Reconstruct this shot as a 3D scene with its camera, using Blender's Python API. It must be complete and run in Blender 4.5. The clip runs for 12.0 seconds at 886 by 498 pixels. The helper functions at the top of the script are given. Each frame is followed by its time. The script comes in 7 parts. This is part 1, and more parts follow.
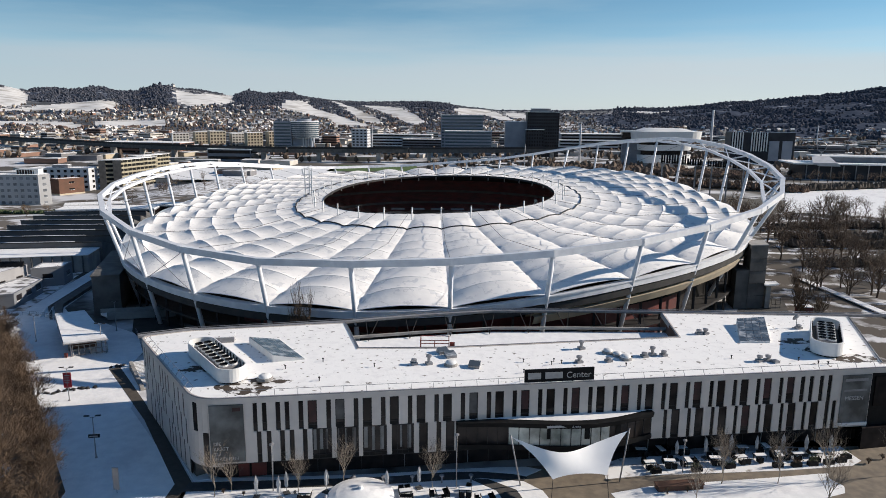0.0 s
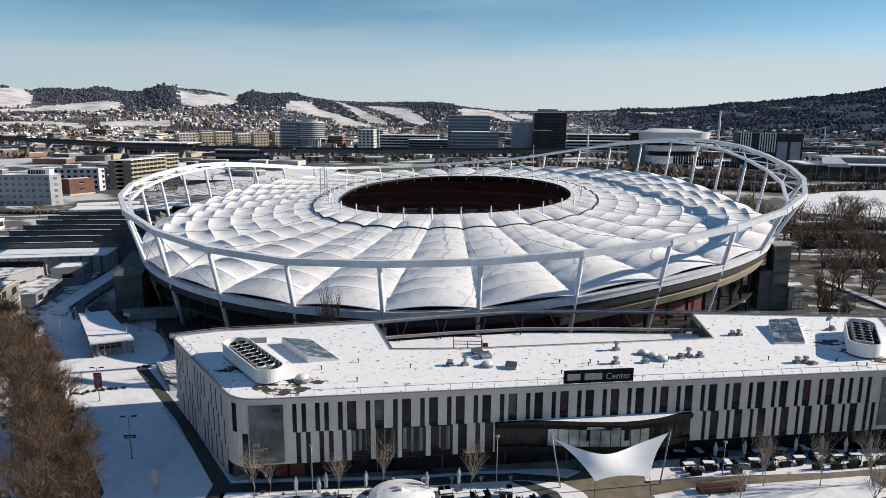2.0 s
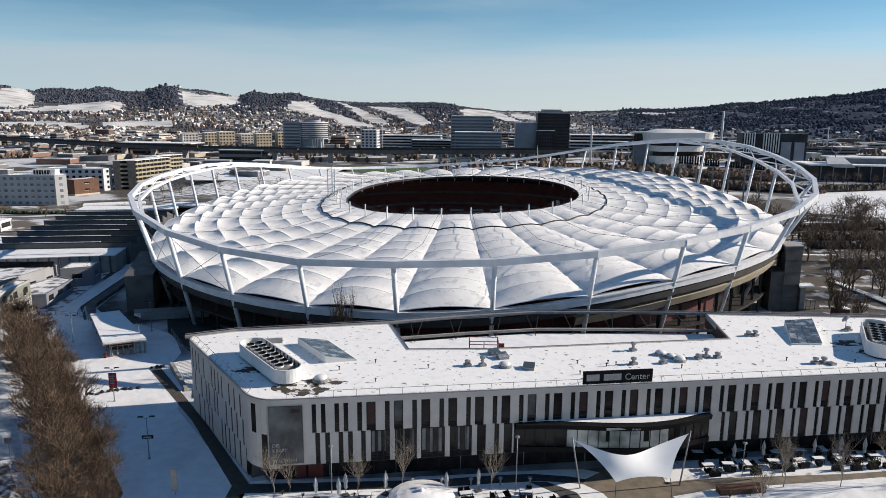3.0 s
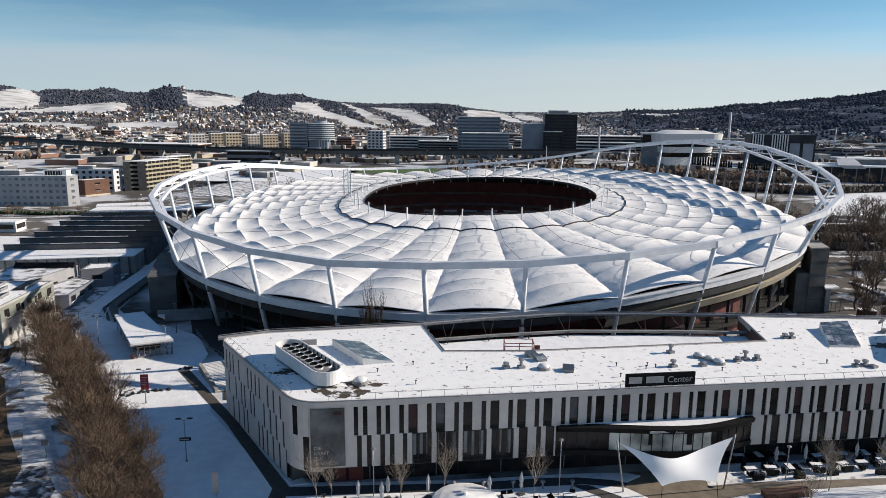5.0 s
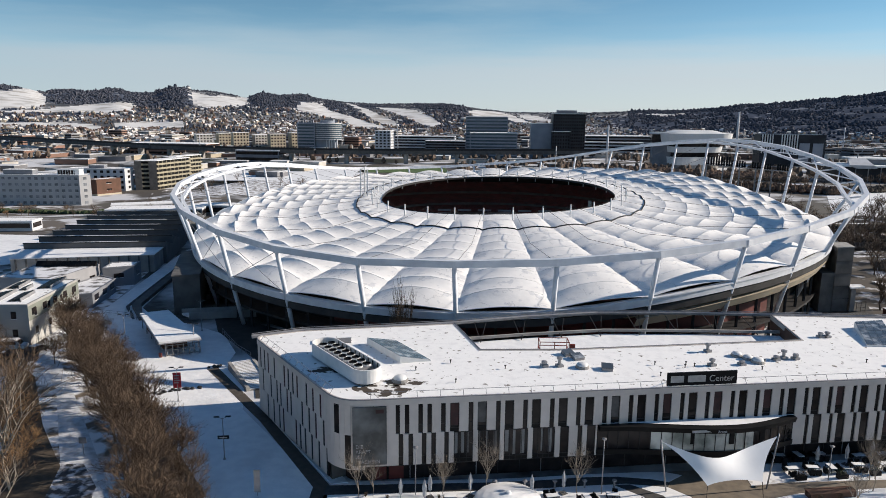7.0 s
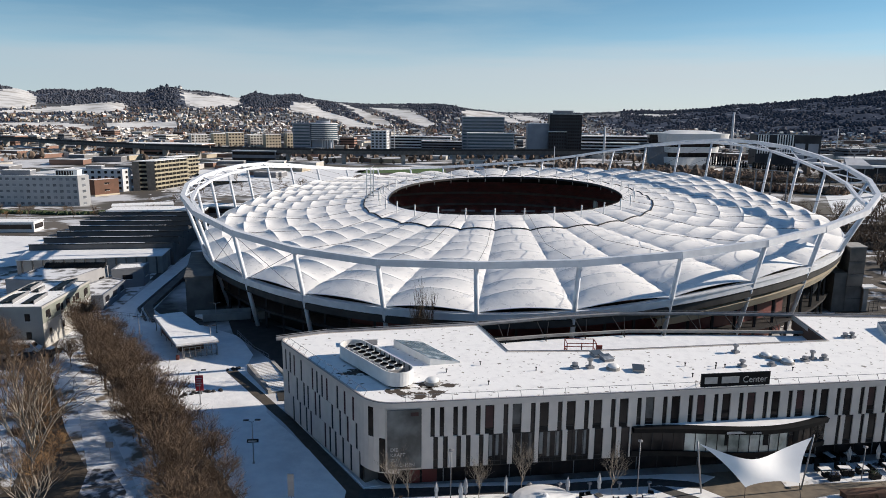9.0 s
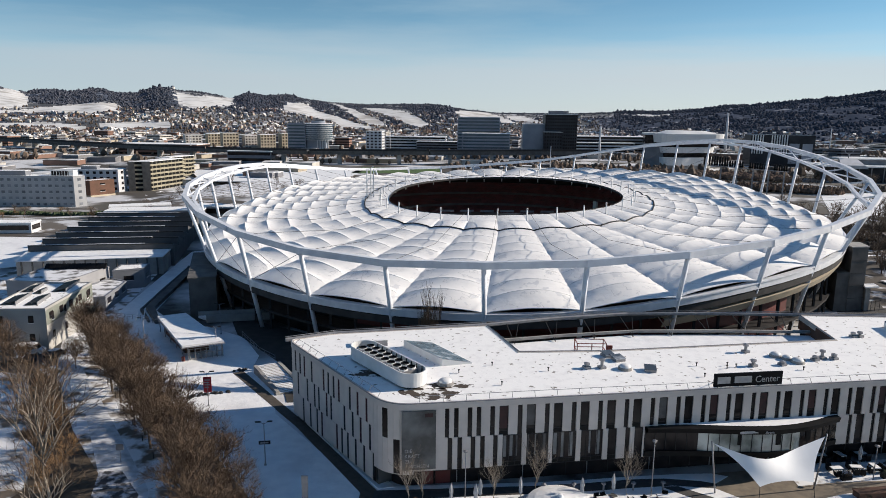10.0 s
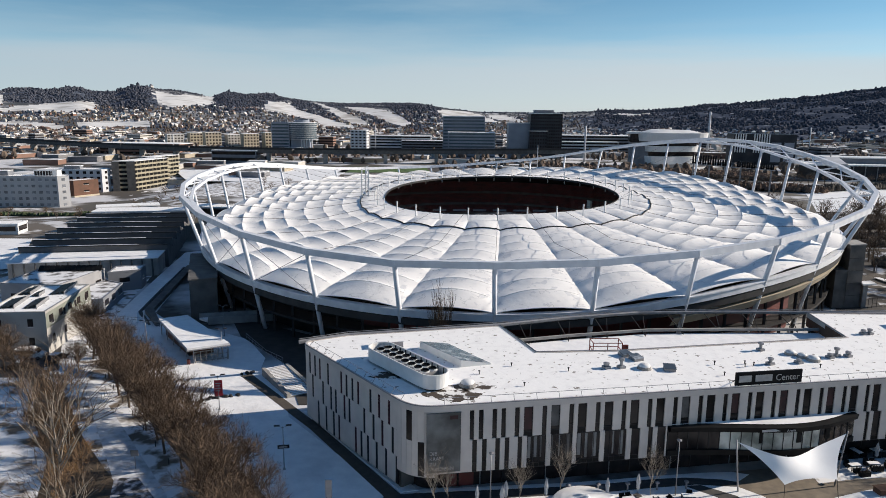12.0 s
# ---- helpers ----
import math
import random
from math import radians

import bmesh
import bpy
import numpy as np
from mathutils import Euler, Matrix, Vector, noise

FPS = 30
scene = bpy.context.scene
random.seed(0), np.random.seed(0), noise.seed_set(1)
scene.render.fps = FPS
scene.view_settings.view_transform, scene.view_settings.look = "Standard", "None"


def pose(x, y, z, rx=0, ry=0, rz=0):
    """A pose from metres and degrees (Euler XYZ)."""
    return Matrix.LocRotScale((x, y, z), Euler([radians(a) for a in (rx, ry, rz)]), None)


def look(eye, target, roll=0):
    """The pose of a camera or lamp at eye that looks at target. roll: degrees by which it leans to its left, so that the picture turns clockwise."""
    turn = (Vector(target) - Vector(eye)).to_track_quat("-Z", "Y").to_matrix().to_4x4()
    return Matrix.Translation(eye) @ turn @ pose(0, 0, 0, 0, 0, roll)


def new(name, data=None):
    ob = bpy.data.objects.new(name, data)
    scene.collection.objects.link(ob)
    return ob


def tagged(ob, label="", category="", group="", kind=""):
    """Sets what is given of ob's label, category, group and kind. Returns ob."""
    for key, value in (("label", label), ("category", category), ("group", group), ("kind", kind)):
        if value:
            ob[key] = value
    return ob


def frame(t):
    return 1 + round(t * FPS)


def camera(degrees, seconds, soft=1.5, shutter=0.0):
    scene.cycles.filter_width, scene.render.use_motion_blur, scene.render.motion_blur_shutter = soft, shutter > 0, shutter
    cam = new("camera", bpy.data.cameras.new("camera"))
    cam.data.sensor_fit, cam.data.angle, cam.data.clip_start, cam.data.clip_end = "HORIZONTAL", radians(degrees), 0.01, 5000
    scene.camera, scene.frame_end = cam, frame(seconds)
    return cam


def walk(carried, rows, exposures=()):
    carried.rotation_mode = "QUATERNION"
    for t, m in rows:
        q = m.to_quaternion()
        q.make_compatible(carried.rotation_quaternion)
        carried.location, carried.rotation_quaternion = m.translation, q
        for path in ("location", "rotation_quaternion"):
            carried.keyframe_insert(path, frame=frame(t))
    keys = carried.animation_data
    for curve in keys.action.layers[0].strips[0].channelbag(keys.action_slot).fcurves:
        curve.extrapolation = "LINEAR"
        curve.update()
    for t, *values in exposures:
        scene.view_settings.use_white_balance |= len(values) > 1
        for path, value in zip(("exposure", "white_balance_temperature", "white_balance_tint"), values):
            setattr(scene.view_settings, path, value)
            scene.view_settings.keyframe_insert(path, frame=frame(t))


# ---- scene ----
cam = camera(65.4, 12.0, soft=0.6)
PATH = [
    (0, (-0.099, -0.276, 46.702), (-0.117, 1.686, 46.313), 0.480),
    (0.5, (-1.229, -0.162, 46.684), (-1.249, 1.8, 46.295), 0.485),
    (1, (-2.466, -0.042, 46.621), (-2.488, 1.92, 46.233), 0.491),
    (1.5, (-3.686, 0.083, 46.543), (-3.709, 2.045, 46.156), 0.496),
    (2, (-4.847, 0.157, 46.492), (-4.872, 2.119, 46.105), 0.502),
    (2.5, (-5.978, 0.244, 46.461), (-6.004, 2.207, 46.075), 0.507),
    (3, (-7.171, 0.32, 46.42), (-7.199, 2.282, 46.034), 0.513),
    (5, (-12.179, 0.914, 46.262), (-12.214, 2.876, 45.879), 0.535),
    (5.5, (-13.352, 1.027, 46.194), (-13.389, 2.99, 45.811), 0.540),
    (6, (-14.531, 1.093, 46.059), (-14.571, 3.055, 45.675), 0.546),
    (6.5, (-15.699, 1.11, 45.926), (-15.741, 3.073, 45.543), 0.551),
    (7, (-16.953, 1.164, 45.85), (-16.998, 3.127, 45.467), 0.557),
    (9, (-22.161, 1.704, 45.807), (-22.183, 3.667, 45.425), 0.579),
    (9.5, (-23.409, 1.79, 45.797), (-23.422, 3.753, 45.414), 0.585),
    (10, (-24.662, 1.909, 45.762), (-24.665, 3.872, 45.381), 0.590),
    (10.5, (-25.897, 2.114, 45.686), (-25.891, 4.078, 45.304), 0.595),
    (11, (-27.197, 2.35, 45.669), (-27.178, 4.313, 45.288), 0.601),
    (11.5, (-28.422, 2.536, 45.672), (-28.387, 4.499, 45.289), 0.607),
    (12, (-29.763, 2.779, 45.711), (-29.712, 4.741, 45.328), 0.612),
]
walk(cam, [(t, look(eye, target, roll)) for t, eye, target, roll in PATH])


# ---- light ----
SUN_EL, SUN_AZ = 24.0, 11.0          # degrees; azimuth from +x towards +y
sun_dir = Vector((math.cos(radians(SUN_EL)) * math.cos(radians(SUN_AZ)), math.cos(radians(SUN_EL)) * math.sin(radians(SUN_AZ)), math.sin(radians(SUN_EL))))
sun = new("sun", bpy.data.lights.new("sun", "SUN"))
sun.data.energy, sun.data.angle, sun.data.color = 5.0, radians(0.6), (1.0, 0.895, 0.775)
sun.matrix_world = look(sun_dir * 400, (0, 0, 0))
world = bpy.data.worlds.new("sky")
scene.world = world
world.use_nodes = True
wn, wl = world.node_tree.nodes, world.node_tree.links
sky = wn.new("ShaderNodeTexSky")
sky.sky_type, sky.sun_disc = "NISHITA", False
sky.sun_elevation, sky.sun_rotation = radians(SUN_EL), radians(90 - SUN_AZ)
sky.altitude, sky.air_density, sky.dust_density, sky.ozone_density = 250, 1.0, 0.0, 1.6
SKY = 0.082
wn["Background"].inputs["Strength"].default_value = SKY
# thin cloud veil over the low sky, with streaks
tco = wn.new("ShaderNodeTexCoord")
sep = wn.new("ShaderNodeSeparateXYZ")
wl.new(tco.outputs["Generated"], sep.inputs["Vector"])
veil = wn.new("ShaderNodeValToRGB")
veil.color_ramp.elements[0].color = (0.93, 0.93, 0.93, 1)
veil.color_ramp.elements[1].position, veil.color_ramp.elements[1].color = 0.16, (0.0, 0.0, 0.0, 1)
for e, v in ((0.02, 0.9), (0.05, 0.89), (0.07, 0.74), (0.09, 0.42), (0.11, 0.17), (0.13, 0.06)):
    veil.color_ramp.elements.new(e).color = (v, v, v, 1)
stretch = wn.new("ShaderNodeMapping")
stretch.inputs["Scale"].default_value = (2.0, 2.0, 26.0)
wl.new(tco.outputs["Generated"], stretch.inputs["Vector"])
streak = wn.new("ShaderNodeTexNoise")
streak.inputs["Scale"].default_value, streak.inputs["Detail"].default_value, streak.inputs["Roughness"].default_value = 1.6, 5.0, 0.5
wl.new(stretch.outputs["Vector"], streak.inputs["Vector"])
sway = wn.new("ShaderNodeMath")
sway.operation, sway.inputs[1].default_value, sway.inputs[2].default_value = "MULTIPLY_ADD", 0.05, -0.025
wl.new(streak.outputs["Fac"], sway.inputs[0])
lift = wn.new("ShaderNodeMath")
wl.new(sep.outputs["Z"], lift.inputs[0])
wl.new(sway.outputs["Value"], lift.inputs[1])
wl.new(lift.outputs["Value"], veil.inputs["Fac"])
blend = wn.new("ShaderNodeMix")
blend.data_type = "RGBA"
wl.new(veil.outputs["Color"], blend.inputs["Factor"])
# cool tint of the winter sky and thin high wisps
tint = wn.new("ShaderNodeMix")
tint.data_type, tint.blend_type = "RGBA", "MULTIPLY"
tint.inputs["Factor"].default_value = 1.0
tint.inputs[7].default_value = (1.04, 1.38, 1.3, 1)
wl.new(sky.outputs["Color"], tint.inputs[6])
comb = wn.new("ShaderNodeMapping")
comb.inputs["Scale"].default_value, comb.inputs["Rotation"].default_value = (1.3, 1.3, 9.0), (0.0, radians(14), 0.0)
wl.new(tco.outputs["Generated"], comb.inputs["Vector"])
wisp = wn.new("ShaderNodeTexNoise")
wisp.inputs["Scale"].default_value, wisp.inputs["Detail"].default_value, wisp.inputs["Roughness"].default_value = 1.5, 7.0, 0.55
wl.new(comb.outputs["Vector"], wisp.inputs["Vector"])
thin = wn.new("ShaderNodeMapRange")
thin.inputs["From Min"].default_value, thin.inputs["From Max"].default_value, thin.inputs["To Max"].default_value = 0.46, 0.76, 0.5
wl.new(wisp.outputs["Fac"], thin.inputs["Value"])
haze = wn.new("ShaderNodeMix")
haze.data_type = "RGBA"
wl.new(thin.outputs["Result"], haze.inputs["Factor"])
wl.new(tint.outputs[2], haze.inputs[6])
haze.inputs[7].default_value = (4.6, 6.0, 6.8, 1)
# the sky towards the zenith is a deeper blue than the band over the hills
high = wn.new("ShaderNodeMapRange")
high.inputs["From Min"].default_value, high.inputs["From Max"].default_value = 0.17, 0.5
wl.new(sep.outputs["Z"], high.inputs["Value"])
deep = wn.new("ShaderNodeMix")
deep.data_type, deep.blend_type = "RGBA", "MULTIPLY"
wl.new(high.outputs["Result"], deep.inputs["Factor"])
wl.new(haze.outputs[2], deep.inputs[6])
deep.inputs[7].default_value = (0.47, 0.6, 0.83, 1)
wl.new(deep.outputs[2], blend.inputs[6])
# the blue deepens quickly above the veil
steep = wn.new("ShaderNodeMapping")
steep.inputs["Scale"].default_value = (1.0, 1.0, 2.4)
unit = wn.new("ShaderNodeVectorMath")
unit.operation = "NORMALIZE"
wl.new(tco.outputs["Generated"], steep.inputs["Vector"])
wl.new(steep.outputs["Vector"], unit.inputs[0])
wl.new(unit.outputs["Vector"], sky.inputs["Vector"])
# the veil is brighter on the sun's side
side = wn.new("ShaderNodeMapRange")
side.inputs["From Min"].default_value, side.inputs["From Max"].default_value = -0.6, 0.35
wl.new(sep.outputs["X"], side.inputs["Value"])
glow = wn.new("ShaderNodeMix")
glow.data_type = "RGBA"
wl.new(side.outputs["Result"], glow.inputs["Factor"])
glow.inputs[6].default_value, glow.inputs[7].default_value = (4.5, 5.35, 6.0, 1), (5.8, 6.3, 6.7, 1)
wl.new(glow.outputs[2], blend.inputs[7])
wl.new(blend.outputs[2], wn["Background"].inputs["Color"])
scene.view_settings.exposure = 0.33


# ---- materials ----
def mat(name, base, second=None, scale=1.0, detail=6.0, rough=0.8, metal=0.0, bump=0.0, bump_scale=None, lo=0.35, hi=0.65, third=None, scale3=0.1, lo3=0.5, hi3=0.6, spec=0.5, vary=0.0, coords="Object"):
    """Two-scale noise between base and second, a broad third colour in patches, bump."""
    m = bpy.data.materials.new(name)
    m.use_nodes = True
    n, l = m.node_tree.nodes, m.node_tree.links
    b = n["Principled BSDF"]
    b.inputs["Roughness"].default_value = rough
    b.inputs["Metallic"].default_value = metal
    b.inputs["Specular IOR Level"].default_value = spec
    geo = n.new("ShaderNodeNewGeometry")
    co = geo.outputs["Position"]

    def noise_tex(s, d):
        t = n.new("ShaderNodeTexNoise")
        t.inputs["Scale"].default_value, t.inputs["Detail"].default_value = s, d
        l.new(co, t.inputs["Vector"])
        return t.outputs["Fac"]

    def ramp(f, a, z):
        r = n.new("ShaderNodeMapRange")
        r.inputs["From Min"].default_value, r.inputs["From Max"].default_value = a, z
        l.new(f, r.inputs["Value"])
        return r.outputs["Result"]

    def mix(f, a, c):
        x = n.new("ShaderNodeMix")
        x.data_type = "RGBA"
        if hasattr(f, "is_linked"):
            l.new(f, x.inputs["Factor"])
        else:
            x.inputs["Factor"].default_value = f
        for v, k in ((a, 6), (c, 7)):
            if hasattr(v, "is_linked"):
                l.new(v, x.inputs[k])
            else:
                x.inputs[k].default_value = (*v, 1)
        return x.outputs[2]

    col = base
    if second:
        col = mix(ramp(noise_tex(scale, detail), lo, hi), base, second)
    if third:
        col = mix(ramp(noise_tex(scale3, 5.0), lo3, hi3), col, third)
    if vary:
        oi = n.new("ShaderNodeObjectInfo")
        hsv = n.new("ShaderNodeHueSaturation")
        l.new(ramp(oi.outputs["Random"], 0, 1), hsv.inputs["Value"])
        mr = n.new("ShaderNodeMapRange")
        mr.inputs["To Min"].default_value, mr.inputs["To Max"].default_value = 1 - vary, 1 + vary
        l.new(oi.outputs["Random"], mr.inputs["Value"])
        l.new(mr.outputs["Result"], hsv.inputs["Value"])
        if hasattr(col, "is_linked"):
            l.new(col, hsv.inputs["Color"])
        else:
            hsv.inputs["Color"].default_value = (*col, 1)
        col = hsv.outputs["Color"]
    if hasattr(col, "is_linked"):
        l.new(col, b.inputs["Base Color"])
    else:
        b.inputs["Base Color"].default_value = (*col, 1)
    if bump:
        bp = n.new("ShaderNodeBump")
        bp.inputs["Strength"].default_value, bp.inputs["Distance"].default_value = 1.0, bump
        l.new(noise_tex(bump_scale or scale, 5.0), bp.inputs["Height"])
        l.new(bp.outputs["Normal"], b.inputs["Normal"])
    return m


SNOW = mat("snow", (0.88, 0.88, 0.875), (0.78, 0.785, 0.79), 0.6, rough=0.75, bump=0.06, bump_scale=1.5, third=(0.66, 0.66, 0.67), scale3=0.12, lo3=0.55, hi3=0.75, spec=0.3)
SNOW_THIN = mat("thin_snow", (0.82, 0.82, 0.83), (0.16, 0.13, 0.1), 0.3, detail=10, rough=0.8, lo=0.47, hi=0.6, bump=0.05, bump_scale=2, spec=0.3)
SNOW_ROOF = mat("roof_snow", (0.9, 0.89, 0.87), (0.78, 0.77, 0.76), 0.9, rough=0.8, lo=0.5, hi=0.8, bump=0.03, bump_scale=2.5, spec=0.3, third=(0.22, 0.2, 0.18), scale3=1.1, lo3=0.635, hi3=0.67)
GROUND = mat("winter_ground", (0.07, 0.06, 0.05), (0.62, 0.62, 0.63), 0.03, detail=10, rough=0.9, lo=0.46, hi=0.56, third=(0.085, 0.075, 0.06), scale3=0.009, lo3=0.52, hi3=0.6)
ASPHALT = mat("asphalt", (0.045, 0.045, 0.047), (0.075, 0.07, 0.065), 1.5, rough=0.85, bump=0.01, bump_scale=12, third=(0.3, 0.3, 0.32), scale3=0.15, lo3=0.62, hi3=0.72)
WET_PAVE = mat("wet_paving", (0.24, 0.2, 0.15), (0.15, 0.125, 0.098), 0.7, rough=0.6, bump=0.01, bump_scale=8)
MEMBRANE = mat("roof_membrane", (0.93, 0.915, 0.89), (0.86, 0.845, 0.825), 0.3, detail=9, rough=0.6, bump=0.1, bump_scale=0.5, lo=0.4, hi=0.8, spec=0.3, third=(0.74, 0.74, 0.745), scale3=0.42, lo3=0.61, hi3=0.64)
# the woven roof skin lets part of the daylight through
mn, ml = MEMBRANE.node_tree.nodes, MEMBRANE.node_tree.links
skin = mn.new("ShaderNodeBsdfTranslucent")
skin.inputs["Color"].default_value = (0.85, 0.85, 0.82, 1)
through_mix = mn.new("ShaderNodeMixShader")
through_mix.inputs["Fac"].default_value = 0.08
ml.new(mn["Principled BSDF"].outputs["BSDF"], through_mix.inputs[1])
ml.new(skin.outputs["BSDF"], through_mix.inputs[2])
ml.new(through_mix.outputs["Shader"], mn["Material Output"].inputs["Surface"])
# fine edges of melted snow sheets: thin grey contour lines
melt = mn.new("ShaderNodeTexNoise")
melt.inputs["Scale"].default_value, melt.inputs["Detail"].default_value = 0.16, 5.0
where = mn.new("ShaderNodeNewGeometry")
ml.new(where.outputs["Position"], melt.inputs["Vector"])
off = mn.new("ShaderNodeMath")
off.operation, off.inputs[1].default_value = "SUBTRACT", 0.57
ml.new(melt.outputs["Fac"], off.inputs[0])
gap = mn.new("ShaderNodeMath")
gap.operation = "ABSOLUTE"
ml.new(off.outputs["Value"], gap.inputs[0])
line = mn.new("ShaderNodeMapRange")
line.inputs["From Min"].default_value, line.inputs["From Max"].default_value = 0.0, 0.009
line.inputs["To Min"].default_value, line.inputs["To Max"].default_value = 0.5, 0.0
ml.new(gap.outputs["Value"], line.inputs["Value"])
tone = mn.new("ShaderNodeMix")
tone.data_type = "RGBA"
ml.new(line.outputs["Result"], tone.inputs["Factor"])
ml.new(mn["Principled BSDF"].inputs["Base Color"].links[0].from_socket, tone.inputs[6])
tone.inputs[7].default_value = (0.42, 0.42, 0.43, 1)
ml.new(tone.outputs[2], mn["Principled BSDF"].inputs["Base Color"])
STEEL = mat("white_steel", (0.72, 0.74, 0.77), (0.6, 0.62, 0.66), 0.5, rough=0.45, spec=0.4)
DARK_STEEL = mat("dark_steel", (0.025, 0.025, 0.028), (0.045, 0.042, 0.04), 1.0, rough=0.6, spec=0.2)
GREY_STEEL = mat("grey_steel", (0.3, 0.3, 0.31), (0.22, 0.22, 0.23), 1.0, rough=0.5, metal=0.3)
# near-black base: the stadium's shade is painted into this paving
COURT = mat("court_paving_in_shade", (0.03, 0.028, 0.026), (0.05, 0.045, 0.04), 0.5, rough=0.9)
CONCRETE = mat("concrete", (0.34, 0.33, 0.31), (0.24, 0.23, 0.22), 0.4, detail=8, rough=0.9, bump=0.01, bump_scale=6)
DARK_CONCRETE = mat("dark_concrete", (0.13, 0.125, 0.12), (0.08, 0.078, 0.075), 0.4, detail=8, rough=0.9)
PANEL = mat("facade_panel", (0.65, 0.585, 0.53), (0.57, 0.515, 0.47), 0.5, rough=0.55, vary=0.04)
GLASS = mat("dark_glass", (0.01, 0.01, 0.011), (0.03, 0.024, 0.023), 0.5, rough=0.12, spec=0.2, vary=0.3)
SEATS = mat("red_seats", (0.13, 0.024, 0.022), (0.05, 0.014, 0.013), 0.3, rough=0.6)
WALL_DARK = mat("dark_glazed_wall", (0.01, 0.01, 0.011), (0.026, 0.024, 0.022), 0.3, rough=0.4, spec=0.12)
RED_WALL = mat("dark_red_wall", (0.13, 0.022, 0.018), (0.085, 0.018, 0.015), 0.3, rough=0.6)
GRASS = mat("grass", (0.05, 0.1, 0.02), (0.08, 0.13, 0.03), 0.4, rough=0.9)
EVERGREEN = mat("evergreen", (0.035, 0.06, 0.02), (0.06, 0.075, 0.03), 2.0, rough=0.8)
BARK = mat("bark", (0.11, 0.075, 0.05), (0.07, 0.05, 0.035), 2.0, rough=0.9)
TWIG = mat("twigs", (0.125, 0.083, 0.052), (0.075, 0.05, 0.033), 0.5, rough=0.9)
WHITE_WALL = mat("white_render", (0.62, 0.61, 0.58), (0.52, 0.51, 0.49), 0.2, rough=0.85)
BEIGE_WALL = mat("beige_render", (0.5, 0.43, 0.32), (0.42, 0.36, 0.27), 0.2, rough=0.85)
GREY_WALL = mat("grey_cladding", (0.2, 0.21, 0.23), (0.15, 0.16, 0.18), 0.2, rough=0.7)
BROWN_WALL = mat("brown_cladding", (0.14, 0.065, 0.04), (0.1, 0.05, 0.03), 0.3, rough=0.8)
# distance haze is put into the bluish base colour of the woods
FOREST = mat("hazy_far_forest", (0.05, 0.06, 0.082), (0.11, 0.112, 0.13), 0.06, detail=8, rough=1.0, spec=0.0, lo=0.4, hi=0.62)
BAND_GLASS = mat("banded_glass", (0.05, 0.08, 0.1), (0.1, 0.13, 0.15), 0.05, rough=0.15)
STEEL_BLUE = mat("blue_grey_cladding", (0.27, 0.3, 0.35), (0.21, 0.235, 0.275), 0.1, rough=0.5)
BLACK_CLAD = mat("dark_cladding", (0.028, 0.03, 0.036), (0.048, 0.05, 0.056), 0.1, rough=0.45, spec=0.12)
RED = mat("red_fabric", (0.55, 0.03, 0.04), (0.45, 0.025, 0.03), 1.0, rough=0.7)
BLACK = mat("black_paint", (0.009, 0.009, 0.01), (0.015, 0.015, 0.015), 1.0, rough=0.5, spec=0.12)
WHITE = mat("white_paint", (0.75, 0.75, 0.74), (0.68, 0.68, 0.67), 1.0, rough=0.6)


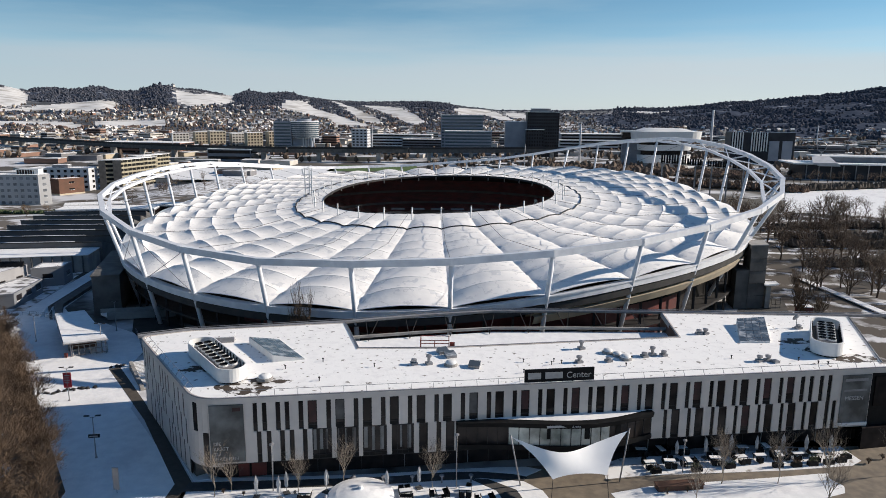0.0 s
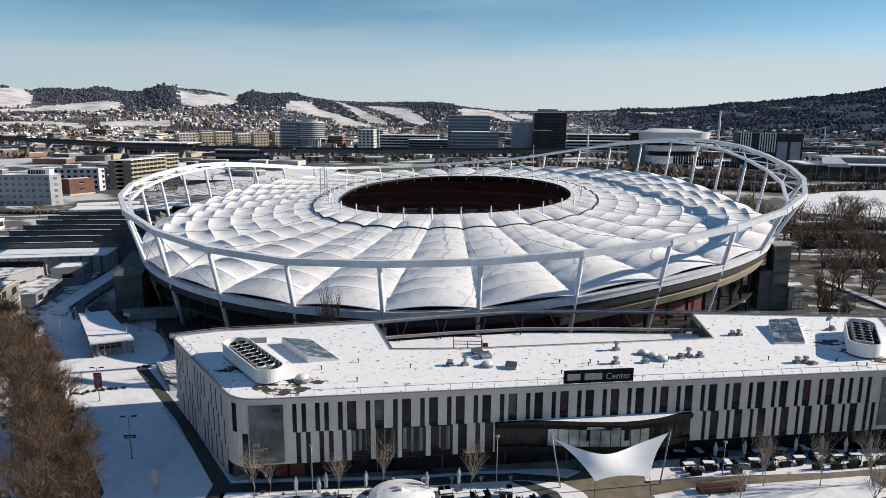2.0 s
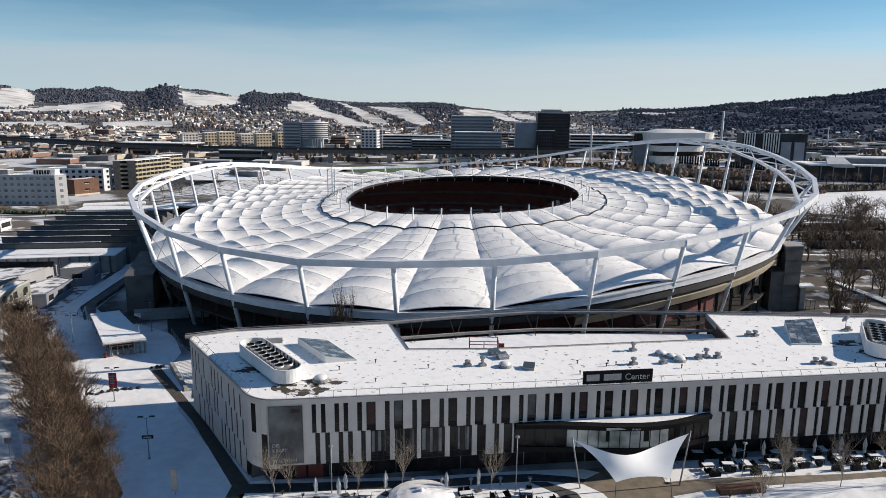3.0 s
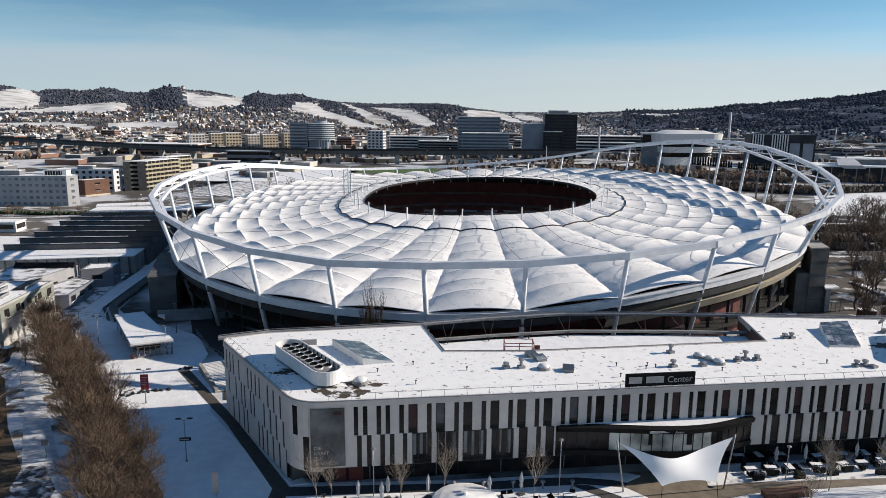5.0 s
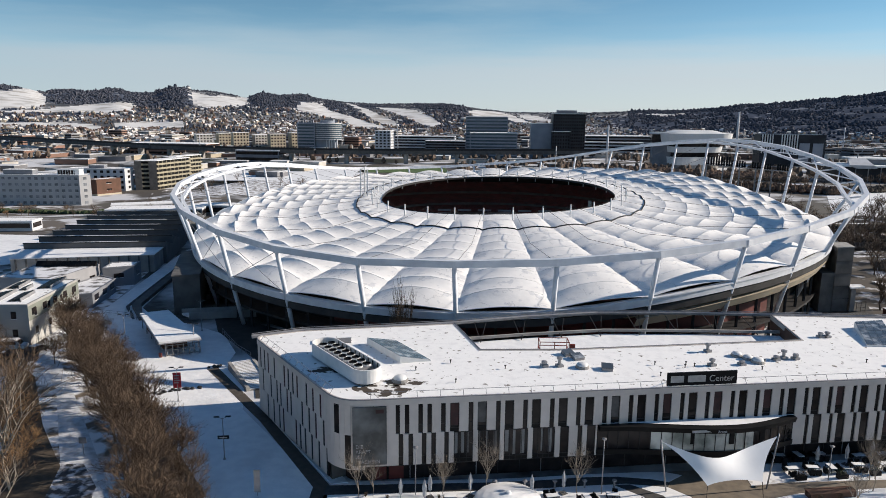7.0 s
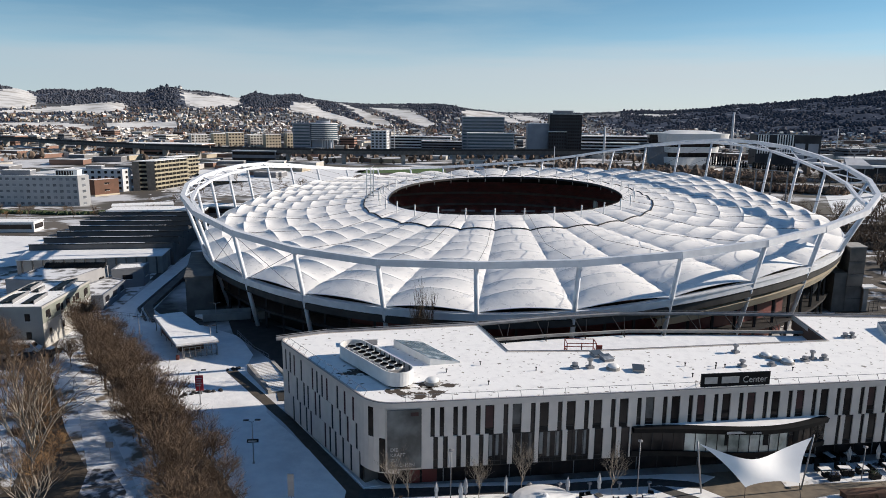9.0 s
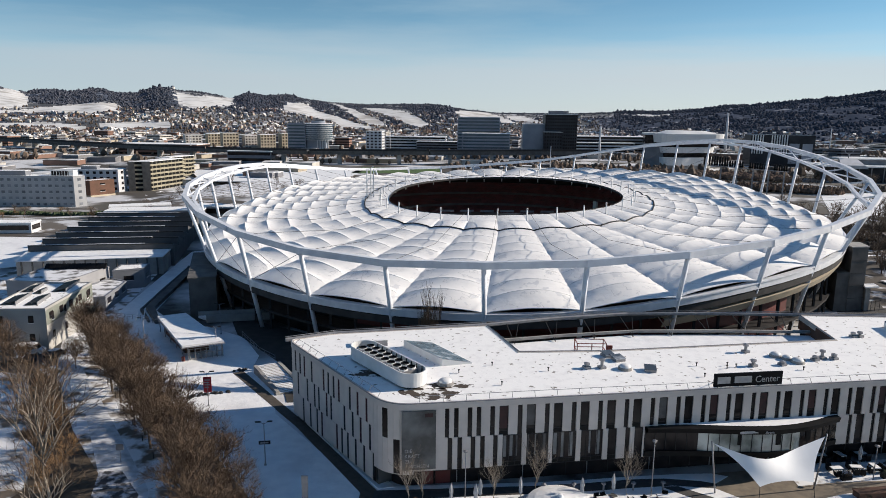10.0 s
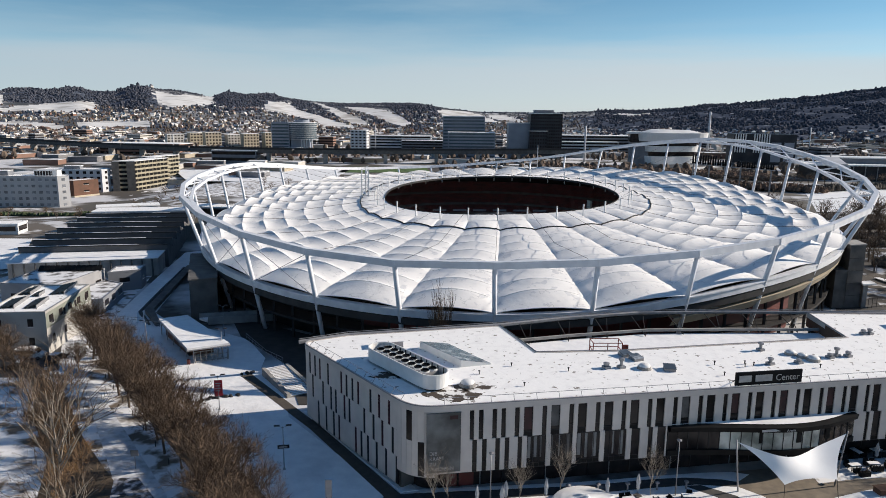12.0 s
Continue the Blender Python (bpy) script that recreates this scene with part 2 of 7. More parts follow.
# ---- mesh building ----
class Mesh:
    """Gathers vertices and faces for one mesh."""

    def __init__(self):
        self.v, self.f, self.slots, self.slot = [], [], {}, 0

    def add(self, verts, faces):
        k = len(self.v)
        if self.slot:
            for j in range(len(faces)):
                self.slots[len(self.f) + j] = self.slot
        self.v.extend(tuple(p) for p in verts)
        self.f.extend(tuple(i + k for i in q) for q in faces)
        return self

    def box(self, x0, y0, z0, x1, y1, z1, m=None):
        c = [(x, y, z) for z in (z0, z1) for x, y in ((x0, y0), (x1, y0), (x1, y1), (x0, y1))]
        if m is not None:
            c = [m @ Vector(p) for p in c]
        return self.add(c, [(3, 2, 1, 0), (4, 5, 6, 7), (0, 1, 5, 4), (1, 2, 6, 5), (2, 3, 7, 6), (3, 0, 4, 7)])

    def prism(self, poly, z0, z1):
        """Upright prism over a counter-clockwise outline; z0 and z1 may be functions of x, y."""
        a = z0 if callable(z0) else (lambda x, y: z0)
        b = z1 if callable(z1) else (lambda x, y: z1)
        n = len(poly)
        return self.add([(x, y, a(x, y)) for x, y in poly] + [(x, y, b(x, y)) for x, y in poly],
                        [tuple(range(n - 1, -1, -1)), tuple(range(n, 2 * n))] + [(i, (i + 1) % n, n + (i + 1) % n, n + i) for i in range(n)])

    def grid(self, rows, close=False):
        """Quads over a list of rows of points, each as long as the others."""
        n = len(rows[0])
        fs = []
        for i in range(len(rows) - 1):
            for j in range(n if close else n - 1):
                k = (j + 1) % n
                fs.append((i * n + j, i * n + k, (i + 1) * n + k, (i + 1) * n + j))
        return self.add([p for r in rows for p in r], fs)

    def tube(self, pts, r, n=6, r1=None, closed=False):
        """Round bar along points, tapering from r to r1."""
        pts = [Vector(p) for p in pts]
        rings = []
        cnt = len(pts)
        for i, p in enumerate(pts):
            if closed:
                d = pts[(i + 1) % cnt] - pts[i - 1]
            else:
                d = pts[min(i + 1, cnt - 1)] - pts[max(i - 1, 0)]
            d.normalize()
            u = d.cross(Vector((0, 0, 1)))
            if u.length < 0.01:
                u = Vector((1, 0, 0))
            u.normalize()
            w = u.cross(d)
            q = r if r1 is None else r + (r1 - r) * i / max(1, cnt - 1)
            rings.append([p + u * q * math.cos(2 * math.pi * (j + 0.5) / n) + w * q * math.sin(2 * math.pi * (j + 0.5) / n) for j in range(n)])
        if closed:
            rings.append(rings[0])
        self.grid(rings, True)
        if not closed:
            k = len(self.v)
            self.f.append(tuple(range(k - n, k)))
            self.f.append(tuple(range(k - n * cnt + n - 1, k - n * cnt - 1, -1)))
        return self

    def bar(self, a, b, w, h=None, up=(0, 0, 1)):
        """Box-section bar from a to b, w wide and h high."""
        h = h or w
        a, b = Vector(a), Vector(b)
        d = (b - a).normalized()
        u = d.cross(Vector(up))
        if u.length < 0.01:
            u = Vector((1, 0, 0))
        u.normalize()
        q = u.cross(d)
        c = [p + u * sx * w / 2 + q * sy * h / 2 for p in (a, b) for sx, sy in ((-1, -1), (1, -1), (1, 1), (-1, 1))]
        return self.add(c, [(3, 2, 1, 0), (4, 5, 6, 7), (0, 1, 5, 4), (1, 2, 6, 5), (2, 3, 7, 6), (3, 0, 4, 7)])

    def lathe(self, profile, n=16, m=None):
        """Turned shape from a profile of (radius, height)."""
        rows = [[(r * math.cos(2 * math.pi * j / n), r * math.sin(2 * math.pi * j / n), z) for j in range(n)] for r, z in profile]
        if m is not None:
            rows = [[m @ Vector(p) for p in row] for row in rows]
        return self.grid(rows, True)

    def data(self, name, material, smooth=False):
        me = bpy.data.meshes.new(name)
        me.from_pydata(self.v, [], self.f)
        for m in (material if isinstance(material, (list, tuple)) else (material,)):
            me.materials.append(m)
        for j, k in self.slots.items():
            me.polygons[j].material_index = k
        if smooth:
            me.polygons.foreach_set("use_smooth", [True] * len(me.polygons))
        me.update()
        return me


def part(name, mesh, material, parent=None, label="", smooth=False):
    """One mesh object under a thing or a part."""
    ob = new(name, mesh if isinstance(mesh, bpy.types.Mesh) else mesh.data(name, material, smooth))
    ob.parent = parent
    if label:
        ob["label"] = label
    return ob


def thing(name, label, category, m=None, group="", kind=""):
    """An empty at the base of a thing, to hold its parts."""
    ob = tagged(new(name), label, category, group, kind)
    ob.empty_display_size = 0.3
    if m is not None:
        ob.matrix_world = m
    return ob


def solid(name, mesh, material, label, category, group="", kind="", smooth=False):
    return tagged(part(name, mesh, material, None, "", smooth), label, category, group, kind)


def noise2(x, y, s, seed=0.0):
    return noise.noise(Vector((x * s, y * s, seed)))


def lerp(a, b, t):
    return a + (b - a) * t

# ---- ground ----
def smooth(t):
    t = max(0.0, min(1.0, t))
    return t * t * (3 - 2 * t)


def periodic(table, a, period=360.0):
    """Smooth reading of a table of (angle, value)."""
    if period:
        a = (a - table[0][0]) % period + table[0][0]
        tab = [(table[-1][0] - period, table[-1][1])] + list(table) + [(table[0][0] + period, table[0][1]), (table[1][0] + period, table[1][1])]
    else:
        a = max(table[0][0], min(table[-1][0] - 1e-6, a))
        tab = [table[0]] + list(table) + [table[-1], table[-1]]
    for i in range(1, len(tab) - 2):
        if tab[i][0] <= a < tab[i + 1][0]:
            t = (a - tab[i][0]) / (tab[i + 1][0] - tab[i][0])
            p0, p1, p2, p3 = (tab[j][1] for j in (i - 1, i, i + 1, i + 2))
            return p1 + 0.5 * t * (p2 - p0 + t * (2 * p0 - 5 * p1 + 4 * p2 - p3 + t * (3 * (p1 - p2) + p3 - p0)))
    return tab[-1][1]


# height of the valley's rim over azimuth (degrees from +y to +x), at 3.3 km
RIM = [(-70, 150), (-45, 155), (-36, 150), (-33.5, 142), (-32.1, 133), (-31, 119), (-29.8, 125), (-28.1, 121), (-26.5, 133), (-25.3, 118), (-24.1, 118), (-23.4, 134), (-22.6, 146), (-21.9, 150), (-21.2, 138), (-19.9, 133), (-18.6, 123), (-17.1, 112), (-16.1, 126), (-14.4, 118), (-13.2, 122), (-11.4, 107), (-9.7, 97), (-6.1, 90), (-1.6, 92), (1.4, 70), (4, 57), (6.9, 56), (10.4, 58), (13.1, 65), (17.1, 67), (18.9, 76), (21.4, 93), (23, 99), (25.3, 109), (27.2, 121), (29, 133), (30.5, 147), (33, 164), (38, 185), (45, 190), (70, 170)]


def land(x, y):
    """Height of the land: flat by the arena, a shallow hollow beside it, hills far off."""
    d = math.hypot(x, y)
    h = -6.0 * smooth((-x - 150) / 60) * smooth((y - 270) / 90) * (1 - smooth((y - 520) / 150))
    if y < 300 or d < 1300:
        return h
    az = math.degrees(math.atan2(x, y))
    f = smooth((d - 1400) / 1900)
    f = 0.55 * f + 0.45 * max(0.0, min(1.0, (d - 1400) / 1900))
    rough_ = 20 * noise2(x, y, 1 / 520, 3.0) + 12 * noise2(x, y, 1 / 190, 7.0) + 4 * noise2(x, y, 1 / 60, 11.0)
    h += periodic(RIM, az, None) * f + rough_ * f * (1 - f) * 2.4 + 3.0 * f * noise2(x, y, 1 / 150, 5.0)
    return h - 90 * smooth((d - 3320) / 900)


g = Mesh()
rows = []
for d in [0, 30, 60, 90, 120, 150, 180, 210, 240, 270, 300, 340, 380, 420, 460, 500, 560, 620, 700, 800, 900, 1000, 1100, 1250]:
    rows.append([((d + 0.01) * math.sin(radians(2 * j)), (d + 0.01) * math.cos(radians(2 * j)), land((d + 0.01) * math.sin(radians(2 * j)), (d + 0.01) * math.cos(radians(2 * j))) - 0.06) for j in range(181)])
g.grid([r[::-1] for r in rows])
# behind the camera the plain simply runs on to the horizon
rows = [[(d * math.sin(radians(a)), d * math.cos(radians(a)), -0.06 if d < 1300 else land(d * math.sin(radians(a)), d * math.cos(radians(a)))) for a in range(60, 301, 4)] for d in (1250, 2000, 3000, 4600)]
g.grid([r[::-1] for r in rows])
solid("ground", g, GROUND, "winter ground with patchy snow and bare earth", "ground", kind="structure", smooth=True)

# snow-covered vineyards and fields on the slopes, and the dark woods between them: (azimuth, elevation) corners in degrees
FIELDS, GROVES = [], []


def field(*corners):
    FIELDS.append(corners)


def grove(*corners):
    GROVES.append(corners)


field((-36.0, 1.1), (-33.6, 1.31), (-32.23, 1.54), (-31.66, 1.55), (-31.46, 1.23), (-31.0, 0.91), (-31.3, 0.38), (-32.36, 0.16), (-36, 0.02))
field((-35.5, -0.07), (-31.57, 0.04), (-30.13, 0.26), (-28.54, 0.42), (-27.41, 0.57), (-26.27, 0.62), (-25.5, 0.54), (-25.67, -0.03), (-28.1, -0.19), (-30.17, -0.14), (-35, -0.2))
field((-21.71, 1.38), (-21.16, 1.46), (-20.2, 1.27), (-18.93, 1.22), (-17.14, 1.17), (-17.46, 0.51), (-18.97, 0.41), (-20.39, 0.22), (-21.21, 0.53))
field((-13.32, 0.87), (-11.88, 0.82), (-10.99, 0.22), (-9.92, -0.07), (-8.53, -0.52), (-7.14, -0.97), (-5.88, -1.27), (-9.17, -1.22), (-10.08, -0.53), (-12.22, -0.17), (-13.71, 0.19))
field((-9.9, 0.92), (-8.83, 0.63), (-7.28, 0.03), (-5.72, -0.65), (-5.72, -1.12), (-7.29, -0.82), (-8.37, 0.02), (-9.29, 0.62))
field((-7.43, 0.49), (-5.71, 0.46), (-4.14, 0.29), (-2.88, -0.23), (-1.93, -0.85), (-3.04, -1.09), (-4.46, -0.56), (-5.72, -0.03))
field((0.19, 0.34), (2.17, 0.28), (3.75, -0.01), (5.18, -0.62), (3.92, -0.63), (2.97, -0.25), (0.6, -0.2))
field((-34.9, -0.85), (-30.82, -0.82), (-28.66, -0.95), (-27.44, -1.36), (-28.45, -1.5), (-30.26, -1.16), (-34.5, -1.09))
field((-27.28, -0.95), (-25.33, -0.77), (-22.11, -0.78), (-22.28, -1.22), (-25.37, -1.29), (-26.92, -1.25))
field((13.86, 0.01), (15.02, 0.17), (17.34, 0.25), (17.2, 0.13), (15.33, -0.03))
field((4.35, 0.1), (5.92, -0.12), (7.19, -0.57), (5.31, -0.51), (4.36, -0.21))
grove((-30.86, 1.44), (-26.18, 1.77), (-25.57, 1.3), (-26.26, 0.76), (-27.8, 0.46), (-29.52, 0.43), (-31.06, 0.51))
grove((-25.7, 1.3), (-23.85, 1.59), (-23.17, 1.85), (-21.69, 1.67), (-21.79, 1.24), (-21.35, 0.45), (-22.48, 0.01), (-24.75, 0.05), (-25.49, 0.61))
grove((-18.98, 0.34), (-17.32, 0.51), (-17.0, 1.18), (-16.77, 1.5), (-13.75, 1.6), (-13.79, 0.25), (-15.66, -0.14), (-16.85, -0.3))
grove((-16.32, 1.54), (-13.67, 1.54), (-11.42, 0.97), (-13.39, 0.87), (-13.86, 0.19), (-15.51, -0.13), (-16.39, 0.01))
grove((-11.42, 0.97), (-10.05, 0.84), (-8.37, -0.06), (-7.29, -0.74), (-8.22, -0.59), (-10.83, 0.22))
grove((-4.14, 0.76), (-0.05, 0.61), (0.28, -0.13), (-1.61, -0.77), (-2.88, -0.16))


def in_field(az, el, polys=FIELDS):
    for poly in polys:
        c = False
        j = len(poly) - 1
        for i in range(len(poly)):
            (xi, yi), (xj, yj) = poly[i], poly[j]
            if (yi > el) != (yj > el) and az < (xj - xi) * (el - yi) / (yj - yi) + xi:
                c = not c
            j = i
        if c:
            return True
    return False


def direction(x, y, z):
    return math.degrees(math.atan2(x, y)), math.degrees(math.atan2(z - 46.2, math.hypot(x, y)))


hills = Mesh()
rows = []
ds = [1250 + 20 * i for i in range(104)] + [3400, 3600, 4000, 4500]
azs = [-60 + 0.3 * j for j in range(401)]
for d in ds:
    rows.append([(d * math.sin(radians(a)), d * math.cos(radians(a)), land(d * math.sin(radians(a)), d * math.cos(radians(a)))) for a in azs])
hills.grid([r for r in rows])
w = len(azs)
fi = 0
for i in range(len(ds) - 1):
    for j in range(w - 1):
        x, y, z = rows[i][j]
        az, el = direction(x, y, z)
        if in_field(az + 0.25 * noise2(x, y, 1 / 90, 1.0), el + 0.12 * noise2(x, y, 1 / 70, 2.0)):
            hills.slots[fi] = 1
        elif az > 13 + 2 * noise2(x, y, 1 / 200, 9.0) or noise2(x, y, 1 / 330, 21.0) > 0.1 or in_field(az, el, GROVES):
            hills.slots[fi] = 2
        fi += 1
HILL = mat("wooded_slope", (0.075, 0.077, 0.084), (0.52, 0.52, 0.53), 0.035, detail=11, rough=0.95, lo=0.47, hi=0.6, third=(0.05, 0.054, 0.062), scale3=0.004, lo3=0.45, hi3=0.58)
VINE = mat("snowy_vineyard", (0.7, 0.69, 0.67), (0.42, 0.4, 0.37), 0.02, detail=11, rough=0.9, lo=0.48, hi=0.68, third=(0.4, 0.37, 0.33), scale3=0.006, lo3=0.56, hi3=0.66)
# the wooded ground carries the same blue distance haze in its colour
WOODED = mat("hazy_forest_floor", (0.055, 0.068, 0.095), (0.1, 0.115, 0.15), 0.05, detail=10, rough=1.0, lo=0.4, hi=0.7, third=(0.36, 0.37, 0.4), scale3=0.03, lo3=0.6, hi3=0.68, spec=0.0)
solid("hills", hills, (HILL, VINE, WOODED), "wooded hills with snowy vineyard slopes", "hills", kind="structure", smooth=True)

# ---- stadium ----
CX, CY, RA, RB, POW = -4.5, 251.5, 130.0, 97.5, 2.15      # plan of the lower ring
NSEC, PHASE = 36, 2.6
LOW = [(-180, 14.6), (-166, 13.4), (-145, 12.8), (-131, 12.8), (-117, 12.7), (-108, 12.6), (-97, 12.2), (-70, 11.6), (-50, 11.0), (-35.4, 10.7), (-26.3, 10.4), (-16.7, 10.2), (-6.8, 10.3), (3.1, 11.2), (13.2, 13.1), (23.2, 14.8), (34.3, 15.7), (50, 16.0), (83, 16.4), (97, 18.0), (113, 19.5), (122, 19.4), (138, 18.4), (160, 16.2)]
TOP = [(-180, 19.6), (-166, 18.1), (-146, 18.1), (-132, 19.9), (-119.6, 22.3), (-111, 24.2), (-102.7, 25.0), (-94, 25.5), (-84, 25.3), (-70, 24.8), (-55, 23.9), (-46, 22.9), (-36.4, 21.6), (-26.7, 20.6), (-17, 20.1), (-7, 20.6), (2.7, 21.3), (12.8, 22.5), (23.1, 23.6), (33.6, 24.7), (46.8, 26.3), (60, 28.3), (79, 31.5), (91, 34.2), (102, 35.6), (113.6, 35.9), (129.7, 33.2), (145.7, 28.4), (160, 23.3)]


def oval(phi, ka=1.0, kb=None, out=0.0):
    """Point of the plan at angle phi (degrees, 0 towards the street)."""
    p = radians(phi)
    s, c = math.sin(p), math.cos(p)
    rb, pw = (RB, POW) if s > 0 else (93.8, 2.32)
    k = (abs(s) ** pw + abs(c) ** pw) ** (-1 / pw)
    nx, ny = s / rb, -c / RA
    q = out / math.hypot(nx, ny)
    return CX + rb * (kb or ka) * s * k + nx * q, CY - RA * ka * c * k + ny * q


def unwarp(phi):
    return phi - 1.5 * math.sin(radians(2 * phi))


def low(phi):
    return periodic(LOW, unwarp(phi))


def top(phi):
    return periodic(TOP, unwarp(phi))


cols = []
for i in range(NSEC):
    a = PHASE - 180 + 10 * i
    cols.append(a + 1.5 * math.sin(radians(2 * a)) + 0.8 * math.sin(radians(a)) ** 2)
cols.append(cols[0] + 360)

PILLAR = mat("dark_fascia_grey", (0.065, 0.063, 0.062), (0.045, 0.045, 0.045), 0.5, rough=0.8, spec=0.2)
stadium = thing("stadium", "white membrane-roofed football stadium with steel rings, dusted with snow", "stadium", Matrix.Translation((CX, CY, 0)))


def spart(name, mesh, material, label="", smooth=False, parent=None):
    mesh.v = [(x - CX, y - CY, z) for x, y, z in mesh.v]
    return part(name, mesh, material, parent or stadium, label, smooth)


OUT = 2.3


def flare(phi):
    """How far the outer chord stands off at the two sides of the ring."""
    a = (phi + 180) % 360 - 180
    lo_, hi_ = (38, 132) if a < 0 else (38, 146)
    f = math.sin(math.pi * max(0.0, min(1.0, (abs(a) - lo_) / (hi_ - lo_))))
    return f ** 0.6


def outer(phi):
    return oval(phi, out=OUT + (2.9 if math.sin(radians(phi)) < 0 else 6.6) * flare(phi))


def outer_z(phi):
    return top(phi) - 0.55 + 1.1 * flare(phi)


# lower ring: a curved box girder with a slim flange
rows = []
for i in range(145):
    phi = -180 + 2.5 * i
    rows.append([(*oval(phi, out=o), low(phi) + dz) for o, dz in ((-0.7, -1.0), (0.55, -1.0), (0.55, 0.1), (0.75, 0.15), (0.75, 0.4), (-0.7, 0.4))])
spart("lower_ring", Mesh().grid(rows, True), STEEL, "white box-girder lower ring")
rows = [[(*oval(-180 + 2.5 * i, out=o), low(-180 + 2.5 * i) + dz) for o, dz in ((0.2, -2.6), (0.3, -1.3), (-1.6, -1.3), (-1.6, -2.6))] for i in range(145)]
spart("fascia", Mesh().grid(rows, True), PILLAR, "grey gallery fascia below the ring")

# upper ring: straight lengths from column to column
for a, b in zip(cols, cols[1:]):
    p, q = Vector((*outer(a), outer_z(a))), Vector((*outer(b), outer_z(b)))
    e = (q - p).normalized() * 0.25
    spart("ring_girder", Mesh().bar(p - e, q + e, 1.15, 1.25), STEEL)
    spart("ring_joint", Mesh().bar(p - e * 0.8 - Vector((0, 0, 0.04)), p + e * 0.8 - Vector((0, 0, 0.04)), 1.25, 1.36), STEEL)


def inner_p(phi):
    return Vector((*oval(phi, out=OUT), top(phi) - 0.7))


for lo_, hi_ in ((-135, -45), (50, 142)):
    inside = [a for a in cols if lo_ < a < hi_ or lo_ < a - 360 < hi_]
    for a, b in zip(inside, inside[1:]):
        spart("inner_chord", Mesh().bar(inner_p(a), inner_p(b), 0.8, 0.8), STEEL)
        po, qo = Vector((*outer(a), outer_z(a))), Vector((*outer(b), outer_z(b)))
        spart("truss_brace", Mesh().bar(inner_p(a), po, 0.4), STEEL)
        spart("truss_brace", Mesh().bar(inner_p(a), qo, 0.3), STEEL)
        spart("truss_brace", Mesh().bar(inner_p(b), po, 0.3), STEEL)
    spart("inner_chord", Mesh().bar(inner_p(inside[0]), (*outer(inside[0] - 8), outer_z(inside[0] - 8)), 0.8, 0.8), STEEL)
    spart("inner_chord", Mesh().bar(inner_p(inside[-1]), (*outer(inside[-1] + 8), outer_z(inside[-1] + 8)), 0.8, 0.8), STEEL)

for phi in cols[:-1]:
    zl = low(phi)
    a = abs((phi + 180) % 360 - 180)
    on_inner = 62 < a < 132 if phi % 360 > 180 else 68 < a < 140
    t = inner_p(phi) if on_inner else Vector((*outer(phi), outer_z(phi)))
    l = Vector((*oval(phi, out=0.2), zl - 0.3))
    g = l + (l - t) * ((zl + 0.5) / (t.z - l.z))
    spart("column", Mesh().tube([g, l, t], 0.46, 8), STEEL, smooth=True)

ARCH_TUBE = mat("arch_tube_paint", (0.78, 0.77, 0.76), (0.66, 0.66, 0.66), 0.5, rough=0.5)

# roof membrane: one row of cushions between each pair of columns
KA_SEAM, KB_SEAM, KA_OPEN, KB_OPEN = 0.6, 0.51, 0.48, 0.424
BAYS, SUB, ACROSS = 8, 6, 18
ARCHES = [0.0, 0.1, 0.225, 0.352, 0.48, 0.61, 0.74, 0.87, 1.0]     # where the arches stand along a sector


def roof_z(phi, s):
    zl = low(phi) + 0.45
    zs = 17.2 + 1.3 * math.sin(radians(phi))
    if s <= 1:
        return lerp(zl, zs, s ** 0.85)
    return lerp(zs, zs + 1.0, (s - 1))


def roof_xy(phi, s):
    if s <= 1:
        return oval(phi, lerp(1.0, KA_SEAM, s), lerp(1.0, KB_SEAM, s))
    return oval(phi, lerp(KA_SEAM, KA_OPEN - 0.0225 * (1 + math.cos(radians(phi))), s - 1), lerp(KB_SEAM, KB_OPEN, s - 1))


def cushion(a, b, bay, wave):
    """One bay: high at the arches at its two ends, sagging between them."""
    rows = []
    for i in range(SUB + 1):
        f = i / SUB
        s = lerp(ARCHES[bay], ARCHES[bay + 1], f) if bay < BAYS else 1.02 + 0.98 * f
        h = lerp(2.6, 0.75, min(1.0, s) ** 0.6)
        arch = h * (1 - 0.42 * math.sin(math.pi * f) ** 0.75)
        if bay == 0:
            arch = lerp(0.85, h, f ** 0.85) - 0.25 * math.sin(math.pi * f)
        if bay == BAYS:
            arch = (0.75 + 0.45 * math.sin(math.pi * min(1.0, f * 1.7)) ** 2) * (1 - 0.85 * f)
        row = []
        for j in range(ACROSS + 1):
            u = j / ACROSS
            phi = lerp(a, b, u)
            x, y = roof_xy(phi, s)
            z = roof_z(phi, s) + arch * math.sin(math.pi * u) ** 0.8
            z += 0.05 * noise2(x, y, 0.5, wave) * math.sin(math.pi * u)
            z += 0.42 * abs(noise2(x, y, 0.8, wave + 3)) * (1 - math.sin(math.pi * u)) ** 1.2 * smooth(s / 0.06)
            row.append((x, y, z))
        rows.append(row)
    return rows


for a, b in zip(cols, cols[1:]):
    for bay in range(BAYS):
        spart("membrane_panel", Mesh().grid(cushion(a, b, bay, 2.0)), MEMBRANE, smooth=True)
    spart("inner_panel", Mesh().grid(cushion(a, b, BAYS, 5.0)), MEMBRANE, smooth=True)
    # arch tubes under the skin show as fine raised lines
    for bay in range(1, BAYS):
        spart("arch_tube", Mesh().tube([Vector(p) + Vector((0, 0, 0.0)) for p in cushion(a, b, bay, 2.0)[0][1:-1]], 0.045, 4), ARCH_TUBE)
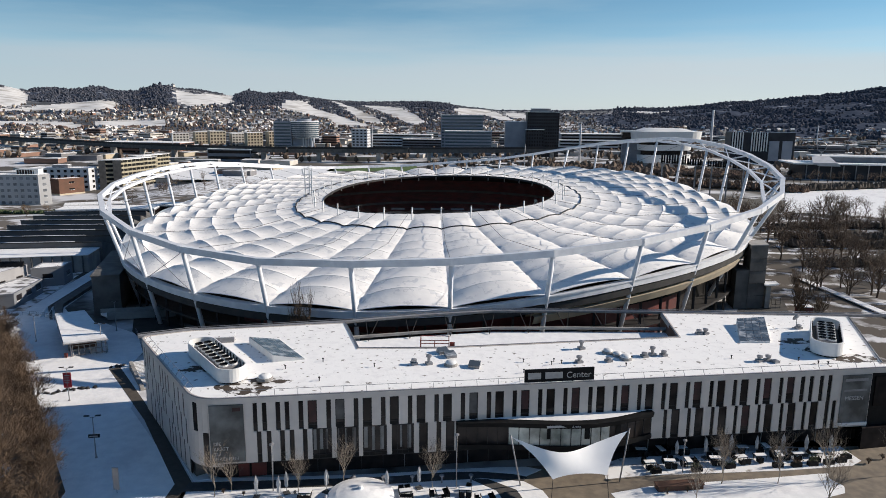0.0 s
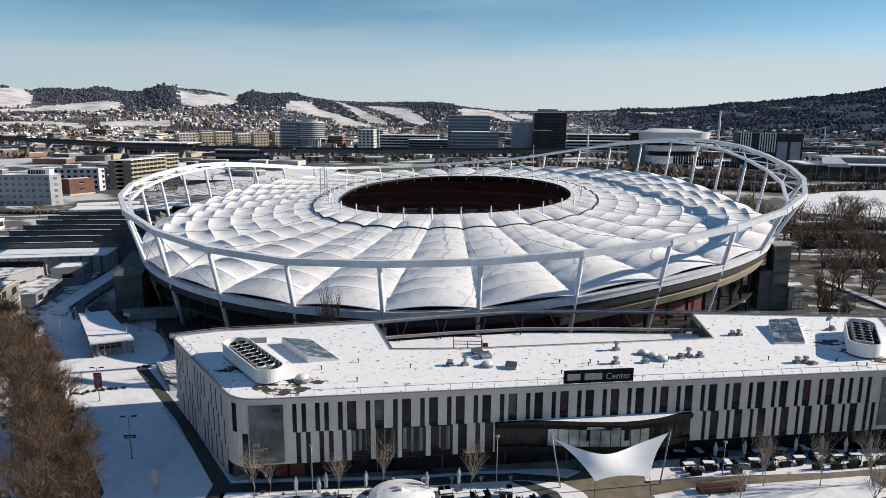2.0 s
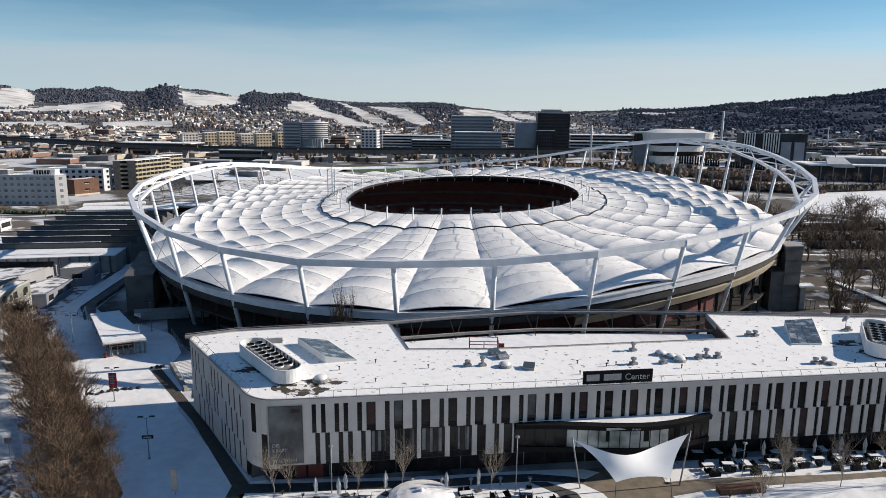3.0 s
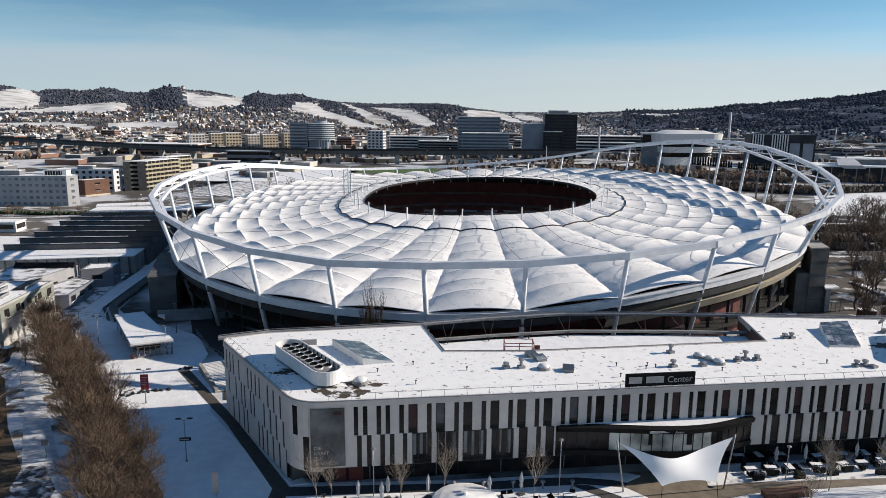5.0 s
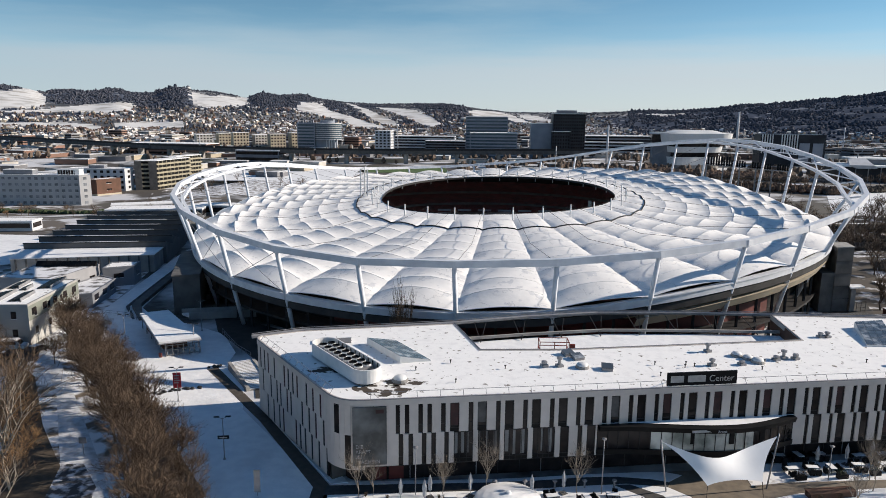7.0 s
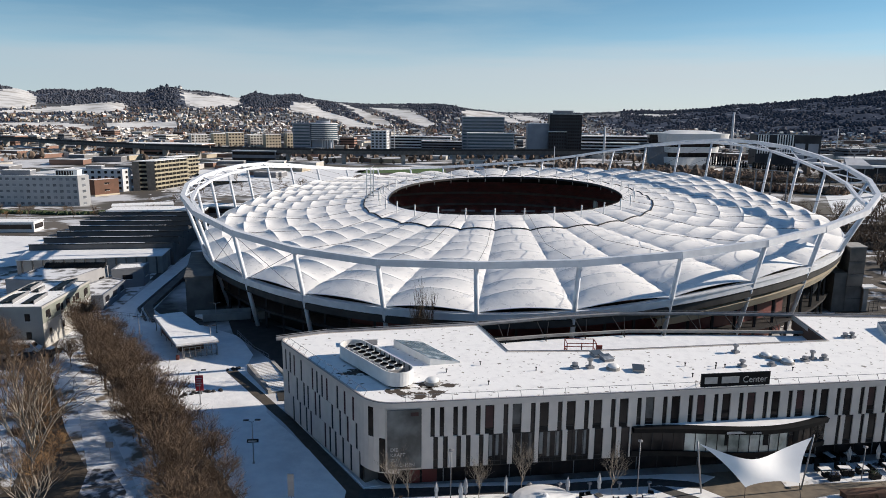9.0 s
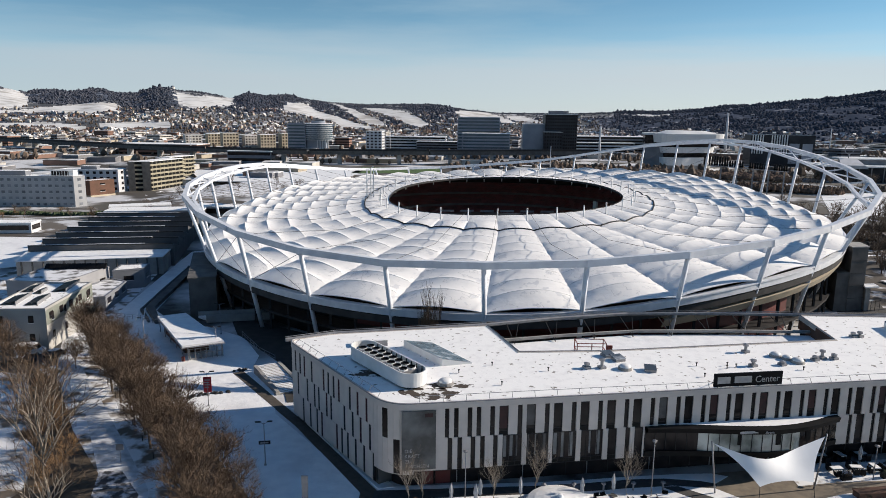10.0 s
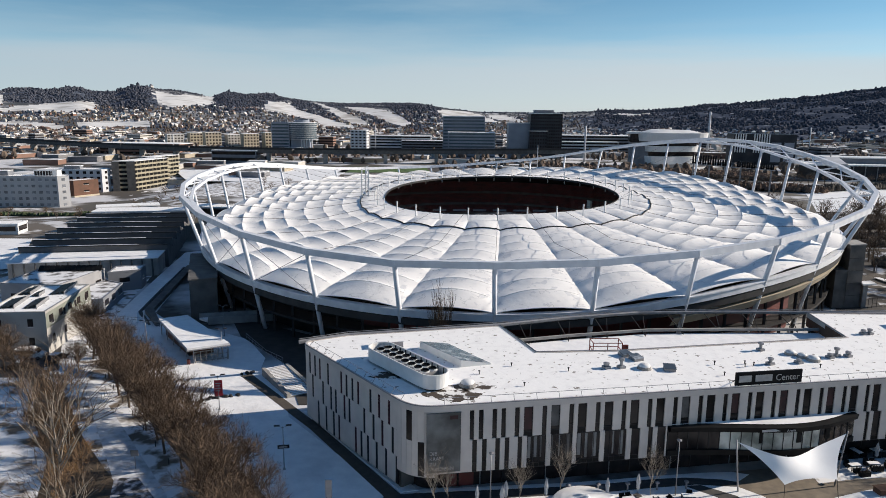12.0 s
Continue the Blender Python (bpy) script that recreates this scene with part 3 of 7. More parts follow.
    # arch tube at the eaves and the dark joint at the inner cable ring
    spart("eaves_arch", Mesh().tube([Vector(p) for p in cushion(a, b, 0, 2.0)[0]], 0.09, 5), STEEL)
    spart("joint_line", Mesh().tube([Vector(p) + Vector((0, 0, 0.12)) for p in cushion(a, b, BAYS - 1, 2.0)[SUB]], 0.2, 4), DARK_STEEL)
for phi in cols[:-1]:
    x, y = roof_xy(phi, 1.6)
    z = roof_z(phi, 1.6)
    post = spart("inner_mast", Mesh().tube([(x, y, z - 2), (x, y, z + 3.5)], 0.2, 8), WHITE, smooth=True)
    c = Vector((x, y, z + 3.3))
    t = inner_p(phi)
    m = c.lerp(t, 0.5) + Vector((0, 0, -3.0))
    spart("stay_cable", Mesh().tube([c, c.lerp(m, 0.6), m, m.lerp(t, 0.5), t], 0.05, 3), DARK_STEEL)
    xo, yo = roof_xy(phi, 2.0)
    spart("stay_cable", Mesh().tube([c, (xo, yo, roof_z(phi, 2.0) + 0.2)], 0.035, 3), DARK_STEEL)
rows = [[(*roof_xy(2.5 * j, 2.0), roof_z(2.5 * j, 2.0) + dz) for j in range(144)] for dz in (0.3, -0.5)]
spart("inner_ring", Mesh().grid(rows, True), DARK_STEEL, "dark inner cable ring at the opening")

# crossed tie rods between the columns in a few bays
for i in (13, 14):
    a, b = cols[i], cols[i + 1]
    if 62 < abs(a) < 132 or 62 < abs(b) < 132:
        continue
    for p, q in ((a, b), (b, a)):
        spart("tie_rod", Mesh().tube([(*oval(p, out=0.2), low(p)), (*outer(q), outer_z(q) - 0.5)], 0.06, 4), GREY_STEEL)

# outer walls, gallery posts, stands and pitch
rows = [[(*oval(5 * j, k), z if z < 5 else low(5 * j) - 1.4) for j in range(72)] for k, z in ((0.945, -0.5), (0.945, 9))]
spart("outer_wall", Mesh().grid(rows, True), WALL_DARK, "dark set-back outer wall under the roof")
rows = [[(*oval(-24 + 2.2 * j, 0.952), z) for j in range(28)] for z in (0, 7.6)]
spart("red_wall", Mesh().grid(rows), RED_WALL, "dark red wall panels along the curve")
# gallery and pillars are near-black: under-roof shade is put into their colour
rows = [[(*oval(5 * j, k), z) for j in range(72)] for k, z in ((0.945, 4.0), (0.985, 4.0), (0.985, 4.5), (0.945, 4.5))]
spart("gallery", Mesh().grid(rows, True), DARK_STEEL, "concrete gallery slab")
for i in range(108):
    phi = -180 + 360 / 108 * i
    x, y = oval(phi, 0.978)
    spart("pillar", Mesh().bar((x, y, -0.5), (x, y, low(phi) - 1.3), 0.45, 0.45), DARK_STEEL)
rows = [[(*oval(12 + 3 * j, k), low(12 + 3 * j) - d) for j in range(30)] for k, d in ((0.99, 5.2), (1.0, 3.4), (0.96, 3.2), (0.95, 5.4))]
spart("upper_stand", Mesh().grid(rows), BEIGE_WALL, "beige concrete underside of the upper stand")
rows = []
for r in range(56):
    t, t2 = r / 56, (r + 1) / 56
    z = 10.5 - 17 * t ** 0.9
    rows.append([(*oval(5 * j, lerp(0.93, 0.40, t), lerp(0.93, 0.34, t)), z) for j in range(72)])
    rows.append([(*oval(5 * j, lerp(0.93, 0.40, t2), lerp(0.93, 0.34, t2)), z) for j in range(72)])
spart("stand", Mesh().grid(rows, True), SEATS, "stepped terrace of dark red seats")
for k, kb, z in ((0.66, 0.63, 3.2), (0.8, 0.78, 6.6)):
    rows = [[(*oval(5 * j, k, kb), z + dz) for j in range(72)] for dz in (-0.5, 0.6)]
    spart("balustrade", Mesh().grid(rows, True), DARK_CONCRETE, "grey balustrade between the tiers")
spart("pitch", Mesh().grid([[(*oval(10 * j, k, 0.9 * k), -6.6) for j in range(36)] for k in (0.42, 0.001)], True), GRASS, "green grass pitch")

# lattice mast at the cable ring; beige block stands in for sunlit seats
lt = part("lattice_tower", Mesh().bar((-48.0, -2.6, 16.5), (-48.0, -2.6, 26.5), 0.4).bar((-45.6, -2.6, 16.5), (-45.6, -2.6, 26.5), 0.4).bar((-46.8, -0.6, 16.5), (-46.8, -0.6, 26.5), 0.4), WHITE, stadium, "white lattice mast on the inner ring")
for i in range(6):
    z = 17 + 1.8 * i
    part("lattice_bar", Mesh().bar((-48.0, -2.6, z), (-45.6, -2.6, z + (1.6 if i % 2 else 0)), 0.22), WHITE, lt)
part("video_board", Mesh().box(37.5, 12, 10.5, 38.2, 17, 13.6), BEIGE_WALL, stadium, "pale video board under the roof edge")
for j in range(6):
    part("advertising_board", Mesh().box(-22 + 9 * j, 58.2, 3.2, -16 + 9 * j, 58.5, 4.0), CONCRETE, stadium)

# ---- event centre ----
U0 = Vector((-31.04, 78.66))
UANG = 8.59
US = 0.9858
UD = Vector((math.cos(radians(UANG)), math.sin(radians(UANG))))
UN = Vector((UD.y, -UD.x))                     # outward, towards the street
ZR, ZT, ZM, ZF = 11.8, 11.15, 7.3, 3.15         # roof, window heads, storey line, soffit


def fp(u, v=0.0):
    """Plan point u metres along the street front and v metres out of it."""
    p = U0 + UD * (US * u - 0.19) + UN * v
    return p.x, p.y


FRONT = pose(U0.x - 0.19 * UD.x, U0.y - 0.19 * UD.y, 0, 0, 0, UANG) @ Matrix.Diagonal((US, 1, 1, 1))        # local x along the front, y inwards


def fbox(u0, u1, v0, v1, z0, z1, mesh=None):
    return (mesh or Mesh()).box(u0, -v1, z0, u1, -v0, z1, FRONT)


P_BL, P_BR = (-48.4, 102.4), (70.7, 118.2)


def rounded(poly, radii, n=7):
    """Outline with some corners rounded."""
    out = []
    k = len(poly)
    for i, p in enumerate(poly):
        r = radii.get(i, 0)
        p = Vector(p)
        if not r:
            out.append(tuple(p))
            continue
        a, b = (Vector(poly[i - 1]) - p), (Vector(poly[(i + 1) % k]) - p)
        a.normalize(), b.normalize()
        p0, p2 = p + a * r, p + b * r
        for j in range(n + 1):
            t = j / n
            out.append(tuple(p0 * (1 - t) ** 2 + p * 2 * t * (1 - t) + p2 * t * t))
    return out


center = thing("event_center", "long three-storey event building with light grey panels and snowy flat roof", "building")
NOTCH = [(37.9, 118.9), (36.6, 105.4), (18.4, 102.3), (-1.2, 99.0), (-13.5, 98.3), (-17.4, 111.1)]
outline = [fp(0), fp(104), fp(104, -2.2), (62.4, 94.6), P_BR, *NOTCH, (-41.7, 105.9), P_BL]
roof_out = rounded(outline, {0: 3.2, 11: 1.6, 12: 2.2})
cx0, cy0 = 8.0, 97.0


def inset(poly, d):
    """Outline drawn in by d metres on all sides."""
    out = []
    k = len(poly)
    for i in range(k):
        p, a, b = Vector(poly[i]), Vector(poly[i - 1]), Vector(poly[(i + 1) % k])
        e0, e1 = (p - a).normalized(), (b - p).normalized()
        nrm = Vector((-e0.y - e1.y, e0.x + e1.x))
        nrm.normalize()
        c = max(0.4, nrm.dot(Vector((-e0.y, e0.x))))
        out.append(tuple(p + nrm * d / c))
    return out


core_out = inset(roof_out, 0.32)
part("core", Mesh().prism(core_out, ZF, ZR - 0.35), BLACK, center, "dark inner walls behind the panels")
part("roof", Mesh().prism(inset(roof_out, 0.35), ZR - 0.35, ZR + 0.02), SNOW_ROOF, center, "flat roof under thin patchy snow")
rim = Mesh()
oo, ii = inset(roof_out, -0.08), inset(roof_out, 0.35)
n = len(oo)
rim.add([(x, y, z) for pts, z in ((oo, ZT), (oo, ZR + 0.06), (ii, ZR + 0.1), (ii, ZR - 0.36), (oo, ZT)) for x, y in pts],
        [(i * n + j, i * n + (j + 1) % n, (i + 1) * n + (j + 1) % n, (i + 1) * n + j) for i in range(4) for j in range(n)])
part("roof_edge", rim, PANEL, center, "light grey fascia along the roof edge")
part("gutter", Mesh().tube([(x, y, ZR + 0.12) for x, y in inset(roof_out, 0.02)], 0.09, 5, closed=True), GREY_STEEL, center, "metal edge trim")
# recessed ground floor
gf = inset(roof_out, 2.4)
part("ground_floor", Mesh().prism(gf, 0.0, ZF), GLASS, center, "dark glazed set-back ground floor")
for a, b in ((4.6, 6.0), (6.3, 8.2)):
    part("wall_panel", fbox(a, b, -2.36, -2.26, 0.1, 2.9), RED_WALL, center, "dark red wall panel")
for k in range(30):
    part("shop_mullion", fbox(9 + 2.9 * k, 9.1 + 2.9 * k, -2.36, -2.28, 0.0, 3.0), GREY_STEEL if k % 3 == 0 else DARK_STEEL, center)
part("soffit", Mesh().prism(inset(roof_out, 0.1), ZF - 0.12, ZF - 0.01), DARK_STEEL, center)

# street front: windows and panels, two rows
MOD, NARROW, WIDE = 3.49, 0.58, 1.15
upper = [(7.09, 0.52), (8.22, 0.55), (9.91, 0.56), (11.04, 0.55)]
for k in range(20):
    upper += [(12.75 + MOD * k, NARROW), (12.75 + MOD * k + 1.15, WIDE)]
upper += [(82.3, 0.66), (83.67, 0.62), (85.23, 0.62), (86.54, 0.62)]
lower = [(7.45, 0.57), (8.68, 0.57), (10.35, 0.57), (11.55, 0.57), (13.2, 0.55), (14.4, 2.45), (17.5, 2.8), (20.85, 3.1), (24.6, 2.9), (28.2, 1.15), (30.5, 0.62), (31.75, 1.15)]
for k in range(7):
    lower += [(62.12 + MOD * k, 0.52), (63.27 + MOD * k, 1.2)]
lower += [(86.5, 0.62), (87.6, 0.62)]


def front_row(wins, z0, z1, u_start, u_end, skip=()):
    u = u_start
    for a, w in wins:
        if any(s0 < a < s1 for s0, s1 in skip):
            continue
        if a > u + 0.05:
            for s0, s1 in skip:
                if u < s0 < a:
                    part("panel", fbox(u, s0, -0.3, 0.0, z0, z1), PANEL, center)
                    u = s1
            if a > u + 0.05:
                k = max(1, round((a - u) / 1.3))
                for j in range(k):
                    part("panel", fbox(u + (a - u) * j / k + 0.012, u + (a - u) * (j + 1) / k - 0.012, -0.3, 0.0, z0, z1), PANEL, center)
        win = part("window", fbox(a, a + w, -0.32, -0.2, z0, z1), GLASS, center)
        fr = Mesh()
        for q in (a + 0.03, a + w - 0.03):
            fbox(q - 0.03, q + 0.03, -0.2, -0.13, z0, z1, fr)
        for z in ((z0 + 0.5, z1 - 0.15) if w > 0.8 else (z0 + 1.1, z1 - 0.05)):
            fbox(a, a + w, -0.2, -0.12, z - 0.04, z + 0.04, fr)
        if w > 2:
            for j in range(1, int(w / 0.7)):
                q = a + w * j / int(w / 0.7)
                fbox(q - 0.025, q + 0.025, -0.2, -0.12, z0, z1, fr)
        part("frame", fr, DARK_STEEL, win)
        if w > 0.8:
            sill = 0.55 if w < 2 else 0.4
            part("spandrel", fbox(a, a + w, -0.2, -0.16, z0, z0 + sill), BLACK, win)
            # pale strips paint reflections into the wide panes; blinds hang in some others
            rng = random.Random(int(a * 100))
            if w > 2:
                for k in range(3):
                    if rng.random() < 0.75:
                        part("curtain", fbox(a + w * (k + 0.15) / 3, a + w * (k + rng.uniform(0.3, 0.7)) / 3, -0.2, -0.19, z0 + lerp(0.5, 1.2, rng.random()), z1 - 0.2), rng.choice((PALE_REFLECTION, BLIND_REFLECTION, BLIND_REFLECTION)), win)
            if w < 2 and rng.random() < 0.55:
                part("blind", fbox(a + 0.08, a + w - 0.08, -0.2, -0.19, z0 + lerp(0.7, 1.4, rng.random()), z1 - 0.2), rng.choice((BLIND_REFLECTION, RED_CURTAIN, RED_CURTAIN)), win)
        u = a + w
    if u_end > u + 0.05:
        k = max(1, round((u_end - u) / 1.3))
        for j in range(k):
            part("panel", fbox(u + (u_end - u) * j / k + 0.012, u + (u_end - u) * (j + 1) / k - 0.012, -0.3, 0.0, z0, z1), PANEL, center)


# greys of the painted window reflections; the second also colours blinds
PALE_REFLECTION = mat("grey_reflection", (0.24, 0.24, 0.235), (0.15, 0.15, 0.145), 0.8, rough=0.8)
BLIND_REFLECTION = mat("blind_and_reflection", (0.13, 0.125, 0.12), (0.07, 0.068, 0.065), 0.8, rough=0.8)
RED_CURTAIN = mat("red_interior", (0.06, 0.02, 0.02), (0.025, 0.011, 0.011), 0.8, rough=0.7)
front_row(upper, ZM, ZT, 3.0, 93.4)
front_row(lower, ZF, ZM, 3.0, 93.4, skip=((33.1, 60.4),))


SLIT = mat("slit_glass", (0.01, 0.01, 0.012), (0.02, 0.018, 0.018), 0.5, rough=0.5, spec=0.15)
RED_SLIT = mat("red_slit_glass", (0.06, 0.012, 0.014), (0.03, 0.01, 0.01), 0.5, rough=0.5, spec=0.15)


# left wall, with staggered slit windows, and the two rounded corners
def wall_run(pts, z0, z1, name="panel", step=1.4):
    """Panels along a polyline."""
    for a, b in zip(pts, pts[1:]):
        a, b = Vector(a), Vector(b)
        d = (b - a).length
        k = max(1, round(d / step))
        for j in range(k):
            p, q = a + (b - a) * (j / k), a + (b - a) * ((j + 1) / k)
            e = (b - a).normalized()
            nn = Vector((-e.y, e.x))
            p, q = p + e * 0.01, q - e * 0.01
            part(name, Mesh().prism([tuple(p), tuple(q), tuple(q + nn * 0.3), tuple(p + nn * 0.3)], z0, z1), PANEL, center)


left_a, left_b = Vector(outline[12]), Vector(fp(0))
el = (left_b - left_a).normalized()
llen = (left_b - left_a).length
nl = Vector((-el.y, el.x))
LZ0 = 0.7
part("base_wall", Mesh().prism([tuple(left_a + el * 2 + nl * 0.5), tuple(left_b - el * 3 + nl * 0.5), tuple(left_b - el * 3 + nl * 3), tuple(left_a + el * 2 + nl * 3)], 0, ZF), DARK_CONCRETE, center)
rng = random.Random(5)
slits = []
s = 2.6
row = 0
while s < llen - 3.4:
    slits.append((s, row))
    s += 0.66 + 0.22 * rng.random()
    row = (row + (1 if rng.random() < 0.8 else 2)) % 3
bands = [(7.9, ZT), (4.4, 7.9), (LZ0, 4.4)]
for z0, z1 in bands:
    b = bands.index((z0, z1))
    cut = [s for s, r in slits if r == b]
    prev = 2.2
    for s in cut + [None]:
        e = s if s is not None else llen - 3.2
        if e > prev + 0.02:
            p, q = left_a + el * (prev + 0.01), left_a + el * (e - 0.01)
            part("panel", Mesh().prism([tuple(p), tuple(q), tuple(q + nl * 0.3), tuple(p + nl * 0.3)], z0 + 0.006, z1 - 0.006), PANEL, center)
        if s is not None:
            p, q = left_a + el * s + nl * 0.04, left_a + el * (s + 0.52) + nl * 0.04
            part("window", Mesh().prism([tuple(p), tuple(q), tuple(q + nl * 0.15), tuple(p + nl * 0.15)], z0, z1), RED_SLIT if (len(slits) * b + int(s * 7)) % 4 == 0 else SLIT, center)
            prev = s + 0.52
corner = rounded(outline, {0: 3.2})[:8]
wall_run(corner, ZF - 0.4, ZM, step=0.6)
wall_run(corner, ZM, ZT, step=0.6)
for i, (z0, z1) in ((2, (ZM, ZT)), (4, (ZF - 0.3, ZM))):
    a, b = Vector(corner[i]), Vector(corner[i + 1])
    e = (b - a).normalized()
    nn = Vector((e.y, -e.x)) * 0.012
    part("window", Mesh().prism([tuple(a + nn), tuple(b + nn), tuple(b - nn), tuple(a - nn)], z0, z1), GLASS, center)
back = rounded(outline, {12: 2.2})[12:20]
wall_run(back, LZ0, ZT, step=0.5)
wall_run([outline[10], outline[11], back[0]], LZ0, ZT, step=2.0)
part("recess_window", fbox(94.2, 104, -0.3, -0.1, ZM - 1.2, ZT - 0.6), GLASS, center, "wide dark window in the end bay")
wall_run([outline[3], outline[4]], ZF, ZT, step=2.0)

# posters
poster_mat = mat("dark_poster", (0.05, 0.055, 0.055), (0.22, 0.23, 0.23), 0.35, detail=8, rough=0.35, lo=0.4, hi=0.75)


def text_mesh(body, size, depth=0.02):
    cu = bpy.data.curves.new("lettering", "FONT")
    cu.body, cu.size, cu.extrude = body, size, depth
    ob = new("lettering", cu)
    me = bpy.data.meshes.new_from_object(ob)
    bpy.data.objects.remove(ob)
    return me


def lettering(body, u, v, z, size, material, parent, stretch=1.0):
    """Upright letters on the street front."""
    me = text_mesh(body, size)
    me.materials.append(material)
    ob = part("lettering", me, material, parent)
    ob.matrix_world = FRONT @ pose(u, -v, z, 90, 0, 0) @ Matrix.Diagonal((stretch, 1, 1, 1))
    return ob


LETTER = mat("pale_letters", (0.5, 0.5, 0.5), (0.4, 0.4, 0.4), 1.0, rough=0.5)
SIGN_LETTER = mat("sign_letters", (0.5, 0.5, 0.49), (0.36, 0.36, 0.36), 1.0, rough=0.4, metal=0.3)
p1 = solid("poster", fbox(1.75, 5.95, 0.02, 0.16, 3.45, 11.05), poster_mat, "large dark grey printed banner on the facade", "banner")
for i, line in enumerate(("DIE", "KRAFT", "ZU", "WACHSEN")):
    lettering(line, 2.1, 0.17, 5.75 - 0.68 * i, 0.62, LETTER, p1)
part("mark", fbox(4.6, 5.6, 0.16, 0.17, 10.2, 10.7), RED_CURTAIN, p1)
p2 = solid("poster", fbox(88.75, 93.2, 0.02, 0.16, 3.9, 11.0), poster_mat, "large dark printed banner with cars on the facade", "banner")
lettering("MESSEN", 89.3, 0.17, 7.3, 0.85, LETTER, p2)
for a, z0, z1 in ((89.1, 10.1, 10.5), (89.1, 8.6, 8.9)):
    part("lettering_bar", fbox(a, a + 3.6, 0.16, 0.17, z0, z1), GREY_STEEL, p2)
part("trim", fbox(88.75, 93.2, 0.0, 0.3, 3.5, 3.9), WHITE, p2, "white lower trim board")

# glazed bay with its curved canopy
BU0, BU1, BV = 33.2, 60.4, 2.3


def bay_v(u):
    return BV * max(0.0, math.sin(math.pi * ((u - BU0) / (BU1 - BU0)) ** 1.5)) ** 1.1


us = [BU0 + (BU1 - BU0) * i / 40 for i in range(41)]
bay = thing("glazed_bay", "curved glazed bay with black edges and snow-covered canopy", "bay")


def bay_band(z0, z1, dv0, dv1, mesh=None):
    return (mesh or Mesh()).grid([[(*fp(u, bay_v(u) + dv), z) for u in us] for dv, z in ((-1.2 + dv0, z0), (dv0, z0), (dv1, z1), (-2.2 + dv1, z1))])


part("canopy", bay_band(6.6, 7.3, 0.5, 0.75), BLACK, bay, "black curved canopy fascia")
part("snow", Mesh().grid([[(*fp(u, v), z) for u in us] for v, z in ((-0.05, 7.42),)] + [[(*fp(u, max(0.0, bay_v(u) - 0.3)), 7.38) for u in us]]), SNOW, bay, "snow lying on the canopy")
# daylit interior and reflected snow are painted as this mottled pale colour
lit_bay_glass = mat("lit_bay_glass", (0.2, 0.23, 0.21), (0.55, 0.59, 0.55), 0.3, rough=0.06, spec=0.8, lo=0.42, hi=0.62)
for i in range(0, 40, 2):
    a, b = us[i], us[i + 2]
    part("pane", Mesh().grid([[(*fp(u, bay_v(u)), z) for u in (a, b)] for z in (4.0, 6.75)]), lit_bay_glass if 8 < i < 30 else GLASS, bay)
    part("mullion", Mesh().bar((*fp(a, bay_v(a) + 0.04), 4.0), (*fp(a, bay_v(a) + 0.04), 6.75), 0.08), DARK_STEEL, bay)
for u in (45.0, 50.0, 54.5):
    part("vent_window", fbox(u, u + 0.7, bay_v(u) + 0.03, bay_v(u) + 0.08, 4.9, 6.5), BLACK, bay)
part("base_band", bay_band(3.3, 4.0, 0.2, 0.25), BLACK, bay, "black curved base band")
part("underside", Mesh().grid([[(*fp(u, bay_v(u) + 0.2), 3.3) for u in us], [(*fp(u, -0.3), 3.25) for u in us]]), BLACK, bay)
part("name_bar", fbox(44.7, 47.6, bay_v(46) + 0.72, bay_v(46) + 0.78, 6.85, 7.15), LETTER, bay)
lettering("Arena", 48.0, bay_v(49) + 0.72, 6.83, 0.5, LETTER, bay)

# roof sign
sign = solid("roof_sign", fbox(42.3, 51.9, -0.5, -0.3, 12.0, 13.75), BLACK, "black roof sign board with grey letters", "sign")
for a, b in ((42.75, 44.5), (45.1, 47.5)):
    part("name_bar", fbox(a, b, -0.3, -0.2, 12.45, 13.3), SIGN_LETTER, sign, "grey bars for a name")
lettering("Center", 48.0, -0.22, 12.45, 1.2, SIGN_LETTER, sign)
for u in (43, 46, 49, 51.4):
    part("strut", Mesh().bar((*fp(u, -0.6), 11.8), (*fp(u, -0.55), 13.2), 0.1).bar((*fp(u, -2.0), 11.8), (*fp(u, -0.6), 13.0), 0.08), DARK_STEEL, sign)
rail = thing("roof_railing", "thin grey safety rail along the roof edge", "railing")
for u in [4 + 2.9 * i for i in range(33)]:
    part("post", Mesh().bar((*fp(u, -0.2), ZR), (*fp(u, -0.75), ZR + 0.75), 0.05), GREY_STEEL, rail)
part("top_rail", Mesh().bar((*fp(3.4, -0.75), ZR + 0.75), (*fp(99, -0.75), ZR + 0.75), 0.045), GREY_STEEL, rail)
rail2 = thing("roof_railing", "thin grey safety rail along the side roof edge", "railing")
for i in range(12):
    p = left_a + el * (2.4 + 2.2 * i) + nl * 0.2
    q = p + nl * 0.6
    part("post", Mesh().bar((p.x, p.y, ZR), (q.x, q.y, ZR + 0.75), 0.05), GREY_STEEL, rail2)
q0, q1 = left_a + el * 2.0 + nl * 0.8, left_b - el * 3 + nl * 0.8
part("top_rail", Mesh().bar((q0.x, q0.y, ZR + 0.75), (q1.x, q1.y, ZR + 0.75), 0.045), GREY_STEEL, rail2)


# courtyard behind the roof
part("terrace", Mesh().prism([(36.9, 104.9), (37.6, 114.0), (22, 114.0), (7.7, 113.4), (-5, 110.6), (-16.6, 107.4), (-14.0, 97.8), (-1.2, 98.5), (18.4, 101.8)], 9.4, 9.75), SNOW, center, "snowy lower roof terrace")
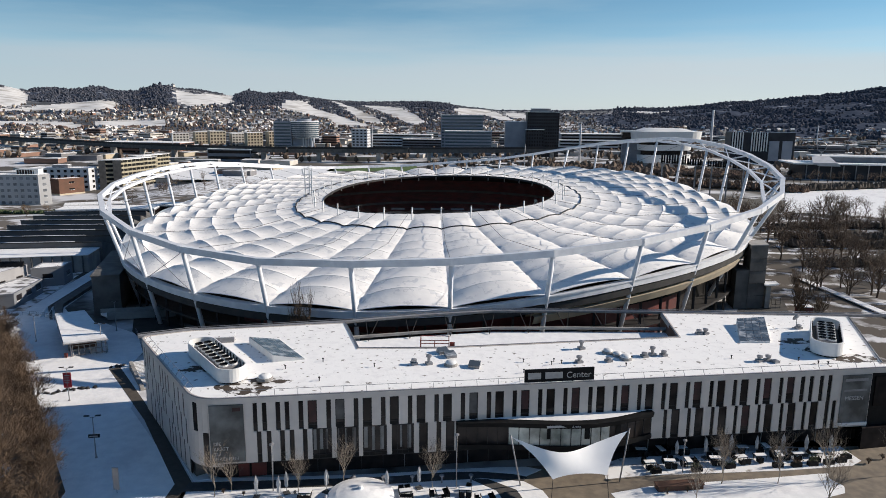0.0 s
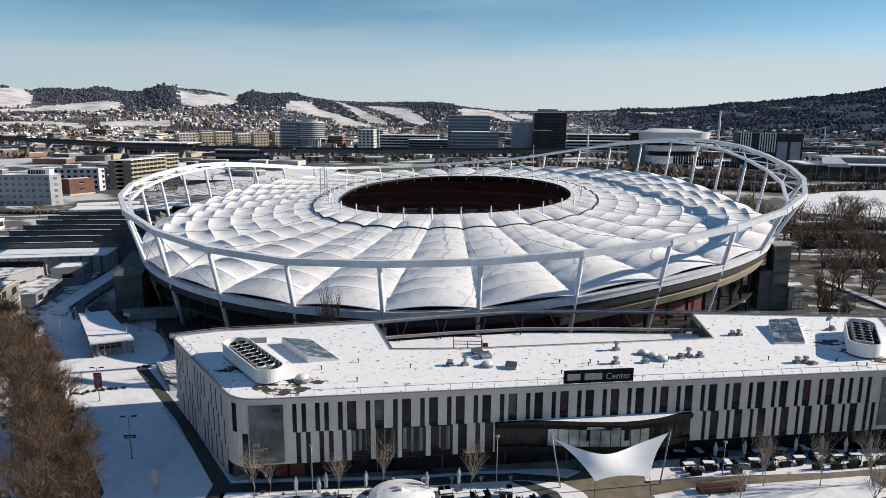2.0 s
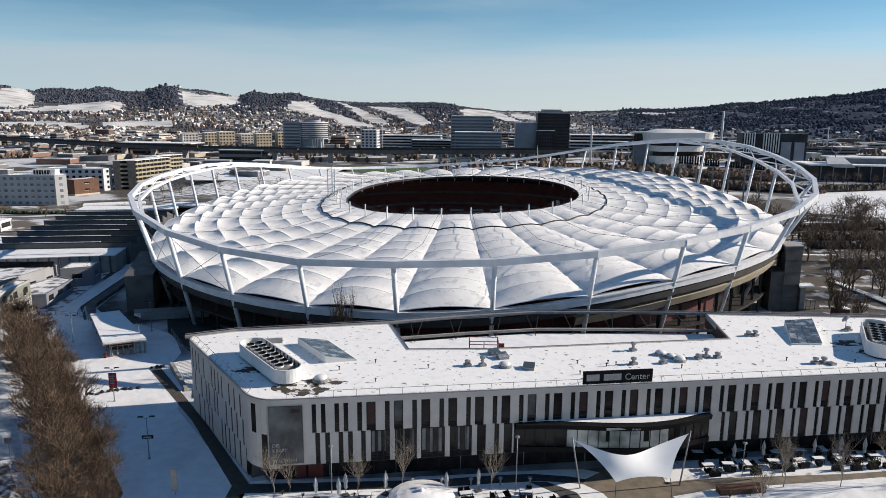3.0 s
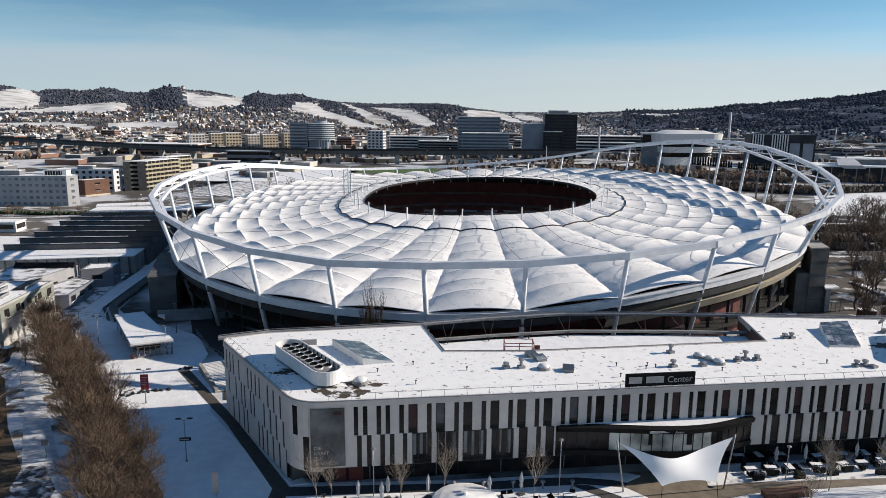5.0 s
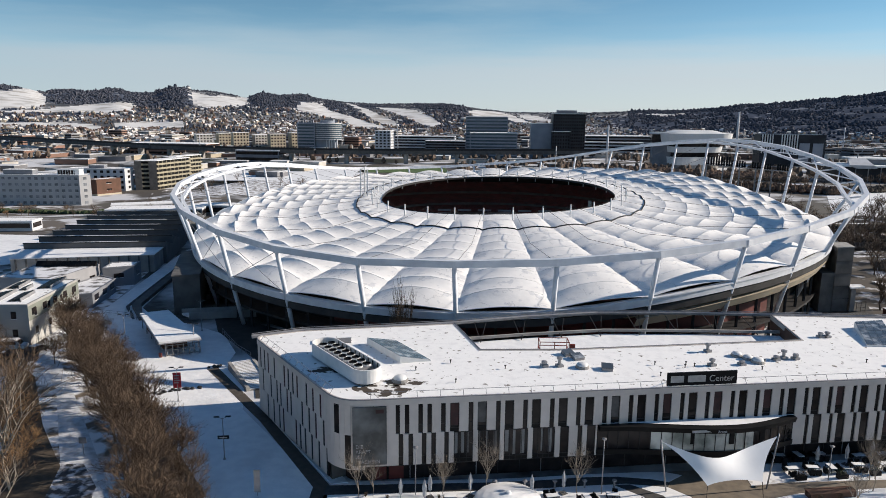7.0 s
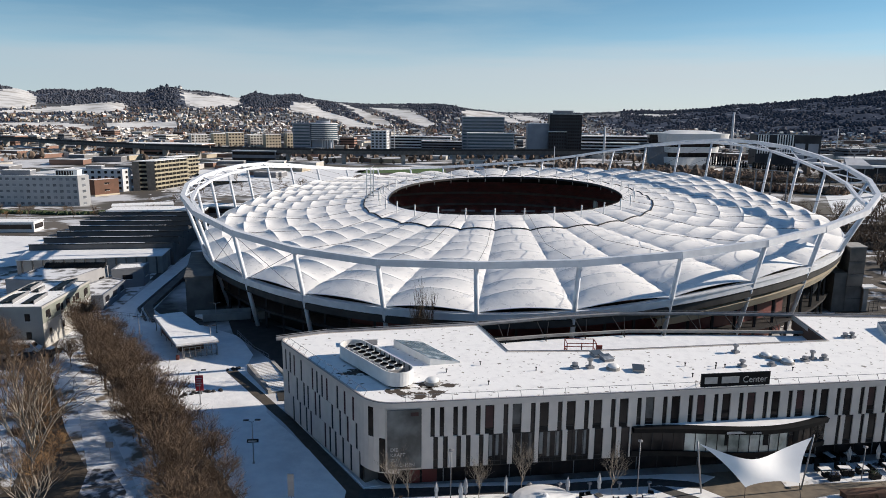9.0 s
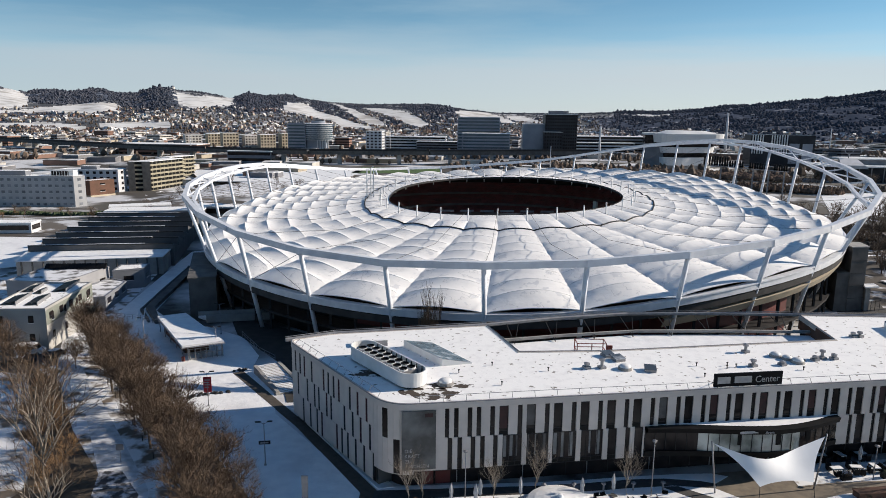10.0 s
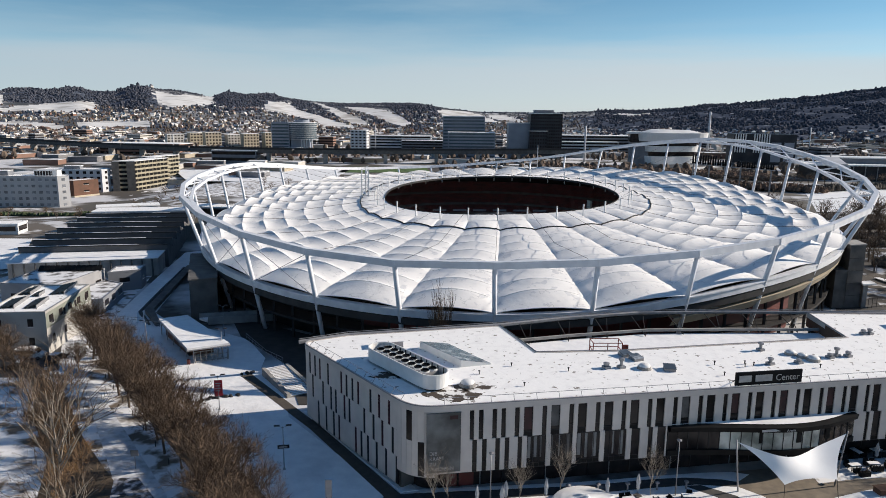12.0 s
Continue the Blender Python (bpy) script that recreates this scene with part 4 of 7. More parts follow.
part("side_wall", Mesh().prism([(36.5, 105.5), (36.6, 105.45), (37.95, 118.8), (37.85, 118.9)], 9.5, ZR), BROWN_WALL, center, "dark wooden court wall")
beam_pts = [(-48.7, 102.5), (-41.7, 106.0), (-30.0, 108.5), (-17.4, 111.4), (-4.9, 115.6), (7.7, 118.7), (22.3, 119.5), (38.1, 119.3), (58.0, 118.9), (71.1, 118.7), (102.5, 118.7)]
part("rear_beam", Mesh().tube([(x, y, ZR + 0.05) for x, y in beam_pts], 0.33, 6), GREY_STEEL, center, "slim steel edge beam spanning the court")
part("rear_rail", Mesh().tube([(x, y, ZR + 0.55) for x, y in beam_pts], 0.05, 4), GREY_STEEL, center)
for i in range(8):
    t = (i + 0.5) / 8
    x = lerp(-16.5, 37, t)
    y = 111.6 + 7.2 * math.sin(math.pi * min(1, t * 1.15) / 2)
    part("strut", Mesh().bar((x, y - 5.0, 9.9), (x - 1.0, y, ZR), 0.1).bar((x, y - 5.0, 9.9), (x + 1.0, y, ZR), 0.1), DARK_STEEL, center)
part("parapet", Mesh().tube([(*p, 10.4) for p in [(-16.6, 107.4), (-5, 110.6), (7.7, 113.4), (22.0, 114.0), (37.4, 114.0)]], 0.3, 4), CONCRETE, center)
part("roof_grille", Mesh().prism([(6.5, 101.0), (19.8, 103.4), (19.8, 104.1), (6.5, 101.7)], 9.75, 10.6), GREY_STEEL, center, "long grey roof grille")
RED_PAINT = mat("rusty_red_paint", (0.27, 0.045, 0.03), (0.16, 0.04, 0.03), 1.5, rough=0.6)
pergola = thing("steel_frame", "red painted steel frame on the roof terrace", "frame")
for x, y in ((-4.4, 101.4), (0.0, 101.4), (-4.4, 103.6), (0.0, 103.6), (-2.2, 101.4)):
    part("post", Mesh().bar((x, y, 9.7), (x, y, 12.2), 0.12), RED_PAINT, pergola)
for z in (10.9, 12.15):
    part("rail", Mesh().bar((-4.4, 101.4, z), (0, 101.4, z), 0.1).bar((-4.4, 103.6, z), (0, 103.6, z), 0.1).bar((-4.4, 101.4, z), (-4.4, 103.6, z), 0.1).bar((0, 101.4, z), (0, 103.6, z), 0.1), RED_PAINT, pergola)
part("gate", Mesh().box(0.1, 101.3, 9.75, 0.9, 101.5, 11.9), RED_PAINT, pergola)


# ---- things on the event centre's roof ----
def cooler(p, q, r, h, label):
    """Capsule-shaped screen wall around rows of fans."""
    p, q = Vector(p), Vector(q)
    d = (q - p).normalized()
    nrm = Vector((-d.y, d.x))
    ang = math.degrees(math.atan2(d.y, d.x))
    L = (q - p).length
    base = pose(p.x, p.y, ZR, 0, 0, ang)
    ob = thing("cooling_unit", label, "cooling unit", base)

    def shape(rad):
        pts = [(-rad * math.sin(math.pi * i / 14), rad * math.cos(math.pi * i / 14)) for i in range(15)]
        pts += [(L + rad * math.sin(math.pi * i / 14), -rad * math.cos(math.pi * i / 14)) for i in range(15)]
        return pts[::1]

    o, i = shape(r), shape(r - 0.14)
    k = len(o)
    g = Mesh()
    g.add([(x, y, z) for pts, z in ((o, 0.3), (o, h), (i, h), (i, 0.3)) for x, y in pts], [(a * k + j, a * k + (j + 1) % k, (a + 1) * k + (j + 1) % k, (a + 1) * k + j) for a in range(3) for j in range(k)])
    part("screen", g, WHITE, ob, "white curved sheet screen", smooth=False)
    part("screen_foot", Mesh().prism(shape(r - 0.35), 0.0, 0.4), DARK_STEEL, ob)
    part("floor", Mesh().prism(shape(r - 0.16), h - 1.5, h - 1.4), DARK_STEEL, ob)
    part("box", Mesh().box(0.3, -1.25, h - 1.4, L - 0.3, 1.25, h - 0.35), GREY_STEEL, ob, "grey fan housing")
    nf = int(L / 1.35)
    fan = Mesh().lathe([(0.55, 0), (0.55, 0.3), (0.47, 0.3), (0.45, 0.06), (0.14, 0.06), (0.12, 0.2), (0.01, 0.2)], 14).data("fan", BLACK)
    hood = Mesh().lathe([(0.6, 0.0), (0.6, 0.22), (0.56, 0.22), (0.56, 0.0)], 14).data("fan_ring", WHITE)
    for a in range(nf):
        for b in (-0.62, 0.62):
            f = part("fan", fan, BLACK, ob)
            f.location = (0.9 + a * (L - 1.5) / max(1, nf - 1), b, h - 0.35)
            f2 = part("fan_ring", hood, WHITE, f)
    post = Mesh().bar((0, 0, h - 1.4), (0, 0, h - 0.05), 0.1).data("stiffener", DARK_STEEL)
    for a in range(int(L / 1.2) + 1):
        for sgn in (-1, 1):
            part("stiffener", post, DARK_STEEL, ob).location = (a * 1.2, sgn * (r - 0.25), 0)
    return ob


cooler((-28.7, 85.5), (-35.7, 94.7), 1.95, 2.15, "white capsule-shaped cooling unit with dark fans on the roof")
cooler((56.3, 98.4), (60.9, 107.6), 2.15, 2.3, "white capsule-shaped cooling unit with two fan rows")


def skylight(c, label, hs):
    """Sloping glazed roof light on a white upstand; c: front left, front right, back right, back left."""
    ob = thing("skylight", label, "skylight")
    g = Mesh()
    v = [(x, y, ZR) for x, y in c] + [(x, y, ZR + h) for (x, y), h in zip(c, hs)]
    g.add(v, [(0, 1, 5, 4), (1, 2, 6, 5), (2, 3, 7, 6), (3, 0, 4, 7)])
    part("upstand", g, WHITE, ob, "white sheet-metal upstand")
    tops = [Vector((x, y, ZR + h)) for (x, y), h in zip(c, hs)]
    nx, ny = 4, 7
    for i in range(nx):
        for j in range(ny):
            def at(a, b):
                return tops[0].lerp(tops[1], a).lerp(tops[3].lerp(tops[2], a), b)
            q = [at((i + 0.05) / nx, (j + 0.04) / ny), at((i + 0.95) / nx, (j + 0.04) / ny), at((i + 0.95) / nx, (j + 0.96) / ny), at((i + 0.05) / nx, (j + 0.96) / ny)]
            up = Vector((0, 0, 0.03))
            part("pane", Mesh().add([p + up for p in q] + q, [(0, 1, 2, 3), (0, 4, 5, 1), (1, 5, 6, 2), (2, 6, 7, 3), (3, 7, 4, 0)]), SKYPANE, ob)
    part("glazing_bar_frame", Mesh().add(tops, [(0, 1, 2, 3)]), GREY_STEEL, ob)
    return ob


SKYPANE = mat("snowy_glass", (0.07, 0.085, 0.1), (0.42, 0.44, 0.46), 0.7, rough=0.12, lo=0.5, hi=0.72, vary=0.3)
skylight([(-24.8, 92.1), (-20.6, 93.2), (-26.3, 101.6), (-30.5, 100.0)], "long sloping glass roof light with white upstand", (1.05, 0.2, 0.2, 1.05))
skylight([(45.3, 102.9), (50.1, 103.0), (53.8, 113.6), (48.6, 112.4)], "sloping blue glass roof light between snow patches", (0.3, 0.3, 1.1, 1.1))


plant = thing("plant_box", "low grey plant box with snowy lid on the roof", "plant box", pose(-35.0, 100.9, ZR, 0, 0, 12))
part("casing", Mesh().box(-1.9, -0.9, 0, 1.9, 0.9, 0.9), GREY_STEEL, plant)
part("lid", Mesh().box(-2.0, -1.0, 0.9, 2.0, 1.0, 1.0), SNOW_ROOF, plant, "snow-dusted lid")


def dome_light(x, y, r):
    ob = thing("dome_light", "round acrylic dome light on a grey kerb", "dome light", pose(x, y, ZR), "roof domes")
    part("kerb", Mesh().lathe([(r * 1.1, 0), (r, 0.35), (r * 0.9, 0.4)], 14), CONCRETE, ob)
    part("dome", Mesh().lathe([(r * 0.9 * math.cos(a), 0.4 + 0.45 * r * math.sin(a)) for a in (0, 0.3, 0.6, 0.9, 1.2, 1.5)], 14), WHITE, ob, smooth=True)


for x, y, r in ((-24.3, 85.7, 1.0), (0.3, 91.7, 0.9), (25.6, 95.0, 0.9), (23.6, 97.5, 0.8), (24.7, 96.3, 0.7)):
    dome_light(x, y, r)


def roof_hatch(x, y, turn):
    ob = thing("roof_hatch", "low tilted roof hatch with glass lid", "roof hatch", pose(x, y, ZR, 0, 0, turn), "roof hatches")
    part("kerb", Mesh().box(-0.75, -0.75, 0, 0.75, 0.75, 0.4), GREY_STEEL, ob)
    part("lid", Mesh().add([(-0.8, -0.8, 0.4), (0.8, -0.8, 0.4), (0.8, 0.8, 0.62), (-0.8, 0.8, 0.62), (-0.8, -0.8, 0.48), (0.8, -0.8, 0.48), (0.8, 0.8, 0.7), (-0.8, 0.8, 0.7)], [(4, 5, 6, 7), (0, 1, 5, 4), (1, 2, 6, 5), (2, 3, 7, 6), (3, 0, 4, 7), (3, 2, 1, 0)]), SKYPANE, ob)


for x, y, turn in ((-0.9, 96.8, 20), (0.2, 95.2, 20), (3.6, 91.2, -10)):
    roof_hatch(x, y, turn)


dish = thing("satellite_dish", "round grey satellite dish on a stand", "satellite dish", pose(57.9, 110.8, ZR, 0, 0, 200))
part("stand", Mesh().tube([(0, 0, 0), (0, 0, 1.7)], 0.06, 6).box(-0.4, -0.4, 0, 0.4, 0.4, 0.12), GREY_STEEL, dish)
part("reflector", Mesh().lathe([(0.02, 0.0), (0.35, 0.05), (0.65, 0.18), (0.68, 0.2), (0.35, 0.09), (0.02, 0.04)], 16, pose(0, 0, 1.8, 62, 0, 0)), GREY_STEEL, dish, smooth=True)


def roof_vent(x, y, h):
    ob = thing("roof_vent", "small grey metal roof ventilator with cowl", "roof vent", pose(x, y, ZR, 0, 0, 20), "roof vents")
    part("base", Mesh().box(-0.45, -0.45, 0, 0.45, 0.45, 0.35), GREY_STEEL, ob)
    part("chimney_pipe", Mesh().lathe([(0.22, 0.35), (0.22, h - 0.3), (0.4, h - 0.28), (0.42, h), (0.01, h + 0.12)], 10), GREY_STEEL, ob)


for x, y, h in ((-4.9, 91.9, 0.8), (-2.8, 92.0, 1.4), (18.6, 93.4, 1.0), (20.0, 99.2, 1.3), (30.0, 96.8, 1.3), (31.6, 96.6, 0.8), (28.6, 96.0, 0.7), (22.9, 93.9, 0.6), (44.8, 94.7, 0.9), (46.1, 94.9, 0.9), (46.9, 94.3, 0.4), (40.4, 107.0, 0.8), (41.5, 107.1, 0.9), (58.2, 110.5, 0.7)):
    roof_vent(x, y, h)
rng = random.Random(11)
for i in range(26):
    u, v = rng.uniform(8, 88), rng.uniform(-16, -2)
    x, y = fp(u, v)
    if min((Vector((x, y)) - Vector(c)).length for c in ((-32, 90), (58.5, 103), (-25, 97), (49, 108), (-13, 99))) < 6 or y > 96.5:
        continue
    ob = solid("vent_pipe", Mesh().tube([(0, 0, 0), (0, 0, 0.45)], 0.07, 6).lathe([(0.14, 0.45), (0.14, 0.55), (0.01, 0.6)], 8), DARK_STEEL, "thin dark vent pipe poking through snow", "vent pipe", "vent pipes")
    ob.matrix_world = pose(x, y, ZR)
GRAVEL = mat("wet_gravel", (0.06, 0.045, 0.034), (0.75, 0.74, 0.72), 0.9, detail=10, rough=0.9, lo=0.53, hi=0.57, bump=0.03, bump_scale=6)
# bare gravel by the cooling units
for cx1, cy1, rr, sd in ((-26.0, 82.6, 3.4, 1), (59.5, 96.4, 3.2, 2), (-23.6, 85.2, 2.6, 3), (56.0, 99.6, 2.4, 4), (-34.5, 89.0, 2.2, 5), (54.4, 104.0, 2.6, 6)):
    pts = []
    for i in range(26):
        a = 2 * math.pi * i / 26
        r = rr * (0.65 + 0.7 * abs(noise.noise(Vector((math.cos(a) * 2, math.sin(a) * 2, sd * 3.7)))))
        pts.append((cx1 + r * 1.3 * math.cos(a), cy1 + r * 0.65 * math.sin(a)))
    part("gravel_patch", Mesh().prism(pts, ZR - 0.05, ZR + 0.026), GRAVEL, center, "dark wet gravel melted free of snow")


# ---- trees ----
def branch(limbs, twigs, p, d, length, r, level, rng, kids, droop, clear=0.35):
    """Grows a bare branch and its children."""
    q = p + d * length
    mid = p.lerp(q, 0.5) + Vector((rng.uniform(-1, 1), rng.uniform(-1, 1), rng.uniform(-0.5, 1))) * length * 0.07
    if level <= 2:
        limbs.tube([p, mid, q], r, 5 if level == 0 else 4, r * 0.6)
    else:
        side = d.cross(Vector((rng.uniform(-1, 1), rng.uniform(-1, 1), rng.uniform(-1, 1)))).normalized() * r
        twigs.add([p - side, p + side, q + side * 0.5, q - side * 0.5], [(0, 1, 2, 3)])
    if level >= len(kids):
        return
    for i in range(kids[level]):
        t = 1.0 if i == 0 else rng.uniform(0.35 if level else clear, 1.0)
        s = p.lerp(q, t) if t > 0.5 else p.lerp(mid, t * 2)
        a = 2 * math.pi * (i / kids[level] + rng.uniform(-0.12, 0.12))
        u = d.orthogonal().normalized()
        w = d.cross(u)
        spread = rng.uniform(0.45, 1.0) if level else rng.uniform(0.5, 0.9)
        nd = (d + (u * math.cos(a) + w * math.sin(a)) * spread + Vector((0, 0, droop))).normalized()
        branch(limbs, twigs, s, nd, length * rng.uniform(0.55, 0.8), r * 0.55 if level < 2 else r * 0.66, level + 1, rng, kids, droop)


def tree_meshes(seed, trunk, r, kids, droop=0.12, twig=TWIG, bark=BARK, clear=0.35):
    rng = random.Random(seed)
    limbs, twigs = Mesh(), Mesh()
    branch(limbs, twigs, Vector((0, 0, -0.1)), Vector((rng.uniform(-0.05, 0.05), rng.uniform(-0.05, 0.05), 1)).normalized(), trunk, r, 0, rng, kids, droop, clear)
    return limbs.data("trunk", bark), twigs.data("crown", twig)


TWIG_GOLD = mat("golden_twigs", (0.26, 0.155, 0.07), (0.17, 0.1, 0.05), 0.5, rough=0.9)
TWIG_GREY = mat("grey_twigs", (0.19, 0.14, 0.1), (0.13, 0.095, 0.07), 0.5, rough=0.9)
PALE_BARK = mat("pale_bark", (0.36, 0.31, 0.25), (0.22, 0.18, 0.14), 2.0, rough=0.9)
TWIG_PALE = mat("pale_twigs", (0.24, 0.2, 0.16), (0.16, 0.13, 0.1), 0.5, rough=0.9)
HEDGE_TREES = [tree_meshes(s, 3.7, 0.2, (7, 5, 5, 4, 3), 0.24, clear=0.66) for s in (1, 2, 3, 4)]
PLANE_TREES = [tree_meshes(s, 7.4, 0.2, (8, 4, 4, 3), 0.42, TWIG, PALE_BARK, 0.4) for s in (51, 52)]
SMALL_TREES = [tree_meshes(s, 2.3, 0.06, (7, 4, 4, 3), 0.6, TWIG_PALE, PALE_BARK, 0.55) for s in (11, 12, 13)]
GOLD_TREES = [tree_meshes(s, 2.6, 0.17, (5, 4, 4, 4, 3), 0.12, TWIG_GOLD) for s in (21, 22)]
SLIM_POPLARS = [tree_meshes(s, 6.0, 0.15, (7, 5, 4, 3), 2.4) for s in (63, 64)]
POPLARS = [tree_meshes(s, 3.4, 0.2, (7, 5, 4, 4), 0.95) for s in (61, 62)]
PARK_TREES = [tree_meshes(s, 4.2, 0.24, (5, 4, 4, 4), 0.2, TWIG_GREY) for s in (31, 32, 33)]
BUSHES = [tree_meshes(s, 0.35, 0.06, (8, 4, 4, 3), 0.25) for s in (41, 42)]
THICKETS = [tree_meshes(s, 0.7, 0.07, (9, 5, 5, 4), 0.2) for s in (43, 44, 45)]


def plant_tree(kind, i, x, y, size, turn, label, group="", z=0.0, category="tree"):
    tr, cr = kind[i % len(kind)]
    ob = thing("tree" if category == "tree" else "shrub", label, category, pose(x, y, z, 0, 0, turn) @ Matrix.Diagonal((size, size, size, 1)), group)
    part("trunk", tr, BARK, ob)
    part("crown", cr, TWIG, ob)
    return ob


LITTER = mat("leaf_litter", (0.06, 0.045, 0.03), (0.1, 0.075, 0.05), 1.2, rough=0.95, bump=0.05, bump_scale=3)


# ---- forecourt and street on the side of the event centre ----
def flat(name, poly, z, material, label, category="pavement", thick=0.25, kind="structure"):
    return solid(name, Mesh().prism(poly, z - thick, z), material, label, category, kind=kind)


flat("pavement", [(-46.9, 70), (-33, 70), (-33.5, 79.5), (-50.5, 102), (-53.2, 111.5), (-59.6, 122.8), (-60, 128), (-66, 139), (-76, 146), (-84, 148), (-92, 158), (-99, 205), (-104, 232), (-109, 228), (-105, 194), (-100, 155), (-97.4, 143), (-73, 113), (-67, 104.5)], 0.03, SNOW, "plaza covered with smooth snow and thin shadows")
flat("driveway", [(-34.6, 76), (-32.4, 76), (-32.7, 80.1), (-44.8, 98.2), (-60.6, 119.8), (-62.3, 118.9), (-46.6, 98.0), (-34.7, 79.6)], 0.05, mat("brown_asphalt", (0.06, 0.05, 0.04), (0.085, 0.07, 0.055), 1.2, rough=0.85, bump=0.01, bump_scale=10), "cleared dark asphalt strip beside the building", "driveway")
flat("kerb_strip", [(-32.5, 80.3), (-30.5, 80.8), (-45.5, 104.0), (-48.6, 103.8)], 0.16, SNOW, "snowy kerb strip along the wall", "kerb")
flat("verge", [(-150, 60), (-46.5, 60), (-46.9, 76.4), (-67, 104.5), (-97.4, 142.8), (-100, 156), (-108, 200), (-150, 200)], 0.0, SNOW_THIN, "patchy snow and leaves on the verge", "ground")
# the tree row's shade is put into the path's greyer snow colour
flat("path", [(-60.5, 62), (-53, 62), (-61, 80), (-78, 104), (-93, 124.5), (-101.5, 139), (-103, 138), (-96.5, 124), (-84, 108.5), (-68, 82)], 0.03, mat("shaded_trodden_snow", (0.66, 0.67, 0.69), (0.42, 0.42, 0.42), 0.8, detail=9, rough=0.85, lo=0.45, hi=0.7, bump=0.05, bump_scale=2.5, spec=0.3), "trodden snowy footpath between tree rows", "path")
flat("road", [(-99, 118), (-95.5, 122), (-102, 138), (-105, 152), (-109, 152), (-112, 128), (-112, 118)], 0.025, ASPHALT, "narrow asphalt lane with snow patches", "road")
flat("planting_bed", [(-83, 60), (-62.5, 60), (-64.4, 77.3), (-66.5, 80.6), (-72.1, 87.4), (-78.5, 95.5), (-91, 114), (-97, 119), (-99, 119), (-87, 99), (-79.5, 88), (-76, 79)], 0.03, LITTER, "leaf-covered earth under young trees", "ground")
# bare asphalt, with streaks of tree shade painted into its mottling
flat("asphalt_patch", [(-64.5, 70), (-59, 70), (-61.5, 78.5), (-66, 84), (-69, 84)], 0.045, mat("shade_streaked_asphalt", (0.05, 0.05, 0.053), (0.6, 0.6, 0.63), 0.9, detail=8, rough=0.85, lo=0.46, hi=0.62), "streaky bare asphalt in the snowy path", "pavement")
flat("planting_bed", [(-54, 62), (-45, 62), (-47.5, 77.5), (-67.6, 105.2), (-90.5, 135), (-99, 147), (-100, 145.5), (-90.6, 127.6), (-74.8, 105.6), (-57.6, 82.8)], 0.04, LITTER, "bare earth and dead leaves under the trees", "ground")

rngt = random.Random(77)
rowA = [(-58.1, 81.5), (-61.1, 86.4), (-64.7, 90.2), (-67.4, 94.3), (-70.4, 97.9), (-73.2, 101.7), (-76.1, 105.9), (-79.4, 110.3), (-81.8, 113.9), (-84.5, 117.7), (-88.6, 123.1), (-92.0, 127.5), (-95.5, 133.0), (-97.0, 136.0), (-55.2, 76.8), (-52.8, 72.0), (-50.5, 67.5)]
for i, (x, y) in enumerate(rowA):
    plant_tree(HEDGE_TREES, i, x + rngt.uniform(-0.4, 0.4), y + rngt.uniform(-0.4, 0.4), rngt.uniform(0.92, 1.08), rngt.uniform(0, 360), "bare brown tree in the dense row beside the plaza", "tree row")
    if y < 131:
        plant_tree(HEDGE_TREES, i + 2, x + 3.6 + rngt.uniform(-0.6, 0.6), y + 2.6 + rngt.uniform(-0.6, 0.6), rngt.uniform(0.72, 0.86), rngt.uniform(0, 360), "lower bare brown tree in the dense row", "tree row")
        if i % 2:
            plant_tree(THICKETS, i, x + 2.8 + rngt.uniform(-0.8, 0.8), y + 1.2 + rngt.uniform(-0.6, 0.6), rngt.uniform(1.2, 1.7), rngt.uniform(0, 360), "dense leafless brown shrub under the tree row", "shrubs", category="shrub")
for i, (x, y, s, t) in enumerate(((-78.7, 86.7, 0.6, 10), (-84.0, 94.4, 0.55, 80), (-73.0, 83.0, 1.0, 140), (-86.3, 103.0, 0.8, 200), (-91.5, 111.5, 0.7, 260), (-94.0, 82.0, 0.7, 45), (-72.0, 77.5, 1.0, 300), (-78.0, 90.5, 0.9, 20), (-81.5, 96.5, 0.85, 120), (-88.5, 107.0, 0.75, 220))):
    plant_tree(GOLD_TREES if i in (2, 3, 4, 6, 7, 8, 9) else HEDGE_TREES, i, x, y, s, t, "bare young tree with golden twigs" if i in (2, 3, 4, 6, 7, 8, 9) else "bare tree with pale trunk beside the lane", "lane trees")
for i, (x, y, s) in enumerate(((-71.7, 77.5, 1.0), (-78.9, 88.3, 0.85), (-66.5, 68.0, 0.7), (-83.4, 80.5, 0.8), (-89.0, 87.0, 0.75), (-88.0, 100.0, 0.6))):
    plant_tree(PLANE_TREES, i, x, y, s, 110 * i + 30, "tall bare plane tree with pale trunk and fine twigs", "lane trees")
for i, (x, y, s) in enumerate(((-83.5, 93.9, 0.6), (-91.1, 120.3, 0.6), (-104.1, 120.3, 1.0), (-99.0, 116.0, 0.8), (-112, 126, 0.9), (-117, 122, 1.0), (-108, 118, 0.75))):
    plant_tree(HEDGE_TREES, i, x, y, s, 70 * i, "bare tree beside the apartment block", "lane trees")
for i in range(9):
    plant_tree(BUSHES, i, -95.8 - 1.6 * i + rngt.uniform(-1, 1), 137 + 3.4 * i + rngt.uniform(-1, 1), rngt.uniform(1.6, 2.6), 40 * i, "leafless shrub on the bank", "shrubs", category="shrub")


# ---- street furniture ----
def street_lamp(x, y, h, board=None, turn=0.0, cold=False):
    ob = thing("street_lamp", "dark twin-arm street lamp on the snowy plaza" + (" with a sign board" if board else ""), "street lamp", pose(x, y, 0, 0, 0, turn), "street lamps")
